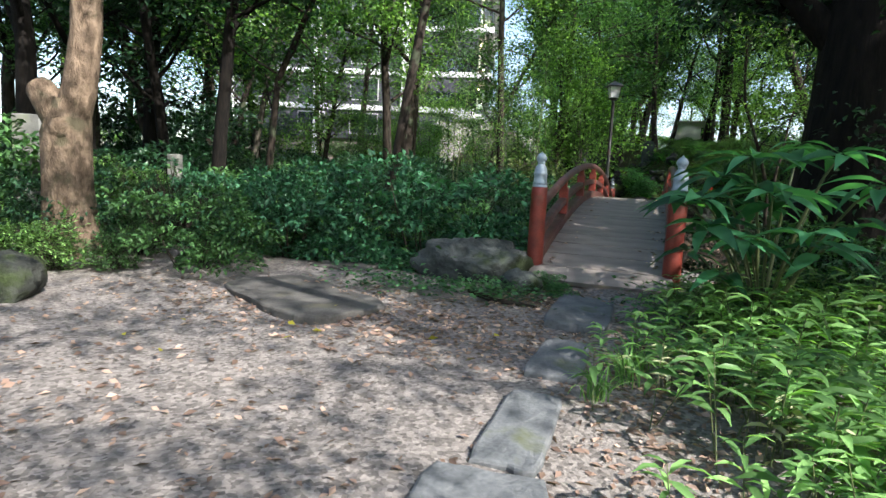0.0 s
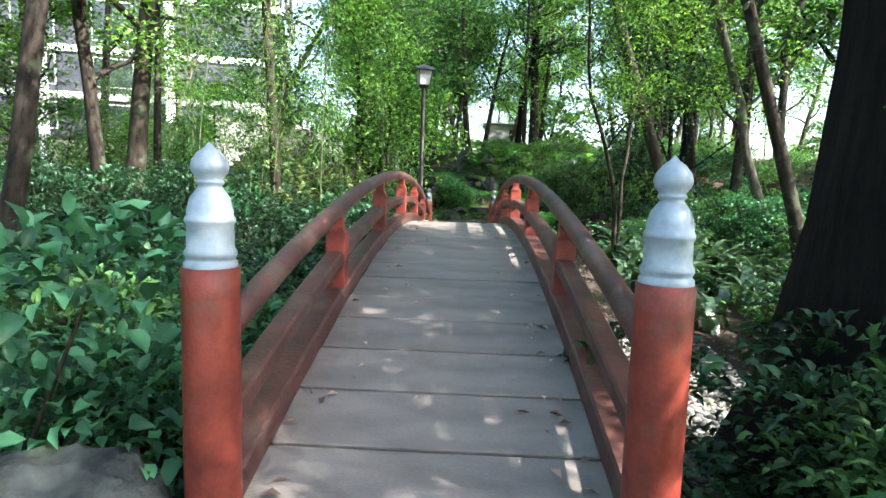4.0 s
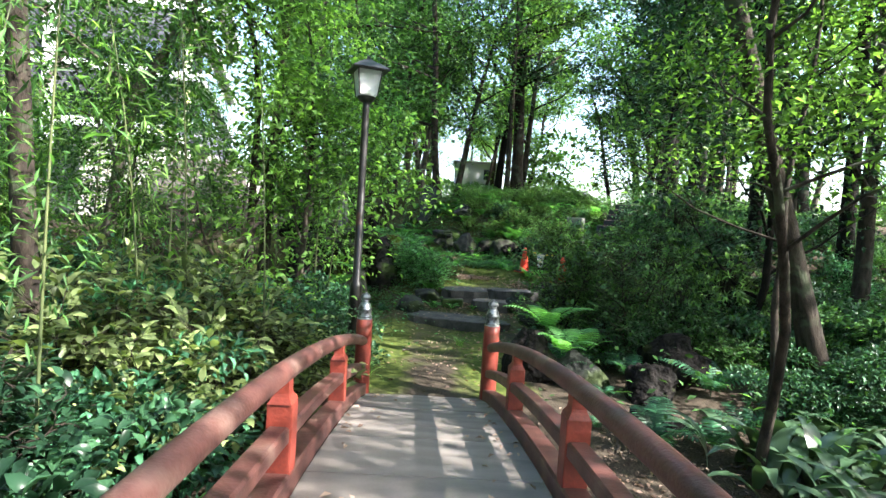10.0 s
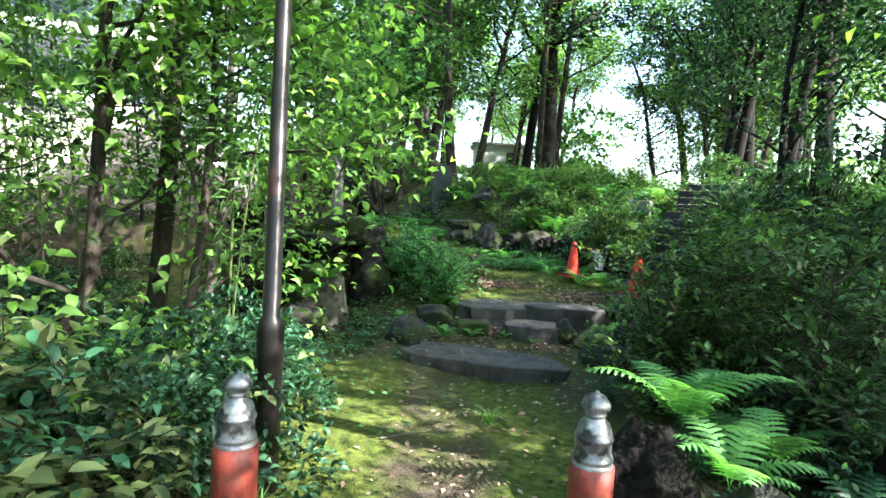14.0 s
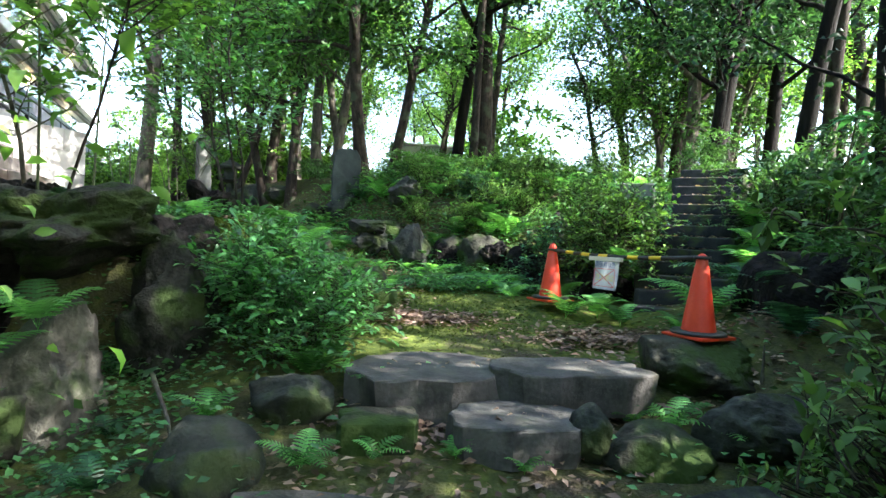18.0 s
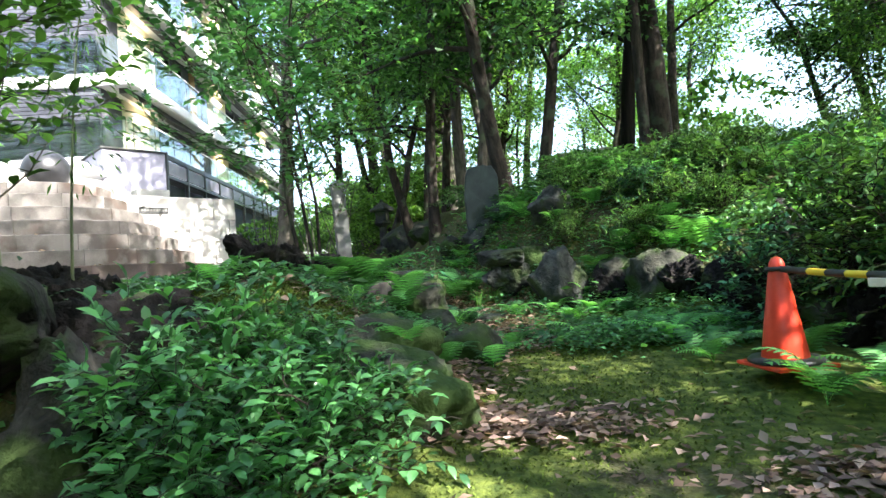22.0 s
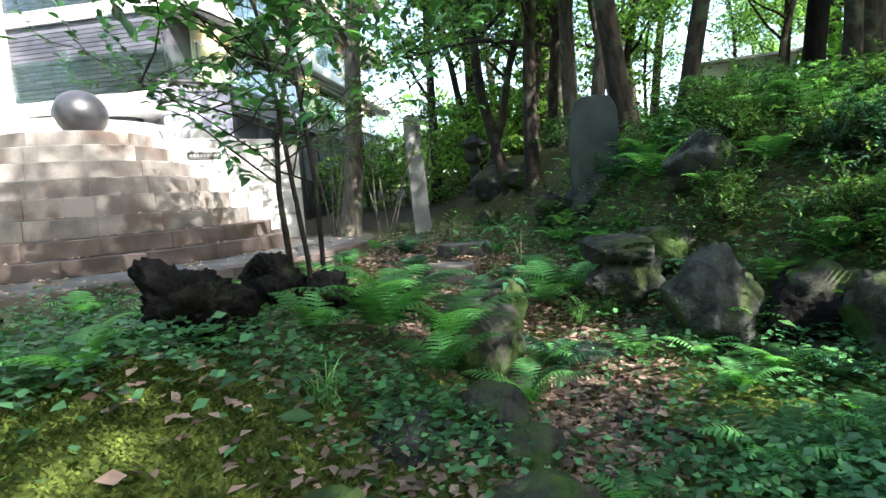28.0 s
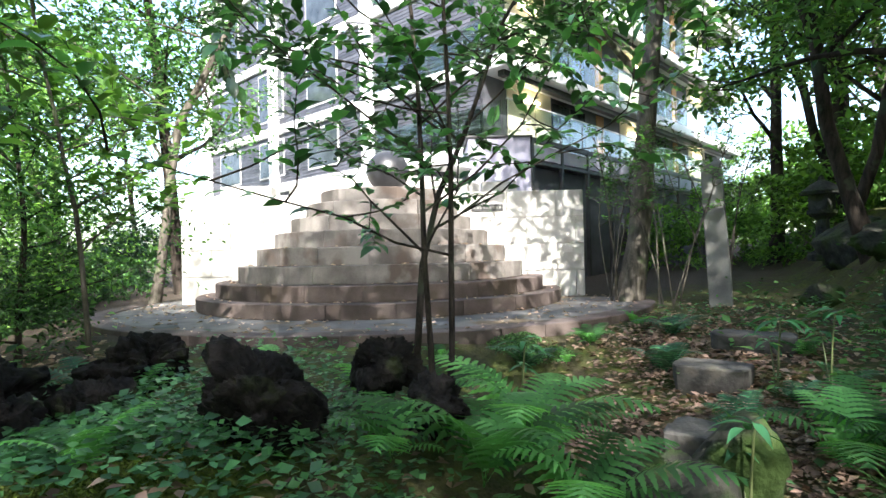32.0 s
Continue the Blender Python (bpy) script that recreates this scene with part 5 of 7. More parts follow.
# ---- plants ----
def grow_tree(seed, height, radius, crown_from, spread, leaves, leaf, bark="bark", mat="leaf_mid", lean=(0.0, 0.0), limbs=9, wid=0.5, bend=0.05, cluster=0.36, forks=1, along=0, bent=False):
    """A tree: tapered crooked trunk with limbs, and a crown of small leaves in sprays about the twigs."""
    rng = np.random.default_rng(seed)
    runs, tips, twigs = [], [], []

    def stem(p, d, length, r, level):
        pts, rad = [p.copy()], [r]
        n = 9 if level == 0 else 5
        for i in range(n):
            d = d + rng.normal(0, bend * (1 + level), 3)
            d[2] += 0.05 * level
            d /= np.linalg.norm(d)
            p = p + d * length / n
            pts.append(p.copy())
            rad.append(r * (1 - 0.75 * (i + 1) / n) if level else r * (1 - 0.62 * (i + 1) / n))
        if level == 0:
            rad[0] *= 1.35
        runs.append(([tuple(q) for q in pts], rad))
        return pts, rad

    starts = []
    for f in range(forks):
        d0 = np.array([lean[0] + rng.normal(0, 0.12) * (forks > 1), lean[1] + rng.normal(0, 0.12) * (forks > 1), 1.0])
        starts.append(stem(np.array([0.05 * f, 0.03 * f, -0.15]), d0 / np.linalg.norm(d0), height, radius * (1 if f == 0 else 0.8), 0))
    for pts, rad in starts:
        for i in range(limbs):
            u = crown_from + (1 - crown_from) * (i + rng.random()) / limbs
            k = min(int(u * (len(pts) - 1)), len(pts) - 2)
            fr = u * (len(pts) - 1) - k
            p = pts[k] * (1 - fr) + pts[k + 1] * fr
            a = rng.random() * 6.283
            d = np.array([math.cos(a), math.sin(a), 0.25 + 0.5 * rng.random()])
            ln = spread * (0.55 + 0.6 * rng.random()) * (1.15 - 0.55 * u)
            bp, br = stem(p, d / np.linalg.norm(d), ln, max(rad[k] * 0.45, 0.008), 1)
            for j in range(4):
                q = bp[2 + j % 4]
                a = rng.random() * 6.283
                d2 = np.array([math.cos(a), math.sin(a), 0.15])
                tp, tr = stem(q, d2 / np.linalg.norm(d2), ln * 0.45, max(br[3] * 0.5, 0.005), 2)
                tips += tp[2:]
                twigs.append(tp)
            tips += bp[3:]
            twigs.append(bp)
        tips += pts[-2:]
    if along:
        # leaves set alternately along the twigs, in flat sprays
        pos, head = [], []
        for tw in twigs:
            tw = np.array(tw)
            for k in range(along):
                u = (0.25 + 0.75 * (k + rng.random() * 0.6) / along) * (len(tw) - 1)
                i = min(int(u), len(tw) - 2)
                p = tw[i] + (tw[i + 1] - tw[i]) * (u - i)
                d = tw[i + 1] - tw[i]
                d = d / np.linalg.norm(d)
                s = np.array([-d[1], d[0], 0.0]) * (1 if k % 2 else -1)
                pos.append(p + rng.normal(0, 0.01, 3))
                head.append(s * 0.9 + d * 0.7 + [0, 0, rng.normal(-0.12, 0.15)])
        ln = leaf * rng.uniform(0.65, 1.2, len(pos))
        wood = [tubes("trunk", [r], 8) for r in runs[:forks]] + [tubes("branch", runs[forks:], 5)]
        return wood, leaf_cloud("crown", rng, np.array(pos), np.array(head), ln, ln * wid, 0.12, 0.12, 0.25, True)
    tips = np.array(tips)
    pick = rng.integers(0, len(tips), leaves)
    off = rng.normal(0, 1, (leaves, 3)) * cluster
    off[:, 2] *= 0.5
    pos = tips[pick] + off
    head = rand_dirs(rng, leaves, -0.1) + off / cluster * 0.4
    ln = leaf * rng.uniform(0.6, 1.25, leaves)
    wood = tubes("trunk", runs[:1], 9)
    wood = [wood] + [tubes("trunk", [r], 8) for r in runs[1:forks]] + [tubes("branch", runs[forks:], 6)]
    crown = leaf_cloud("crown", rng, pos, head, ln, ln * wid, bend=bent)
    return wood, crown


def tree_thing(name, x, y, wood, crown, label, bark, mat, category="tree", group="", rz=0.0, size=1.0, z=None):
    t = thing(name, x, y, 0, label, category, group)
    t.matrix_basis = pose(x, y, ground_z(x, y) if z is None else z, 0, 0, rz) @ Matrix.Diagonal((size, size, size, 1))
    add_wood(wood, bark, t)
    part("crown", crown, MAT[mat], t)
    return t


def add_wood(wood, bark, t):
    """Each stem of a tree as a trunk, and its limbs and twigs as one part."""
    for w in wood[:-1]:
        part("trunk", w.copy(), MAT[bark], t)
    tagged(part("twig_work", wood[-1].copy(), MAT[bark], t), kind="stuff")


def bush_mesh(seed, rx, ry, rz_, leaves, leaf, wid=0.5, lumps=9, bend=False, up=0.25, twist=0.6):
    """Foliage of a shrub: leaves over uneven lumps; and its stems."""
    rng = np.random.default_rng(seed)
    c = rng.normal(0, 0.45, (lumps, 3)) * [rx, ry, rz_ * 0.6] + [0, 0, rz_ * 0.62]
    c[:, 2] = np.clip(c[:, 2], 0.12 * rz_, 1.2 * rz_)
    c[:, :2] = np.clip(c[:, :2], [-0.62 * rx, -0.62 * ry], [0.62 * rx, 0.62 * ry])
    s = rng.uniform(0.35, 0.6, lumps)
    k = rng.integers(0, lumps, leaves)
    d = rng.normal(0, 1, (leaves, 3))
    d /= np.linalg.norm(d, axis=1, keepdims=True)
    d[:, 2] = np.abs(d[:, 2]) * 0.9 - 0.12
    r = rng.uniform(0.55, 1.05, (leaves, 1)) ** 0.6
    pos = c[k] + d * s[k][:, None] * r * [rx, ry, rz_ * 0.75]
    pos[:, 2] = np.maximum(pos[:, 2], 0.02)
    head = d * [1, 1, 0.5] + rng.normal(0, 0.5, (leaves, 3))
    head[:, 2] += up - 0.2
    ln = leaf * rng.uniform(0.6, 1.25, leaves)
    runs = []
    for q in c:
        a = np.array([q[0] * 0.15, q[1] * 0.15, -0.05])
        m = (a + q) / 2 + rng.normal(0, 0.05, 3)
        runs.append(([tuple(a), tuple(m), tuple(q)], [0.014, 0.011, 0.005]))
    return tubes("stems", runs, 5), leaf_cloud("foliage", rng, pos, head, ln, ln * wid, bend=bend, twist=twist)


def rosette_mesh(seed, rx, ry, rz_, tufts, per, leaf, wid=0.3):
    """Shrub whose stems end in rosettes of pointed leaves."""
    rng = np.random.default_rng(seed)
    d = rng.normal(0, 1, (tufts, 3))
    d /= np.linalg.norm(d, axis=1, keepdims=True)
    d[:, 2] = np.abs(d[:, 2])
    r = rng.uniform(0.45, 1.0, (tufts, 1)) ** 0.5 * (1 + 0.25 * np.sin(d[:, :1] * 7 + seed) * np.cos(d[:, 1:2] * 6))
    c = d * r * [rx, ry, rz_]
    c[:, 2] += 0.1
    pos, head, runs = [], [], []
    for q, n in zip(c, d):
        a0 = rng.random() * 6.28
        e = np.cross(n, [0.3, 0.1, 1.0])
        e /= np.linalg.norm(e)
        g = np.cross(n, e)
        for k in range(per):
            a = a0 + 6.283 * k / per + rng.normal(0, 0.2)
            pos.append(q)
            head.append(e * math.cos(a) + g * math.sin(a) + n * rng.uniform(0.15, 0.6) + [0, 0, 0.15])
        m = q * [0.6, 0.6, 0.75] + rng.normal(0, 0.04, 3)
        runs.append(([(q[0] * 0.15, q[1] * 0.15, 0.0), tuple(m), tuple(q)], [0.010, 0.007, 0.004]))
    ln = leaf * rng.uniform(0.7, 1.2, len(pos))
    return tubes("stems", runs, 4), leaf_cloud("foliage", rng, np.array(pos), np.array(head), ln, ln * wid, 0.12, 0.12, 0.2, True)


def sprig_mesh(seed, height, spread, leaf, limbs, along, forks):
    """An open shrub: a few stems with twigs that carry flat sprays of leaves."""
    wood, crown = grow_tree(seed, height, 0.013, 0.10, spread, 0, leaf, limbs=limbs, bend=0.12, forks=forks, along=along, wid=0.46)
    return wood, crown


def fern_mesh(seed, fronds, length, pairs=15):
    """A fern: arching fronds, each a midrib with tapering leaflets on both sides."""
    rng = np.random.default_rng(seed)
    made = []
    for f in range(fronds):
        V, F = [], []
        a = 6.283 * f / fronds + rng.normal(0, 0.25)
        ln = length * rng.uniform(0.65, 1.1)
        rise = rng.uniform(1.0, 1.5)
        out = np.array([math.cos(a), math.sin(a), 0.0])
        side = np.array([-math.sin(a), math.cos(a), 0.0])
        prev = None
        pts = []
        for i in range(pairs + 1):
            u = i / pairs
            ang = rise * (1 - 1.3 * u ** 1.4)
            step = ln / pairs
            p = np.zeros(3) if prev is None else prev + (out * math.cos(ang) + np.array([0, 0, 1]) * math.sin(ang)) * step
            pts.append(p)
            prev = p
        for i in range(1, pairs + 1):
            u = i / pairs
            w = ln * 0.25 * math.sin(math.pi * min(1, 0.10 + 0.90 * u) ** 0.85) ** 0.75 * (1 if u > 0.14 else 0.0)
            if w < 0.006:
                continue
            t = pts[i] - pts[i - 1]
            t = t / np.linalg.norm(t)
            hw = ln / pairs * 0.50
            for s in (-1, 1):
                # a leaflet with toothed edges that narrows to its tip
                d = side * s * 0.93 + t * (0.22 + 0.35 * u)
                o = len(V)
                n = 9
                for k in range(n):
                    q = k / n
                    h = hw * (1 - 0.80 * q ** 1.3) * (1.0 if k % 2 else 0.66)
                    mid = pts[i] + d * w * q + np.array([0, 0, -0.22 * w * q * q])
                    V += [mid + t * h, mid - t * h]
                V.append(pts[i] + d * w + np.array([0, 0, -0.22 * w]))
                for k in range(n - 1):
                    a = o + k * 2
                    F += [(a, a + 2, a + 1), (a + 1, a + 2, a + 3)]
                a = o + (n - 1) * 2
                F.append((a, a + 2, a + 1))
        for i in range(pairs):
            o = len(V)
            hw = 0.004
            V += [pts[i] - side * hw, pts[i] + side * hw, pts[i + 1]]
            F += [(o, o + 1, o + 2)]
        made.append(mesh_np("frond", np.array(V), F))
    return made


def blades_mesh(seed, count, length, width, spread, rise=1.0, base=0.1):
    """Long strap leaves that rise from the ground and arch over."""
    rng = np.random.default_rng(seed)
    V, F = [], []
    for b in range(count):
        a = rng.random() * 6.283
        out = np.array([math.cos(a), math.sin(a), 0])
        side = np.array([-math.sin(a), math.cos(a), 0])
        p = np.array([rng.normal(0, base), rng.normal(0, base), 0.0])
        ln, ang = length * rng.uniform(0.6, 1.1), rise * rng.uniform(0.75, 1.2)
        n = 6
        o = len(V)
        for i in range(n + 1):
            u = i / n
            w = width * (math.sin(math.pi * (0.12 + 0.88 * u)) ** 0.8) * 0.5
            V += [p - side * w, p + np.array([0, 0, -w * 0.25]), p + side * w]
            ang2 = ang - spread * u ** 1.6
            p = p + (out * math.cos(ang2) + np.array([0, 0, 1]) * math.sin(ang2)) * ln / n
        for i in range(n):
            q = o + i * 3
            F += [(q, q + 1, q + 4, q + 3), (q + 1, q + 2, q + 5, q + 4)]
    return mesh_np("blades", np.array(V), F)


def sasa_mesh(seed, stems, height, leaf, wid=0.17, per=7):
    """Bamboo grass: thin stems with long pointed leaves in fans."""
    rng = np.random.default_rng(seed)
    pos, head, ln, runs = [], [], [], []
    for s in range(stems):
        b = np.array([rng.normal(0, 0.22), rng.normal(0, 0.22), 0.0])
        h = height * rng.uniform(0.6, 1.1)
        top = b + [rng.normal(0, 0.09), rng.normal(0, 0.09), h]
        runs.append(([tuple(b), tuple((b + top) / 2), tuple(top)], [0.004, 0.003, 0.002]))
        a0 = rng.random() * 6.283
        for k in range(per):
            u = 0.45 + 0.55 * (k + 1) / per
            a = a0 + k * 2.4 + rng.normal(0, 0.3)
            pos.append(b + (top - b) * u)
            head.append([math.cos(a), math.sin(a), rng.uniform(-0.1, 0.5)])
            ln.append(leaf * rng.uniform(0.65, 1.2))
    ln = np.array(ln)
    return tubes("stems", runs, 4), leaf_cloud("blades", rng, np.array(pos), np.array(head), ln, ln * wid, droop=0.16, fold=0.18, twist=0.25, bend=True)
# ---- planting ----
def spray(n, x0, x1, y0, y1, keep, seed, apart=0.0):
    """Random places in a box where keep(x, y) holds, none nearer to another than apart."""
    rng = random.Random(seed)
    out = []
    for _ in range(n * 30):
        if len(out) >= n:
            break
        x, y = rng.uniform(x0, x1), rng.uniform(y0, y1)
        if keep(x, y) and all((x - a) ** 2 + (y - b) ** 2 > apart * apart for a, b in out):
            out.append((x, y))
    return out


def on_stairs(x, y, gap=0.0):
    v = Vector((x - 4.0, y - 18.75))
    u, w = v.x * math.sin(radians(38)) + v.y * math.cos(radians(38)), v.x * math.cos(radians(38)) - v.y * math.sin(radians(38))
    return -0.5 < u < 4.6 and abs(w) < 0.52 + gap


def built_on(x, y, gap=0.0):
    """On the patio, in the terrace or in the house."""
    if (x + 8) ** 2 + (y - 23.4) ** 2 < (4.7 + gap) ** 2:
        return True
    l, hl = TERRACE.inverted() @ Vector((x, y, 0)), HOUSE.inverted() @ Vector((x, y, 0))
    return (-0.3 - gap < l.y < 6 and -4.2 - gap < l.x < 4.1 + gap) or (-18 - gap < hl.x < 0.6 + gap and -0.4 - gap < hl.y < 22)


def off_path(x, y, gap=0.6):
    """Away from the gravel, the bridge, the landing, the terrace, the stairs, the patio and the house."""
    if y < -1.1 and -6.5 < x < 0.45 + gap * 0.3:
        return False
    if -1.5 < y < LENGTH + 0.4 and abs(x) < 0.85 + gap:
        return False
    if LENGTH - 0.2 < y < 15.5 and -1.0 - gap < x < 1.5 + gap:
        return False
    if 15 < y < 20.6 and 0.3 - gap < x < 3.2 + gap * 0.5:
        return False
    return not on_stairs(x, y, gap * 0.3) and not built_on(x, y, gap)


def sun_lane(x, y):
    """Where tall trees would keep the sun from the deck, the landing, the gravel and the terrace wall."""
    for tx, ty, w in ((0.0, 4.6, 2.6), (-0.8, 12.4, 2.0), (-1.0, -4.4, 1.6), (-7.0, 22.6, 3.6)):
        h = (x - tx) / 1.12
        if 1.0 < h < 19 and abs(y - ty + 0.52 * h) < w:
            return True
    return -13.5 < x < -4.5 and 15 < y < 24


stock = {}


def place(key, make, x, y, z, rz, size, tilt=(0, 0)):
    """The first of a kind is built by make(); the others are copies that share its meshes."""
    m = pose(x, y, z, tilt[0], tilt[1], rz) @ (Matrix.Diagonal((size, size, size, 1)) if not isinstance(size, tuple) else Matrix.Diagonal((*size, 1)))
    if key not in stock:
        stock[key] = make()
        ob = stock[key]
    else:
        ob = copy_thing(stock[key], m)
    ob.matrix_basis = m
    return ob


# --- trees ---
WOODS = [
    grow_tree(1, 9.0, 0.14, 0.24, 2.8, 4300, 0.17, lean=(0.05, 0.02), limbs=12, bend=0.08),
    grow_tree(2, 11.0, 0.18, 0.32, 3.3, 5000, 0.18, lean=(-0.06, 0.05), limbs=12, bend=0.07),
    grow_tree(3, 7.0, 0.075, 0.14, 2.2, 4500, 0.115, lean=(0.08, -0.04), limbs=12, bend=0.09, bent=True),
    grow_tree(4, 10.0, 0.12, 0.30, 3.0, 4300, 0.16, lean=(0.1, 0.06), limbs=12, bend=0.10),
    grow_tree(5, 4.6, 0.045, 0.12, 1.6, 4200, 0.095, lean=(-0.05, 0.08), bent=True),
    grow_tree(6, 12.5, 0.23, 0.30, 4.4, 7000, 0.18, lean=(0.02, -0.03), limbs=15, bend=0.07),
    grow_tree(7, 14.0, 0.155, 0.50, 5.2, 8000, 0.17, lean=(0.03, 0.03), limbs=15, bend=0.05, cluster=0.5),
]
# leaf_light also paints sunlit crowns on trees that stand in shade, as by the landing
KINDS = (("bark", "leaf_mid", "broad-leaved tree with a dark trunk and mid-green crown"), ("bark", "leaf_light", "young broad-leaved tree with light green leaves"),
         ("bark_dark", "leaf_dark", "evergreen tree with a trunk coloured dark as in shade and glossy dark leaves"), ("bark_pale", "leaf_mid", "slender pale-barked tree with green leaves"))


def wood_tree(x, y, v, kind, rz, size, group="trees of the wood", tilt=(0, 0)):
    b, m, label = KINDS[kind]

    def make():
        t = thing("tree", x, y, 0, label, "tree", group)
        add_wood(WOODS[v][0], b, t)
        part("crown", WOODS[v][1].copy(), MAT[m], t)
        return t

    return place(("tree", v, kind), make, x, y, ground_z(x, y) - 0.08, rz, size, tilt)


rng = random.Random(11)
# trees that stand out on the way, and unseen ones added only to cast shade
# the strongly tilted ones and the pair near (7, 16) are added sun blockers
for x, y, v, kind, rz, size, tilt in (((-14.7, 20.8, 1, 0, 50, 1.0, (0, 0)), (-12.0, 19.9, 3, 3, 0, 0.9, (0, 0)), (-4.9, 26.25, 1, 3, 200, 1.05, (0, -3)), (0.2, 25.9, 0, 0, 0, 1.1, (10, -12)), (0.9, 26.3, 0, 0, 90, 0.95, (3, -8)), (2.9, 26.6, 6, 1, 30, 0.75, (9, -6)), (-1.6, 27.3, 0, 0, 10, 0.95, (0, -4)), (-2.4, 28.6, 3, 0, 190, 1.0, (0, -5)), (-0.6, 28.0, 0, 3, 70, 1.0, (0, -3))) + ((10.6, 30.4, 3, 3, 70, 1.1, (0, 0)), (10.8, 28.4, 0, 3, 30, 1.0, (0, 2)), (8.2, 22.0, 1, 2, 10, 0.9, (0, 2)), (7.4, 23.6, 0, 2, 60, 0.9, (0, 0)), (-2.1, 13.05, 4, 1, 15, 1.15, (0, 7)), (-3.0, 12.6, 2, 1, 95, 0.95, (0, 5)), (12.5, 9.6, 5, 2, 95, 0.8, (0, 0)), (10.4, 12.4, 5, 2, 20, 1.0, (0, 0)), (-7.2, 9.4, 1, 1, 0, 0.85, (0, 0)), (7.4, 5.2, 1, 1, 0, 0.8, (0, 0)), (-3.1, 14.4, 6, 0, 20, 0.7, (0, 5)), (-4.0, 31.0, 3, 1, 0, 1.0, (0, 0))) + ((-2.2, 31.5, 0, 1, 0, 1.0, (0, 0)), (-6.6, 33.8, 1, 1, 200, 1.0, (0, 0)), (7.2, 13.6, 1, 1, 140, 0.85, (0, 0)), (9.6, 23.0, 6, 1, 60, 1.0, (0, -5)), (6.8, 18.6, 1, 2, 170, 0.9, (0, 0)), (6.6, -5.4, 5, 2, 200, 0.85, (0, 0)), (3.4, -6.7, 2, 0, 40, 0.62, (0, 0)), (5.2, 13.4, 2, 2, 0, 0.95, (0, 0)), (5.5, 17.6, 2, 2, 120, 0.98, (0, 0)), (5.2, -1.6, 0, 2, 120, 0.75, (0, 0)), (9.6, 26.2, 5, 2, 20, 0.9, (0, 0)), (8.3, 25.0, 1, 2, 80, 1.0, (0, 0)), (11.2, 27.0, 5, 2, 150, 0.9, (0, 0)), (-2.3, 13.4, 3, 3, 60, 0.55, (0, 4)), (2.8, 28.7, 1, 2, 60, 1.0, (0, -4)), (3.3, -0.5, 4, 2, 30, 0.85, (0, 0)), (-4.6, 3.4, 6, 0, 15, 0.74, (0, 12)), (2.5, -3.7, 6, 2, 5, 0.72, (-4, -17)), (6.0, 8.0, 6, 0, 5, 0.8, (0, -17)), (-1.8, -7.9, 6, 0, 20, 0.58, (0, 3))) + ((-8.0, 12.6, 6, 0, 90, 0.72, (0, 2)), (-10.5, -8.4, 6, 0, 200, 0.9, (0, 0)), (5.0, 11.2, 6, 0, 5, 0.95, (0, -18)), (6.6, 14.4, 6, 0, 10, 0.8, (0, -6)), (-3.8, 9.9, 6, 1, 250, 0.78, (0, 5)), (-6.0, 37.0, 5, 1, 0, 1.1, (0, 0)), (-3.2, 33.5, 1, 1, 60, 1.1, (0, 0)), (-9.5, 50.0, 5, 0, 0, 1.3, (0, 0)), (-1.2, 36.0, 0, 1, 60, 1.1, (0, 0)), (-16.5, 12.0, 5, 0, 0, 1.0, (0, 0)), (-12.5, 5.0, 5, 2, 200, 1.0, (0, 0))) + ((-18.0, 16.5, 1, 1, 0, 1.0, (0, 0)), (6.9, 16.2, 6, 2, 40, 0.9, (0, 0)), (8.3, 15.3, 6, 2, 200, 1.0, (0, 0)), (-9.8, 0.6, 5, 2, 10, 0.85, (0, 0)), (-8.4, 3.4, 1, 2, 70, 0.9, (0, 0)), (-12.0, 3.0, 5, 2, 150, 0.95, (0, 0)), (-7.6, -3.6, 0, 2, 30, 0.9, (0, 0)))):
    wood_tree(x, y, v, kind, rz, size, tilt=tilt)
places = spray(20, -20, -4.8, 2.0, 20, lambda x, y: off_path(x, y, 1.6) and not sun_lane(x, y) and (x < -7 or y > 10), 5, 1.9)
places += spray(14, 7.0, 20, -3, 18, lambda x, y: off_path(x, y, 2.2) and not sun_lane(x, y), 6, 1.9)
places += spray(38, -5, 22, 27.0, 44, lambda x, y: off_path(x, y, 1.2) and not (x < -1.2 and y < 32) and not (0.24 < (x - 1) / (y - 14.8) < 0.42), 7, 1.8)
places += spray(8, -16, 12, -20, -11, lambda x, y: not -5 < x < 5, 8, 2.8)
places += spray(40, -45, 40, -25, 60, lambda x, y: max(abs(x), abs(y - 12)) > 22 and not built_on(x, y, 3) and not sun_lane(x, y) and not (0.24 < (x - 1) / (y - 14.8) < 0.40 and y > 22), 9, 4.0)
for x, y in places:
    wood_tree(x, y, rng.choice((0, 1, 2, 3, 3, 5)), rng.choice((0, 1, 1, 1, 1, 3) if y > 16 or x > 0 else (0, 2, 0, 1, 3)), rng.uniform(0, 360), rng.uniform(0.8, 1.25))
for x, y in spray(14, -13, -4.6, 12.5, 19.5, lambda x, y: off_path(x, y, 0.8), 19, 1.2):
    wood_tree(x, y, 4, rng.choice((1, 1, 0)), rng.uniform(0, 360), rng.uniform(0.6, 0.95))

# the old tree that leans over the start of the bridge
big = grow_tree(61, 8.5, 0.58, 0.34, 3.4, 18000, 0.115, lean=(-0.04, -0.12), limbs=16, bend=0.06, cluster=0.42)
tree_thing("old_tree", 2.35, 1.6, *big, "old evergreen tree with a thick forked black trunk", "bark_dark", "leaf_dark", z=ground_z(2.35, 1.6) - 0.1)
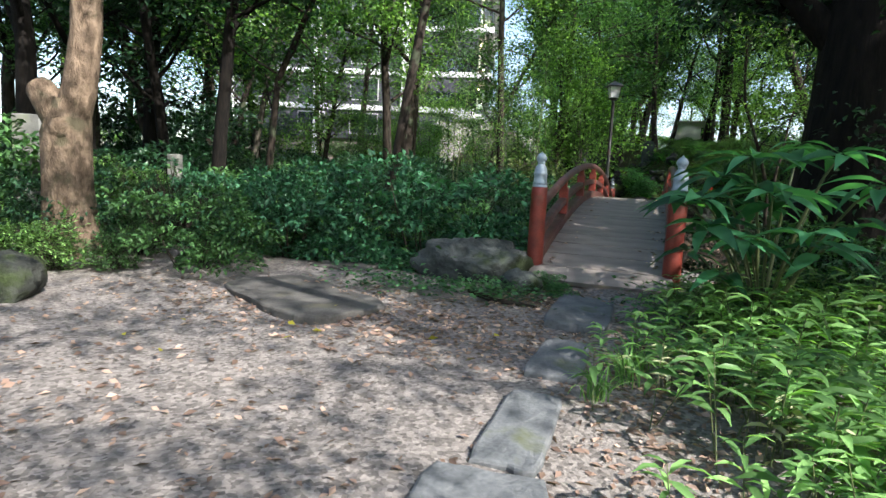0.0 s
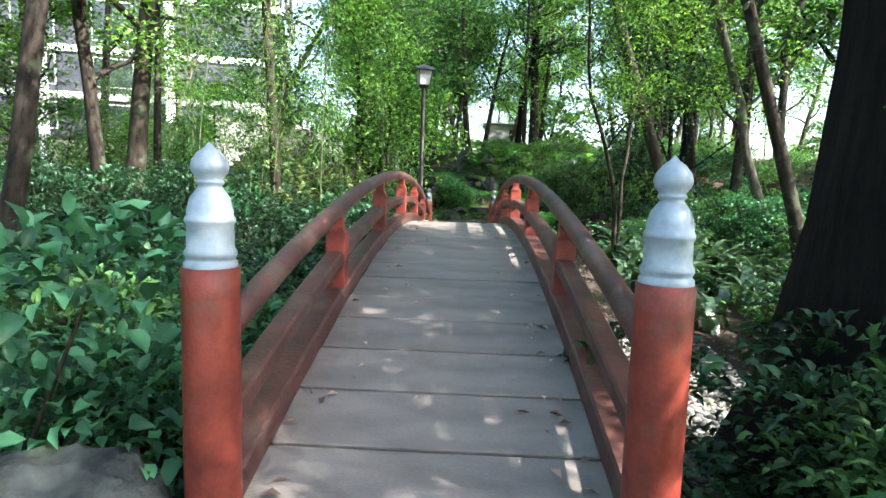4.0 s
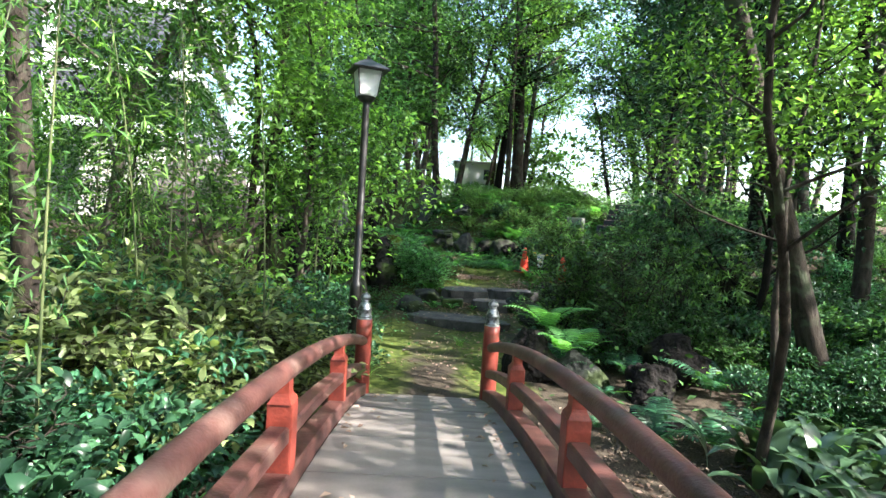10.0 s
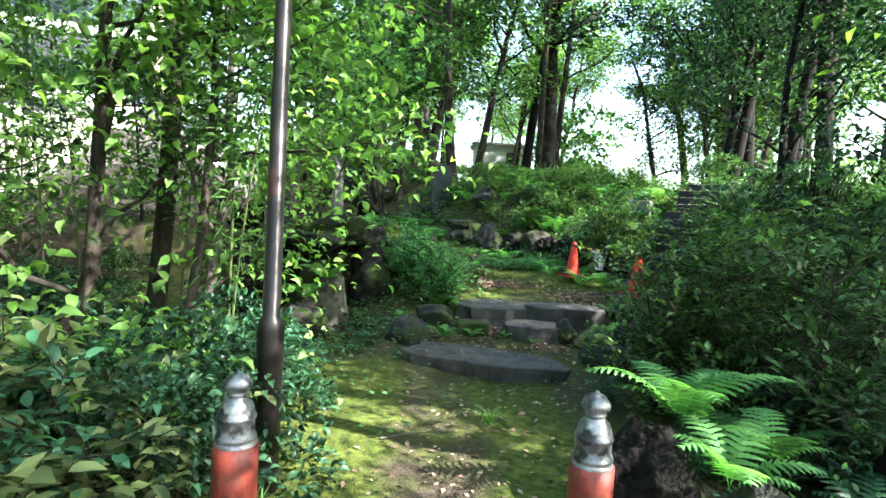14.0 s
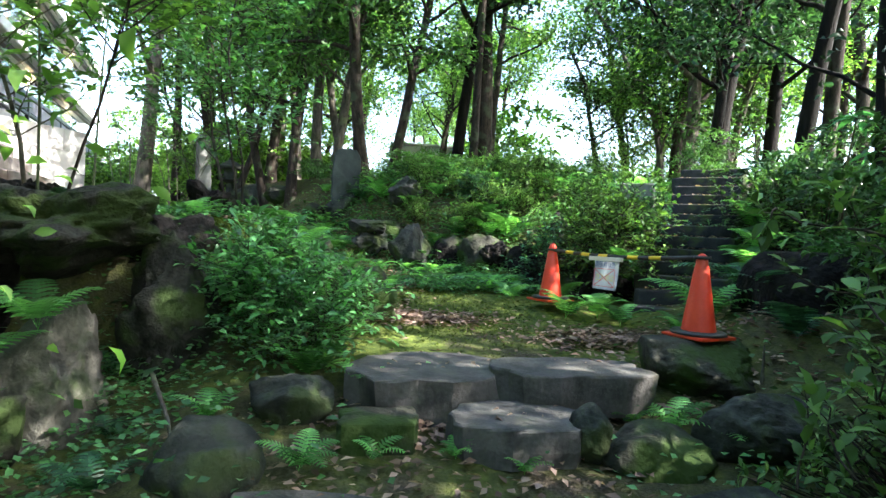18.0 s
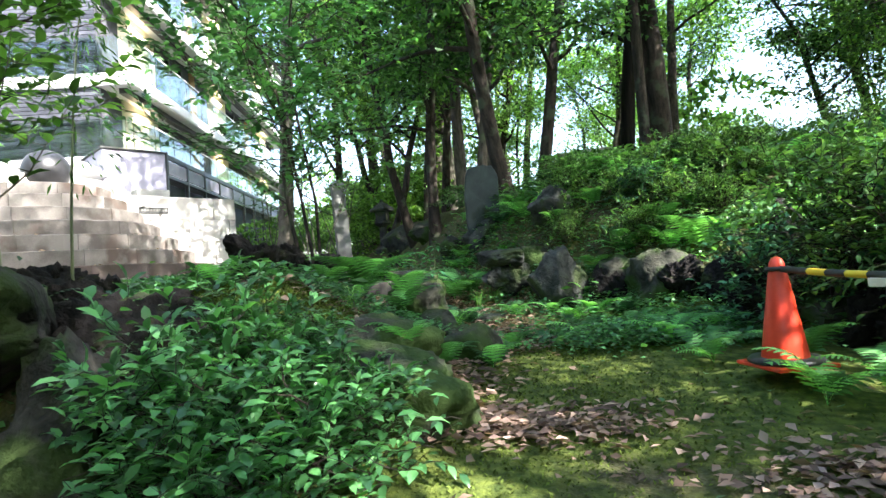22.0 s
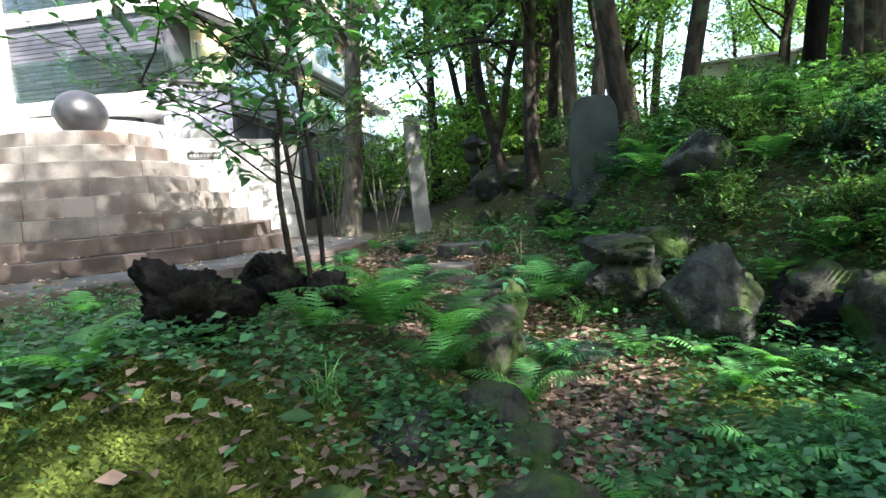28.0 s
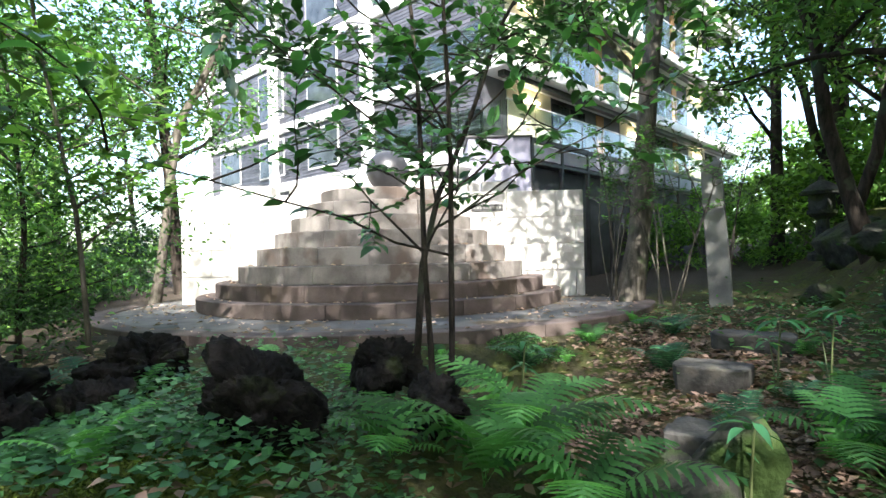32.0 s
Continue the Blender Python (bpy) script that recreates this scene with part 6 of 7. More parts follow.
# the old forked tree beside the gravel, one limb sawn off, with a grey stone tablet and post behind it
def build_forked_tree(x, y):
    t = thing("forked_tree", x, y, 0, "old forked tree with rough brown bark and a sawn-off limb", "tree")
    t.matrix_basis = pose(x, y, ground_z(x, y) - 0.05, 0, 0, 20)
    part("trunk", tubes("trunk", [(((0.02, 0, 0), (0.0, 0.0, 0.35), (-0.03, 0.01, 0.9), (-0.02, 0.0, 1.45), (0.06, 0.0, 1.85)), (0.37, 0.30, 0.265, 0.265, 0.20))], 14), MAT["bark_warm"], t)
    part("limb", tubes("limb", [(((0.02, 0, 1.55), (0.16, 0.0, 2.0), (0.24, 0.02, 2.6), (0.26, 0.06, 3.6), (0.40, 0.1, 4.8)), (0.20, 0.18, 0.165, 0.16, 0.12))], 12), MAT["bark_warm"], t)
    part("limb", tubes("limb", [(((0.0, 0, 1.5), (-0.12, -0.03, 1.72), (-0.28, -0.05, 1.98), (-0.31, -0.06, 2.03), (-0.32, -0.06, 2.035)), (0.20, 0.185, 0.15, 0.11, 0.01))], 12), MAT["bark_warm"], t, "sawn-off stub")
    part("burl", tubes("burl", [(((0.02, -0.12, 1.42), (0.06, -0.24, 1.55), (0.05, -0.27, 1.63)), (0.12, 0.10, 0.03))], 9), MAT["bark_warm"], t)
    wood, crown = grow_tree(68, 5.5, 0.13, 0.12, 2.8, 5200, 0.12, lean=(0.1, 0.05), limbs=13, bend=0.08)
    for w, kind in [(w, "") for w in wood[:-1]] + [(wood[-1], "stuff")]:
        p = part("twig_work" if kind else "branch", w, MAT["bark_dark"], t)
        p.matrix_basis = pose(0.36, 0.09, 4.5)
        if kind:
            tagged(p, kind="stuff")
    part("crown", crown, MAT["leaf_dark"], t).matrix_basis = pose(0.36, 0.09, 4.5)


build_forked_tree(-6.0, -1.6)
stele = part("stone_tablet", slab_mesh(301, 0.40, 0.16, 1.75, 0.02, 0.05), MAT["granite"])
stele.matrix_basis = pose(-8.0, -0.75, ground_z(-8.0, -0.75) + 1.72, 0, 0, 25)
tagged(stele, "tall plain grey stone tablet behind the forked tree", "stone")
post = part("stone_post", box(-0.1, 0.1, -0.1, 0.1, -0.1, 1.55, 0.02), MAT["granite"])
post.matrix_basis = pose(-8.0, 1.85, ground_z(-8.0, 1.85), 0, 0, 15)
tagged(post, "slim pale stone post standing among the bushes", "post")
# the slender forked tree beside the bridge
slim = grow_tree(62, 5.2, 0.050, 0.42, 2.2, 6500, 0.075, lean=(0.02, 0.02), limbs=8, bend=0.09, forks=2, cluster=0.3)
tree_thing("slender_tree", 3.05, 9.3, *slim, "slender twin-stemmed tree with small light leaves", "bark", "leaf_light", rz=20)


# --- bamboo ---
def bamboo_mesh(seed, height):
    rg = np.random.default_rng(seed)
    lean = rg.normal(0, 0.05, 2)
    pts = [(lean[0] * height * u ** 2 * 2, lean[1] * height * u ** 2 * 2, height * u) for u in np.linspace(0, 1, 9)]
    culm = tubes("culm", [(pts, list(np.linspace(0.016, 0.004, 9)))], 6)
    n = 420
    u = rg.uniform(0.3, 1.0, n) ** 0.8
    base = np.stack([np.interp(u, np.linspace(0, 1, 9), [p[i] for p in pts]) for i in range(3)], 1)
    off = rg.normal(0, 0.22, (n, 3)) * [1, 1, 0.6]
    head = off + rg.normal(0, 0.1, (n, 3)) + [0, 0, -0.12]
    ln = rg.uniform(0.08, 0.17, n)
    return culm, leaf_cloud("foliage", rg, base + off, head, ln, ln * 0.17, 0.1)


BAMBOO = [bamboo_mesh(70 + k, h) for k, h in enumerate((5.6, 4.8, 4.0, 5.2))]
for k, (x, y) in enumerate(spray(18, -4.6, -1.35, 7.0, 13.6, lambda x, y: off_path(x, y, 0.45), 31, 0.22) + spray(10, -5.5, -2, 14, 19, lambda x, y: off_path(x, y, 1.6), 32, 0.3)):
    v, kind = k % 4, "leaf_mid" if k % 3 else "leaf_light"

    def make():
        b = thing("bamboo", x, y, 0, "thin green bamboo cane with narrow leaves", "bamboo", "bamboo grove")
        part("culm", BAMBOO[v][0].copy(), MAT["culm"], b)
        part("foliage", BAMBOO[v][1].copy(), MAT[kind], b)
        return b

    place(("bamboo", v, kind), make, x, y, ground_z(x, y) - 0.05, rng.uniform(0, 360), rng.uniform(0.75, 1.1))

# --- shrubs ---
BUSHES = [bush_mesh(21, 0.8, 0.8, 0.75, 1900, 0.085, bend=True, twist=0.4), bush_mesh(22, 1.1, 0.9, 0.95, 2600, 0.095, bend=True, twist=0.4), bush_mesh(23, 0.6, 0.6, 1.1, 1600, 0.075, 0.42), bush_mesh(24, 1.0, 1.0, 0.6, 2200, 0.07, 0.6),
          bush_mesh(25, 1.0, 1.0, 1.3, 1500, 0.17, 0.24, bend=True), bush_mesh(26, 0.9, 0.9, 0.8, 2600, 0.10, 0.42, lumps=14, bend=True, twist=0.3),
          rosette_mesh(27, 0.9, 0.9, 1.15, 260, 8, 0.10), rosette_mesh(28, 1.1, 1.0, 1.3, 300, 8, 0.11),
          sprig_mesh(29, 0.85, 0.85, 0.072, 15, 11, 4), sprig_mesh(30, 1.25, 1.0, 0.10, 14, 7, 4), sprig_mesh(32, 1.9, 0.95, 0.085, 16, 9, 4), sprig_mesh(33, 1.25, 1.15, 0.16, 14, 5, 4)]
BUSH_KINDS = (("shrub_mid", "green shrub with small leaves"), ("shrub_blue", "bluish green shrub, shade put into its leaf colour"), ("shrub_dark", "glossy evergreen shrub with leaves coloured dark as in shade"), ("shrub_light", "light green shrub, sunlight put into its leaf colour"), ("leaf_sprig", "evergreen shrub with glossy pointed leaves"), ("leaf_olive", "broad-leaved shrub with pale olive leaves"))


def bush(x, y, v, kind, rz, size, z=None, group="undergrowth shrubs"):
    mt, label = BUSH_KINDS[kind]

    def make():
        b = thing("shrub", x, y, 0, label, "shrub", group)
        for st in BUSHES[v][0] if isinstance(BUSHES[v][0], list) else [BUSHES[v][0]]:
            part("stem", st.copy(), MAT["bark"], b)
        part("foliage", BUSHES[v][1].copy(), MAT[mt], b)
        return b

    return place(("bush", v, kind), make, x, y, ground_z(x, y) - 0.05 if z is None else z, rz, size)


for x, y, v, kind, size, z in (((-0.35, 17.35, 11, 4, 0.58, 0.85), (-0.02, 17.1, 11, 4, 0.52, 0.78), (-0.55, 17.85, 11, 4, 0.5, 1.1), (-0.25, 16.85, 11, 4, 0.46, 0.72), (-0.35, 18.2, 8, 4, 0.5, 1.15), (0.05, 17.6, 11, 4, 0.46, 0.86), (-1.75, 9.6, 11, 5, 0.85, None), (-2.3, 10.3, 11, 5, 0.95, None), (-2.9, 9.4, 11, 5, 1.0, None), (-1.9, 11.0, 11, 5, 0.8, None), (-2.7, 11.3, 11, 5, 0.95, None), (-3.4, 10.5, 11, 5, 1.0, None), (-1.55, 10.3, 11, 5, 0.6, None), (-2.2, 9.0, 11, 5, 0.8, None), (3.6, 19.4, 9, 3, 0.8, 1.35), (3.3, 19.9, 9, 3, 0.8, 1.5), (3.9, 19.75, 8, 1, 0.8, 1.75), (3.75, 20.3, 9, 1, 0.7, None), (3.1, 20.5, 9, 1, 0.75, None), (3.9, 20.9, 8, 0, 0.8, None), (5.5, 19.0, 9, 0, 0.8, None), (5.9, 19.9, 9, 0, 0.8, None), (3.5, 14.3, 6, 3, 1.05, None), (4.5, 15.2, 6, 3, 1.25, None), (4.2, 13.5, 6, 0, 1.0, None), (2.95, 14.75, 6, 3, 0.75, None), (4.6, 16.1, 6, 0, 0.9, None), (5.4, 16.6, 6, 0, 1.2, None), (5.2, 14.2, 7, 3, 1.2, None), (-1.9, 11.6, 8, 0, 0.9, None), (-2.0, 10.6, 9, 1, 0.9, None)) + ((-1.75, 12.6, 5, 1, 0.7, None), (3.6, 21.6, 1, 0, 0.7, None), (5.6, 18.6, 4, 2, 0.8, None), (6.6, 20.0, 4, 0, 0.8, None), (-6.6, -1.4, 1, 2, 0.8, None), (-4.2, -1.5, 1, 0, 0.7, None), (-5.3, -1.1, 8, 0, 0.7, None), (-5.35, -2.2, 8, 3, 0.6, None), (-5.9, -2.6, 8, 3, 0.6, None), (-4.9, -1.9, 8, 0, 0.5, None), (-3.1, 22.7, 3, 0, 0.4, None), (1.6, 0.9, 1, 2, 0.8, None), (2.2, 0.1, 1, 0, 0.75, None), (1.9, -0.5, 0, 2, 0.7, None), (-0.42, -0.62, 5, 4, 0.2, None), (-0.3, -0.75, 5, 4, 0.16, None), (2.35, 13.8, 10, 3, 1.0, None), (3.0, 13.1, 10, 0, 1.1, None), (3.05, 14.2, 10, 3, 1.0, None)) + ((3.1, 12.4, 8, 2, 0.9, None),)):
    bush(x, y, v, kind, rng.uniform(0, 360), size, z)
places = spray(95, -9, -1.05, -0.6, 13.5, lambda x, y: off_path(x, y, 0.28) and not (x > -2.1 and y < 1.0) and not (x > -3.4 and 8.9 < y < 11.6), 15, 0.62)
# darker leaf kinds from y = 3.6 on paint these shrubs as shaded
for x, y in places:
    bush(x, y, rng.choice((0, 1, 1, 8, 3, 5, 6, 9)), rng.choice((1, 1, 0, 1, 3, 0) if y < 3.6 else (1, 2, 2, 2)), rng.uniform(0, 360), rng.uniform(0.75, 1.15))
places = spray(60, 1.3, 9, 2.5, 17, lambda x, y: off_path(x, y, 0.9) and not (1 < x < 3.3 and 2.5 < y < 9.4) and not (3.2 < x < 6.2 and 5.5 < y < 10.2) and not (x < 4.0 and y > 14.6) and not (x < 2.9 and y > 8.4) and not (x < 4.0 and 9.0 < y < 12.4), 16, 0.8)
slope = lambda x, y: -3.8 < x < 0.4 and 20.8 < y < 26.5
for x, y in places:
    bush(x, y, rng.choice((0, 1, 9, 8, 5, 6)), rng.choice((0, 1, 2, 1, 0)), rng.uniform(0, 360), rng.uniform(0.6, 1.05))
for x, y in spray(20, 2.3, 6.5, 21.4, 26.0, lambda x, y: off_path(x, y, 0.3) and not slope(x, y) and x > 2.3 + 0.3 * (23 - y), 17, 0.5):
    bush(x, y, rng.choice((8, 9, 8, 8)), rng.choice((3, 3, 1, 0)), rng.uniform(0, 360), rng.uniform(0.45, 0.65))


for x, y in spray(18, 1.3, 3.6, 21.2, 24.4, lambda x, y: (x > 1.5 or y > 23) and y > 22.5, 47, 0.5):
    bush(x, y, 8, rng.choice((3, 3, 1, 0)), rng.uniform(0, 360), rng.uniform(0.5, 0.75))


def thicket(name, places, kind, sizes, seed):
    """Far shrubs joined into one object."""
    rg = random.Random(seed)
    V, F, o = [], [], 0
    for x, y in places:
        f = BUSHES[rg.randrange(4)][1]
        v = np.empty(len(f.vertices) * 3, dtype=np.float32)
        f.vertices.foreach_get("co", v)
        q = np.empty(len(f.loops), dtype=np.int32)
        f.loops.foreach_get("vertex_index", q)
        a, s = rg.uniform(0, 6.28), rg.uniform(*sizes)
        v = v.reshape(-1, 3) * s
        v = np.stack([v[:, 0] * math.cos(a) - v[:, 1] * math.sin(a) + x, v[:, 0] * math.sin(a) + v[:, 1] * math.cos(a) + y, v[:, 2] + ground_z(x, y) - 0.1], 1)
        V.append(v)
        F.append(q.reshape(-1, 3) + o)
        o += len(v)
    tagged(part(name, mesh_np(name, np.concatenate(V), np.concatenate(F)), MAT[kind]), "dense far undergrowth of the wood", "undergrowth", kind="stuff")


thicket("far_thicket", spray(40, -1.5, 14, 25, 34, lambda x, y: off_path(x, y, 0.5) and not slope(x, y), 23, 0.9), "shrub_mid", (0.45, 0.8), 1)
thicket("far_thicket", spray(26, -14, -1.5, 33, 46, lambda x, y: off_path(x, y, 1.0), 24, 1.5), "leaf_light", (1.5, 2.6), 7)
thicket("far_thicket", spray(40, -14, -4, 8, 19, lambda x, y: off_path(x, y, 0.4), 18, 0.9), "shrub_mid", (0.6, 1.0), 2)
thicket("far_thicket", spray(40, -24, 22, -6, 30, lambda x, y: off_path(x, y, 1.0) and abs(x) > 8, 20, 1.5), "shrub_mid", (1.1, 1.9), 3)
thicket("far_thicket", spray(60, 6.6, 20, 13, 27, lambda x, y: off_path(x, y, 0.6), 38, 0.8), "shrub_mid", (0.5, 0.95), 6)
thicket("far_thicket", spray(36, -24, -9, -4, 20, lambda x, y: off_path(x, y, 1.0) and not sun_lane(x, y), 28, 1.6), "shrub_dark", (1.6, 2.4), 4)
thicket("far_thicket", spray(60, -48, 44, -28, 64, lambda x, y: max(abs(x), abs(y - 12)) > 20 and not built_on(x, y, 3) and not (3.0 < x - 0.42 * (y - 22) < 7.5 and y > 22), 29, 2.5), "leaf_light", (2.2, 3.6), 5)

# --- ferns ---
FERNS = [fern_mesh(80 + k, n, l, p) for k, (n, l, p) in enumerate(((7, 0.55, 15), (6, 0.42, 13), (8, 0.68, 18), (5, 0.34, 12)))]


def fern(x, y, v, size=1.0, z=None, light=True):
    def make():
        f = thing("fern", x, y, 0, "green fern with arching feathery fronds", "fern", "ferns of the bank")
        for fr in FERNS[v]:
            part("frond", fr.copy(), MAT["leaf_fern" if light else "leaf_blue"], f)
        return f

    return place(("fern", v, light), make, x, y, (ground_z(x, y) if z is None else z) + 0.01, rng.uniform(0, 360), size, (rng.uniform(-8, 8), rng.uniform(-8, 8)))


for x, y, v, s, z in (((-0.75, 20.45, 2, 1.2, 1.62), (-0.95, 20.85, 2, 1.15, 1.66), (-0.45, 20.75, 2, 1.1, 1.5), (-1.05, 20.15, 0, 0.9, 1.7), (-0.35, 20.45, 0, 0.9, 1.4), (-1.25, 21.3, 2, 0.9, None), (0.0, 21.5, 1, 0.9, None), (0.62, 21.75, 1, 0.9, None), (-0.3, 22.65, 2, 1.15, None), (-0.1, 22.85, 2, 1.0, None), (0.16, 16.7, 0, 0.75, 0.72), (0.42, 16.45, 1, 0.7, 0.68), (-0.5, 16.2, 1, 0.7, None), (0.5, 15.75, 3, 0.8, None), (0.95, 15.75, 3, 0.7, None), (1.3, 15.6, 3, 0.7, None), (2.45, 16.1, 1, 0.8, None), (2.6, 15.8, 1, 0.9, None), (2.2, 16.2, 3, 0.8, None), (2.95, 18.55, 2, 0.85, None)) + ((2.55, 18.45, 0, 0.95, None), (2.2, 19.3, 0, 0.8, None), (2.75, 19.25, 2, 0.8, None), (4.75, 18.45, 0, 1.1, 1.5), (5.0, 18.8, 2, 0.9, 1.75), (5.3, 19.25, 0, 1.1, 2.0), (5.55, 19.7, 2, 0.9, 2.2), (4.55, 18.1, 1, 1.1, 1.25), (3.45, 19.2, 0, 0.9, 1.5), (3.9, 19.6, 0, 0.9, 1.9), (4.2, 20.3, 0, 0.9, 2.2), (3.05, 18.2, 0, 0.8, None), (3.2, 17.35, 0, 0.7, None), (2.8, 17.0, 3, 0.7, None), (1.62, 11.85, 2, 1.15, 0.82), (1.75, 11.5, 0, 1.1, 0.6), (2.2, 11.9, 0, 1.2, 0.55), (2.4, 13.2, 2, 1.2, None), (2.9, 13.0, 2, 1.1, None), (2.1, 12.6, 0, 1.0, None), (-1.6, 16.5, 0, 1.0, 1.0), (-1.85, 16.3, 2, 0.8, 0.75), (-1.5, 14.2, 0, 0.9, None), (-0.25, 18.3, 0, 0.8, 1.3), (0.35, 19.0, 0, 0.8, None), (0.65, 19.35, 1, 0.9, None), (0.2, 18.65, 1, 0.9, 1.3), (0.75, 19.9, 1, 0.8, None), (-1.4, 19.0, 0, 0.8, None), (-2.4, 20.6, 0, 0.9, None))):
    fern(x, y, v, s, z)
for x, y in spray(150, -0.6, 6.0, 19.7, 25.0, lambda x, y: (y > 20.4 or x > 2.0) and not (x < 1.0 and y < 23.6) and not (x < 1.35 and y < 21.3) and not on_stairs(x, y), 41, 0.27):
    fern(x, y, rng.randrange(4), rng.uniform(0.55, 0.85) if y < 22 else rng.uniform(0.7, 1.2), None, rng.random() < 0.8)
for x, y in spray(16, -0.9, 1.1, 23.7, 26.6, lambda x, y: abs(x + 0.1) + abs(y - 24.75) > 0.5, 45, 0.33):
    fern(x, y, rng.randrange(4), rng.uniform(0.6, 1.0), None, rng.random() < 0.6)
for x, y in spray(40, 3.6, 8.0, 15.0, 23.0, lambda x, y: off_path(x, y, 0.15), 42, 0.4):
    fern(x, y, rng.randrange(4), rng.uniform(0.8, 1.3), None, rng.random() < 0.5)
for x, y in spray(45, -3.4, 0.2, 14.3, 25.0, lambda x, y: off_path(x, y, 0.1) and not (-1.9 < x < -0.2 and 18.3 < y < 22.6), 43, 0.4):
    fern(x, y, rng.randrange(4), rng.uniform(0.6, 1.0), None, rng.random() < 0.6)
for x, y in spray(20, 1.6, 4.5, 9.5, 14.8, lambda x, y: off_path(x, y, 0.2), 44, 0.45):
    fern(x, y, rng.randrange(4), rng.uniform(0.8, 1.2), None, False)

# --- strap leaves, bamboo grass, tall weeds ---
ASPI = [[blades_mesh(900 + k * 40 + b, 1, 0.72, 0.135, 2.1, 1.25, 0.22) for b in range(24)] for k in range(3)]
for k, (x, y) in enumerate(spray(34, 3.25, 6.6, 5.2, 9.6, lambda x, y: True, 51, 0.45)):
    v = k % 3

    def make():
        a = thing("aspidistra", x, y, 0, "clump of broad dark strap leaves", "plant", "strap-leaved clumps")
        for bl in ASPI[v]:
            part("leaf_blade", bl.copy(), MAT["leaf_strap"], a)
        return a

    place(("aspi", v), make, x, y, ground_z(x, y), rng.uniform(0, 360), rng.uniform(0.8, 1.2))
GRASS = [blades_mesh(95 + k, 46, 0.42, 0.012, 2.0, 1.3, 0.05) for k in range(2)]
for k, (x, y, s) in enumerate(((0.42, -2.75, 0.9), (0.3, -3.1, 0.7), (0.5, -2.5, 0.6), (0.1, 22.35, 0.9), (0.3, 22.5, 0.8), (-2.3, 20.0, 0.8), (-0.6, 19.6, 0.7), (-0.75, 10.95, 1.1), (-0.85, 11.3, 1.0), (0.55, 13.2, 0.6))):
    v = k % 2

    def make():
        a = thing("grass_tuft", x, y, 0, "tuft of fine arching grass", "grass", "grass tufts")
        part("blade", GRASS[v].copy(), MAT["leaf_sasa"], a)
        return a

    place(("grass", v), make, x, y, ground_z(x, y), rng.uniform(0, 360), s)
SASA = [sasa_mesh(100 + k, 12, h, l, 0.21, 10) for k, (h, l) in enumerate(((0.34, 0.155), (0.42, 0.17), (0.28, 0.14)))]
for k, (x, y) in enumerate(spray(150, 0.48, 4.2, -5.2, -0.2, lambda x, y: x > 0.70 + 0.22 * max(0, -y - 2.4) and not (x < 1.2 and y > -0.6), 61, 0.22)):
    v, kind = k % 3, ("leaf_pale" if k % 17 == 4 else "leaf_sasa")

    def make():
        a = thing("bamboo_grass", x, y, 0, "clump of bamboo grass with long pointed leaves", "plant", "bed of bamboo grass")
        part("stem", SASA[v][0].copy(), MAT["culm"], a)
        part("leaf_blade", SASA[v][1].copy(), MAT[kind], a)
        return a

    place(("sasa", v, kind), make, x, y, ground_z(x, y), rng.uniform(0, 360), rng.uniform(0.8, 1.25))


def palm_leaf_plant(x, y, shoots, seed):
    """Tall shrub whose shoots end in fans of long toothless leaves."""
    rg = np.random.default_rng(seed)
    p = thing("broad_leaf_shrub", x, y, ground_z(x, y), "tall shrub with fans of long pointed bluish leaves", "shrub")
    for sx, sy, h, n, ln in shoots:
        top = np.array([sx, sy, h])
        part("stem", tubes("stem", [([(0, 0, -0.05), (sx * 0.45, sy * 0.45, h * 0.6), (sx * 0.8, sy * 0.8, h * 0.9), tuple(top)], [0.004 + 0.010 * h, 0.003 + 0.007 * h, 0.003 + 0.005 * h, 0.004])], 6), MAT["culm"], p)
        a = rg.random() * 6.28 + np.arange(n) * 6.283 / n
        head = np.stack([np.cos(a), np.sin(a), rg.uniform(-0.25, 0.25, n)], 1)
        L = ln * rg.uniform(0.75, 1.15, n)
        part("leaf_fan", long_leaves("leaf_fan", rg, np.tile(top, (n, 1)) + rg.normal(0, 0.02, (n, 3)), head, L, L * 0.27), MAT["leaf_fan"], p)


palm_leaf_plant(1.35, -1.25, ((-0.55, -0.42, 1.06, 9, 0.42), (-0.40, -0.05, 1.22, 9, 0.42), (-0.22, -0.30, 1.36, 9, 0.44), (-0.10, -0.55, 1.10, 9, 0.42), (-0.62, -0.15, 1.0, 9, 0.42), (-0.5, -0.6, 0.85, 9, 0.40), (-0.15, -0.05, 1.15, 9, 0.42), (-0.30, -0.70, 0.80, 8, 0.36), (0.35, -0.2, 1.40, 9, 0.38), (-0.40, 0.20, 0.86, 8, 0.36), (0.50, -0.6, 1.2, 9, 0.36), (0.10, -0.75, 0.85, 8, 0.34), (0.2, 0.3, 1.5, 8, 0.34), (-0.55, 0.1, 0.6, 8, 0.3), (-0.15, -0.2, 0.7, 8, 0.34), (0.3, -0.4, 0.75, 8, 0.34), (0.0, 0.1, 1.0, 8, 0.36), (-0.35, -0.5, 0.5, 8, 0.3), (0.55, 0.0, 0.9, 8, 0.34), (0.4, 0.4, 1.1, 8, 0.36)), 7)
palm_leaf_plant(5.3, 18.0, ((-0.3, -0.5, 1.25, 9, 0.26), (0.2, -0.2, 1.0, 8, 0.24)), 8)
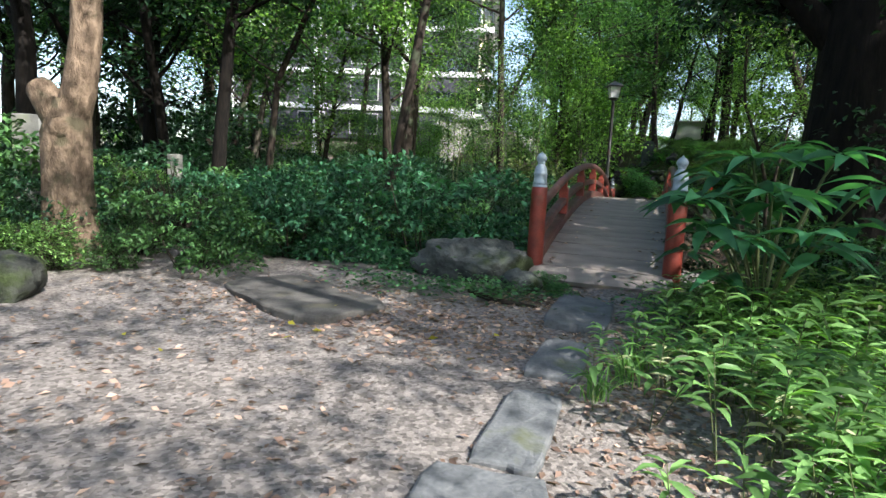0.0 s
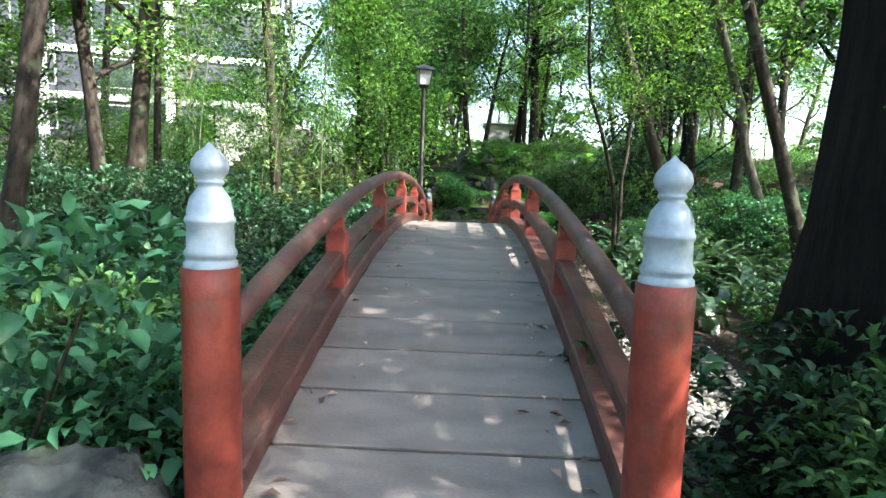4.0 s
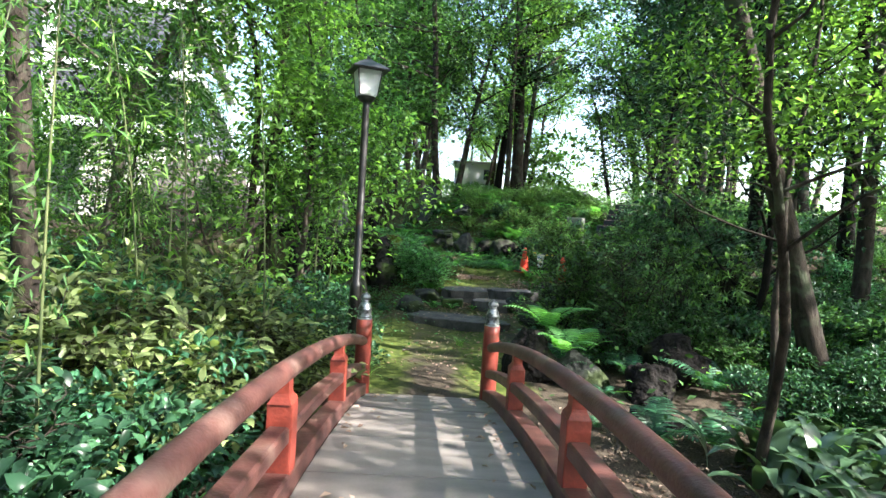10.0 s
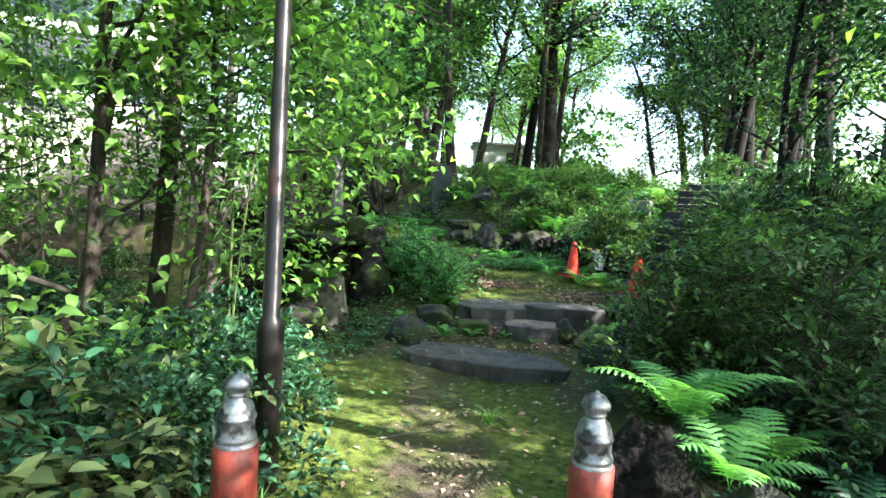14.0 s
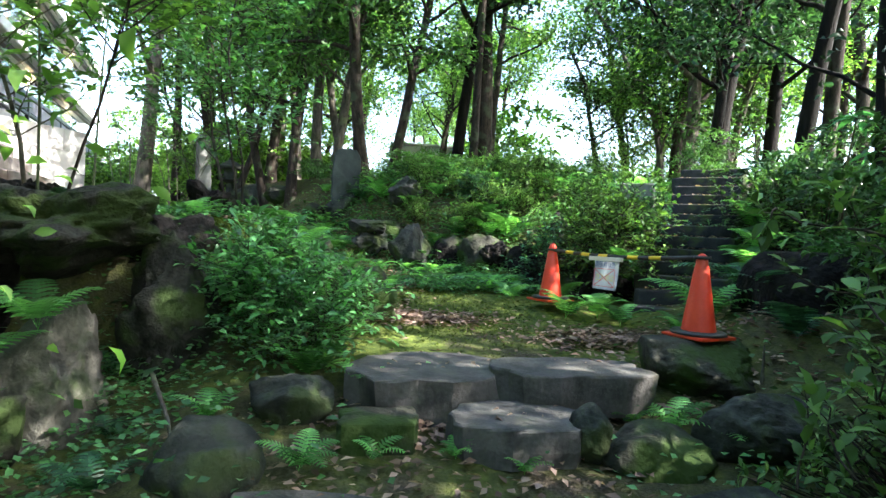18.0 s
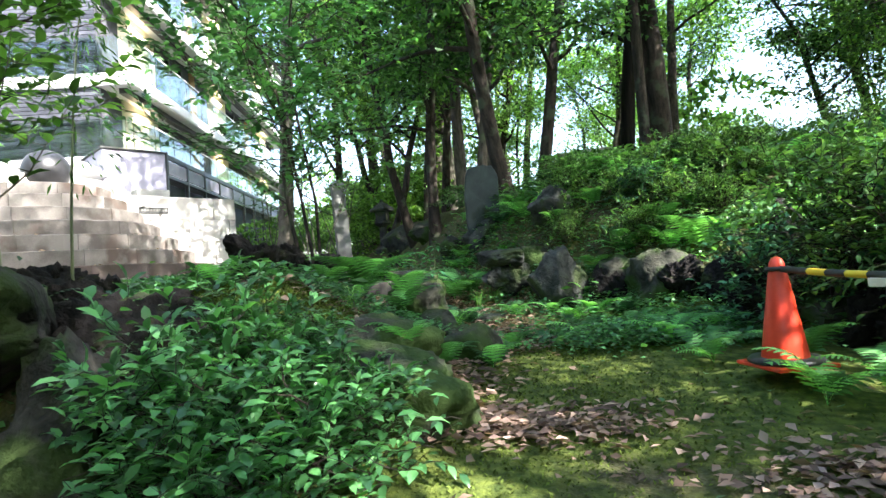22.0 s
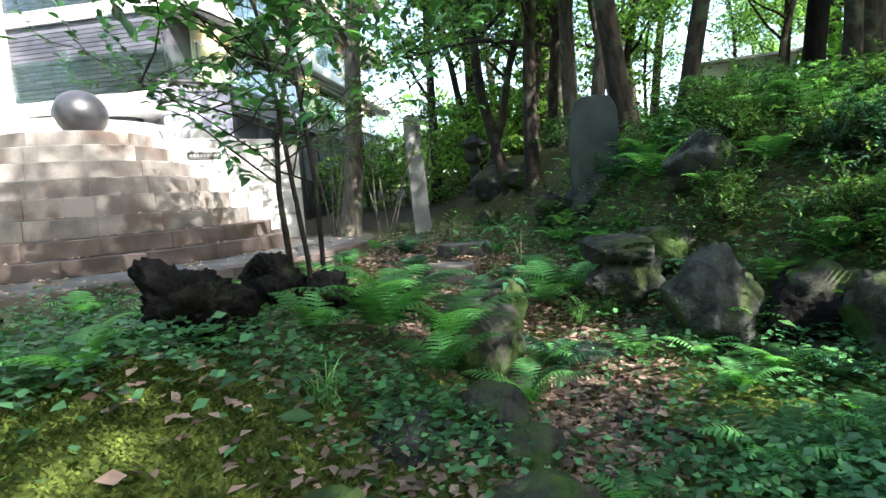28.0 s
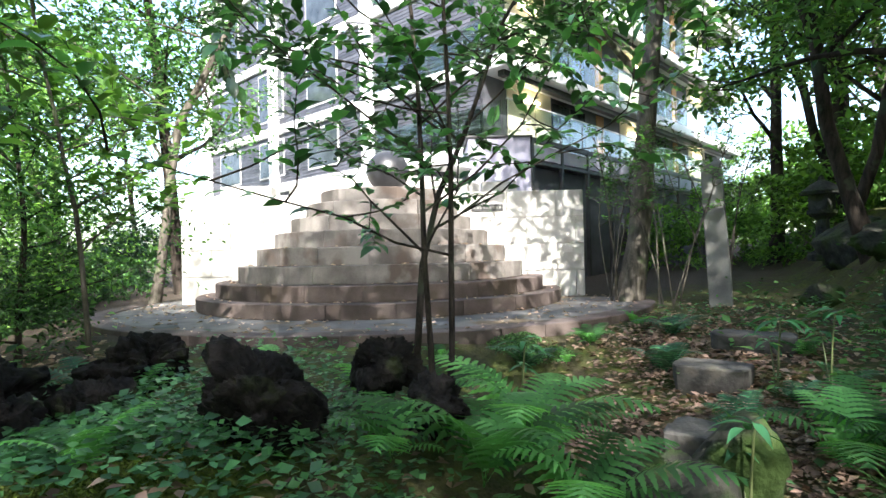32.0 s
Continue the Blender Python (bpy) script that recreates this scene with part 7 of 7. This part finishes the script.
for x, y, s in ((-1.05, 23.35, 5), (-0.8, 23.6, 6), (-0.35, 21.75, 7), (-1.9, 21.6, 9)):
    palm_leaf_plant(x, y, ((0.05, 0.0, 0.62, 7, 0.2), (-0.1, 0.1, 0.45, 6, 0.16)), s)

# the small tree whose flat layers of leaves hang over the stone steps
maple = grow_tree(66, 3.3, 0.016, 0.62, 1.7, 0, 0.075, lean=(0.62, -0.52), limbs=16, bend=0.06, wid=0.6, along=26)
tree_thing("layered_tree", -2.45, 18.1, *maple, "small tree with flat layers of light green leaves", "bark", "leaf_light", z=1.3)
# thin bare stems round the old trunk beside the terrace
stems = grow_tree(67, 2.8, 0.016, 0.5, 0.6, 0, 0.08, limbs=5, bend=0.05, forks=5, wid=0.5, along=5)
for x, y, a in ((-4.0, 25.9, 0), (-4.9, 26.0, 130), (-3.6, 26.9, 250)):
    tree_thing("thin_stems", x, y, stems[0], stems[1].copy(), "clump of thin bare shoots with few leaves", "bark_pale", "leaf_mid", "shrub", rz=a)
# saplings before the terrace
sap = grow_tree(63, 4.7, 0.024, 0.20, 2.0, 0, 0.108, lean=(-0.12, 0.04), limbs=17, bend=0.09, forks=3, wid=0.52, along=18)
tree_thing("sapling", -1.36, 20.5, *sap, "young three-stemmed tree with dark pointed leaves", "bark", "leaf_gloss", z=1.75, rz=40)
sap2 = grow_tree(64, 3.2, 0.024, 0.30, 1.4, 0, 0.15, lean=(-0.08, 0.02), limbs=14, bend=0.08, wid=0.48, along=9)
tree_thing("sapling", -2.6, 18.2, *sap2, "thin sapling with large light green leaves", "bark_pale", "leaf_light", z=1.5)
tree_thing("sapling", -4.9, 19.0, sap2[0], sap2[1].copy(), "thin sapling with large light green leaves", "bark_pale", "leaf_light", z=1.6, rz=120, size=1.2)
# ---- ground cover and fallen leaves ----
def strewn(name, n, regions, seed, leaf, wid, mat, label, category, lift=0.01, up=0.0, heights=(0.0, 0.0), bend=False, keep=None):
    """One object of many small leaves strewn over the ground in soft-edged regions of (x, y, rx, ry, weight)."""
    rg = np.random.default_rng(seed)
    w = np.array([r[4] for r in regions], float)
    k = rg.choice(len(regions), n, p=w / w.sum())
    pos = []
    for i in k:
        x0, y0, rx, ry, _ = regions[i]
        x, y = x0 + rg.normal(0, 0.5) * rx, y0 + rg.normal(0, 0.5) * ry
        if keep and not keep(x, y):
            continue
        pos.append((x, y, ground_z(x, y) + lift + rg.uniform(*heights)))
    pos = np.array(pos)
    m = len(pos)
    a = rg.random(m) * 6.283
    head = np.stack([np.cos(a), np.sin(a), rg.normal(up, 0.18, m)], 1)
    ln = leaf * rg.uniform(0.6, 1.3, m)
    me = leaf_cloud(name, rg, pos, head, ln, ln * wid, 0.10, 0.10, 0.35, bend)
    return tagged(part(name, me, MAT[mat]), label, category, kind="stuff")


open_ground = lambda x, y: not (abs(x) < 0.75 and -0.4 < y < LENGTH) and not built_on(x, y) and not on_stairs(x, y)
strewn("leaf_litter", 9500, ((1.9, 3.6, 1.0, 1.8, 2.2), (-1.5, -2.2, 2.6, 0.9, 3), (0.6, -3.3, 0.7, 1.8, 1), (-2.5, -4.5, 3.5, 1.8, 1.2), (-0.4, -1.0, 0.5, 0.5, 0.6), (2.2, 5.5, 1.2, 3.2, 2.5), (2.0, 9.0, 1.4, 1.6, 1), (0.4, 12.3, 1.3, 1.8, 0.35)), 201, 0.058, 0.5,
       "leaf_dead", "brown fallen leaves on the gravel and under the bridge", "leaf litter", keep=open_ground)
strewn("leaf_litter", 18500, ((0.95, 18.25, 0.75, 0.30, 1.3), (0.45, 18.9, 0.4, 0.6, 0.5), (2.6, 17.6, 0.7, 0.35, 1.1), (1.6, 17.9, 1.6, 1.0, 0.15), (1.3, 16.2, 1.2, 0.35, 1.0), (0.5, 15.6, 1.6, 0.6, 0.5), (0.5, 20.6, 0.6, 1.0, 1.6), (0.4, 21.3, 0.5, 0.8, 1.5), (-0.9, 22.6, 1.2, 1.4, 5.4), (-2.2, 24.0, 1.2, 1.2, 3.2), (0.0, 23.0, 0.9, 1.0, 2.4), (-0.3, 19.6, 1.0, 1.2, 0.8), (-2.6, 25.0, 1.6, 1.8, 2.2), (3.4, 17.0, 1.0, 0.9, 0.8), (-4, 18.6, 3, 1.0, 1.0), (1.6, 14.0, 2.0, 1.4, 0.4)), 202, 0.072, 0.55,
       "leaf_dead", "dry pale brown fallen leaves on moss and stones", "leaf litter", 0.018, 0.06, (0, 0.03), keep=open_ground)
strewn("moss_tufts", 26000, ((-0.8, 18.8, 1.1, 0.8, 3.0), (0.0, 19.2, 0.6, 0.5, 0.6), (1.2, 18.4, 1.3, 1.3, 1.4), (1.3, 20.2, 0.6, 0.8, 0.5)), 207, 0.024, 0.5,
       "moss", "short green moss tufts on the mound and the ground", "moss", 0.0, 0.9, (0, 0.008), keep=open_ground)
strewn("ground_ivy", 5200, ((0.85, -1.3, 0.5, 1.2, 2), (-2.4, 0.2, 2.2, 0.8, 2), (-0.9, -1.1, 0.5, 0.4, 0.8), (-1.6, -1.3, 1.0, 0.3, 0.8), (-1.4, 2.5, 0.8, 2.5, 1.4), (1.4, 1.0, 0.6, 1.6, 1)), 203, 0.055, 0.75,
       "leaf_ivy", "low green ivy and weeds covering the soil", "ground cover", 0.03, 0.25, (0, 0.12), keep=open_ground)
strewn("ground_ivy", 27000, ((-2.2, 18.9, 0.7, 0.8, 1.0), (-1.3, 19.4, 1.0, 0.6, 1.0), (-1.9, 19.9, 0.6, 0.5, 1.2), (-0.4, 20.0, 0.8, 0.5, 1.2), (2.2, 22.2, 1.2, 1.0, 2.0), (-1.6, 17.0, 0.9, 0.5, 0.8), (-1.9, 18.9, 0.9, 0.6, 0.8), (2.6, 20.3, 1.0, 0.5, 1), (1.7, 20.3, 0.9, 0.6, 2.6), (-0.5, 17.9, 0.9, 0.5, 0.4), (-1.2, 16.2, 1.2, 1.6, 1.6), (2.2, 21.2, 1.4, 1.2, 2.2), (3.0, 21.8, 2.4, 2.0, 2), (0.9, 23.6, 1.2, 1.4, 2.4), (0.0, 24.9, 0.9, 0.9, 1.6), (1.2, 22.6, 2.0, 1.8, 1.6), (-2.8, 20.2, 1.6, 1.2, 1.2), (4.8, 18.2, 1.6, 2.0, 1.3), (3.2, 14.8, 1.6, 1.6, 1.2), (-2.0, 13.6, 1.2, 1.6, 1.0), (-1.6, 25.5, 2.4, 1.6, 0.8)), 204, 0.06, 0.7,
       "leaf_ivy", "low leafy weeds and ivy on the bank", "ground cover", 0.03, 0.25, (0, 0.14), keep=open_ground)
strewn("undergrowth", 24000, ((7.2, 19.5, 3, 3, 2.5), (8.5, 16, 3, 3, 1.5), (2.0, 24.6, 3.0, 1.6, 3.0), (4.5, 23.0, 2.5, 2.0, 1.8), (10, 22, 4, 4, 1.5), (-4, 5, 4, 7, 3), (5, 8, 4, 7, 2.4), (-6, 14, 5, 4, 2), (7, 18, 3, 5, 1.6), (4, 26, 6, 3, 2), (-9, 8, 6, 6, 1.5), (10, 8, 5, 8, 1.5)), 205, 0.11, 0.45,
       "leaf_mid", "dense leafy undergrowth of the wood", "undergrowth", 0.05, 0.35, (0, 0.5), keep=lambda x, y: off_path(x, y, 0.2) and not (1 < x < 3.2 and 2.5 < y < 9.4))


def deck_leaves():
    """Single leaves along the edges of the deck and on the patio."""
    rg = np.random.default_rng(77)
    n = 150
    y = rg.uniform(-0.2, LENGTH - 0.2, n)
    s = np.where(rg.random(n) < 0.62, 1, -1)
    x = s * np.clip(0.60 - np.abs(rg.normal(0, 0.13, n)), -0.5, 0.6)
    pos = np.stack([x, y, np.array([deck_z(v) for v in y]) + 0.012], 1)
    a = rg.random(n) * 6.283
    ln = rg.uniform(0.04, 0.075, n)
    head = np.stack([np.cos(a), np.sin(a), rg.normal(0.05, 0.1, n)], 1)
    tagged(part("deck_leaves", leaf_cloud("deck_leaves", rg, pos, head, ln, ln * 0.5, 0.1, 0.25, 0.3), MAT["leaf_dead"]), "dry leaves fallen on the bridge deck", "leaf litter", kind="stuff")
    n = 500
    a, r = math.pi + rg.random(n) * math.pi, 4.45 * np.sqrt(rg.random(n) * 0.55 + 0.45)
    pos = np.stack([r * np.cos(a), r * np.sin(a), np.full(n, 1.864)], 1)
    for j, (rr, zz) in enumerate(((3.0, 2.06), (2.68, 2.28), (2.36, 2.54), (2.06, 2.81))):
        pick = rg.random(n) < 0.07
        pos[pick] = np.stack([rr * np.cos(a[pick]), rr * np.sin(a[pick]), np.full(pick.sum(), zz)], 1)
    head = np.stack([np.cos(a * 7), np.sin(a * 7), np.full(n, 0.05)], 1)
    ln = rg.uniform(0.05, 0.09, n)
    ob = part("patio_leaves", leaf_cloud("patio_leaves", rg, pos, head, ln, ln * 0.5, 0.1, 0.25, 0.3), MAT["leaf_dead"])
    ob.matrix_basis = TERRACE
    tagged(ob, "dry leaves fallen on the patio and its tiers", "leaf litter", kind="stuff")


deck_leaves()


def stair_leaves():
    """Dry leaves caught on the stairs, on the natural steps and on the stones."""
    rg = np.random.default_rng(78)
    pos = []
    for k in range(13):
        m = pose(4.0, 18.75, 0, 0, 0, -38)
        for _ in range(26):
            p = m @ Vector((rg.uniform(-0.48, 0.48), k * 0.305 + 0.10 - abs(rg.normal(0, 0.12)), 1.072 + k * 0.175))
            pos.append(tuple(p))
    for x, y, z, w, d, n in ((0.62, 14.98, 0.462, 1.5, 0.5, 20), (1.43, 16.02, 0.672, 0.6, 0.4, 10), (1.0, 16.66, 0.842, 0.8, 0.6, 14), (2.04, 16.64, 0.862, 0.8, 0.4, 22)):
        for _ in range(n):
            pos.append((x + rg.uniform(-0.5, 0.5) * w, y + rg.uniform(-0.5, 0.5) * d, z + 0.006))
    n = len(pos)
    a = rg.random(n) * 6.283
    ln = rg.uniform(0.04, 0.085, n)
    head = np.stack([np.cos(a), np.sin(a), rg.normal(0.05, 0.1, n)], 1)
    tagged(part("stair_leaves", leaf_cloud("stair_leaves", rg, np.array(pos), head, ln, ln * 0.45, 0.1, 0.25, 0.3), MAT["leaf_dead"]), "dry leaves fallen on the stairs and stone steps", "leaf litter", kind="stuff")


stair_leaves()


def root(name, pts, r, label):
    """A bare root or stick that lies along the ground."""
    run = [(x, y, ground_z(x, y) + lift) for x, y, lift in pts]
    ob = part(name, tubes(name, [(run, [r * (1 - 0.6 * k / (len(run) - 1)) for k in range(len(run))])], 7), MAT["bark_pale" if name == "stick" else "bark"], None, "", True)
    return tagged(ob, label, "root" if name == "root" else "stick")


root("root", ((-1.15, -1.0, 0.0), (-1.0, -1.22, 0.03), (-0.8, -1.32, 0.02), (-0.6, -1.36, 0.03), (-0.42, -1.30, 0.0)), 0.035, "bare brown tree root crossing the gravel by the bridge")
root("root", ((0.55, 20.95, 0.0), (0.62, 20.80, 0.04), (0.74, 20.74, 0.045), (0.92, 20.78, 0.03), (1.06, 20.74, 0.0)), 0.04, "grey bare root on the mossy ground")
root("stick", ((-0.95, 16.6, 0.25), (-0.65, 16.0, 0.12), (-0.45, 15.55, 0.02)), 0.016, "thin bamboo stick leaning on the rockery")
root("stick", ((3.25, 16.35, 0.0), (3.26, 16.36, 0.13), (3.265, 16.365, 0.27)), 0.014, "short pale bamboo stake standing beside the boulder")
root("stick", ((-0.35, 12.75, 0.015), (-0.15, 12.9, 0.02), (0.05, 12.97, 0.015)), 0.008, "thin fallen twig on the moss")
strewn("yellow_leaves", 26, ((-1.8, 12.6, 1.2, 1.4, 1), (-0.6, 20.4, 0.8, 0.8, 0.5), (-1.5, -3.2, 2.5, 1.2, 1)), 206, 0.07, 0.5, "leaf_yellow", "a few yellowed leaves among the green", "leaf litter", 0.03, 0.1, (0, 0.1), keep=open_ground)


def pebbles(n, x0, x1, y0, y1, seed):
    """Rounded cobbles that cover the dry bed beside the bridge, all in one object."""
    rg = np.random.default_rng(seed)
    bm = bmesh.new()
    bmesh.ops.create_icosphere(bm, subdivisions=1, radius=1.0)
    base = np.array([v.co for v in bm.verts])
    tri = np.array([[v.index for v in f.verts] for f in bm.faces])
    bm.free()
    V, F = [], []
    for k in range(n):
        x, y = rg.uniform(x0, x1), rg.uniform(y0, y1)
        r = rg.uniform(0.022, 0.05)
        a = rg.uniform(0, 6.28)
        v = base * (1 + rg.normal(0, 0.09, (len(base), 1))) * [r * rg.uniform(1.0, 1.5), r, r * 0.6]
        c, d = math.cos(a), math.sin(a)
        V.append(np.stack([v[:, 0] * c - v[:, 1] * d + x, v[:, 0] * d + v[:, 1] * c + y, v[:, 2] + ground_z(x, y) + 0.006], 1))
        F.append(tri + k * len(base))
    me = mesh_np("cobbles", np.concatenate(V), np.concatenate(F))
    me.polygons.foreach_set("use_smooth", [True] * len(me.polygons))
    tagged(part("cobbles", me, MAT["pebble"]), "grey rounded cobbles covering the dry bed beside the bridge", "pebbles", kind="stuff")


pebbles(3200, 0.95, 3.2, 1.6, 5.6, 91)
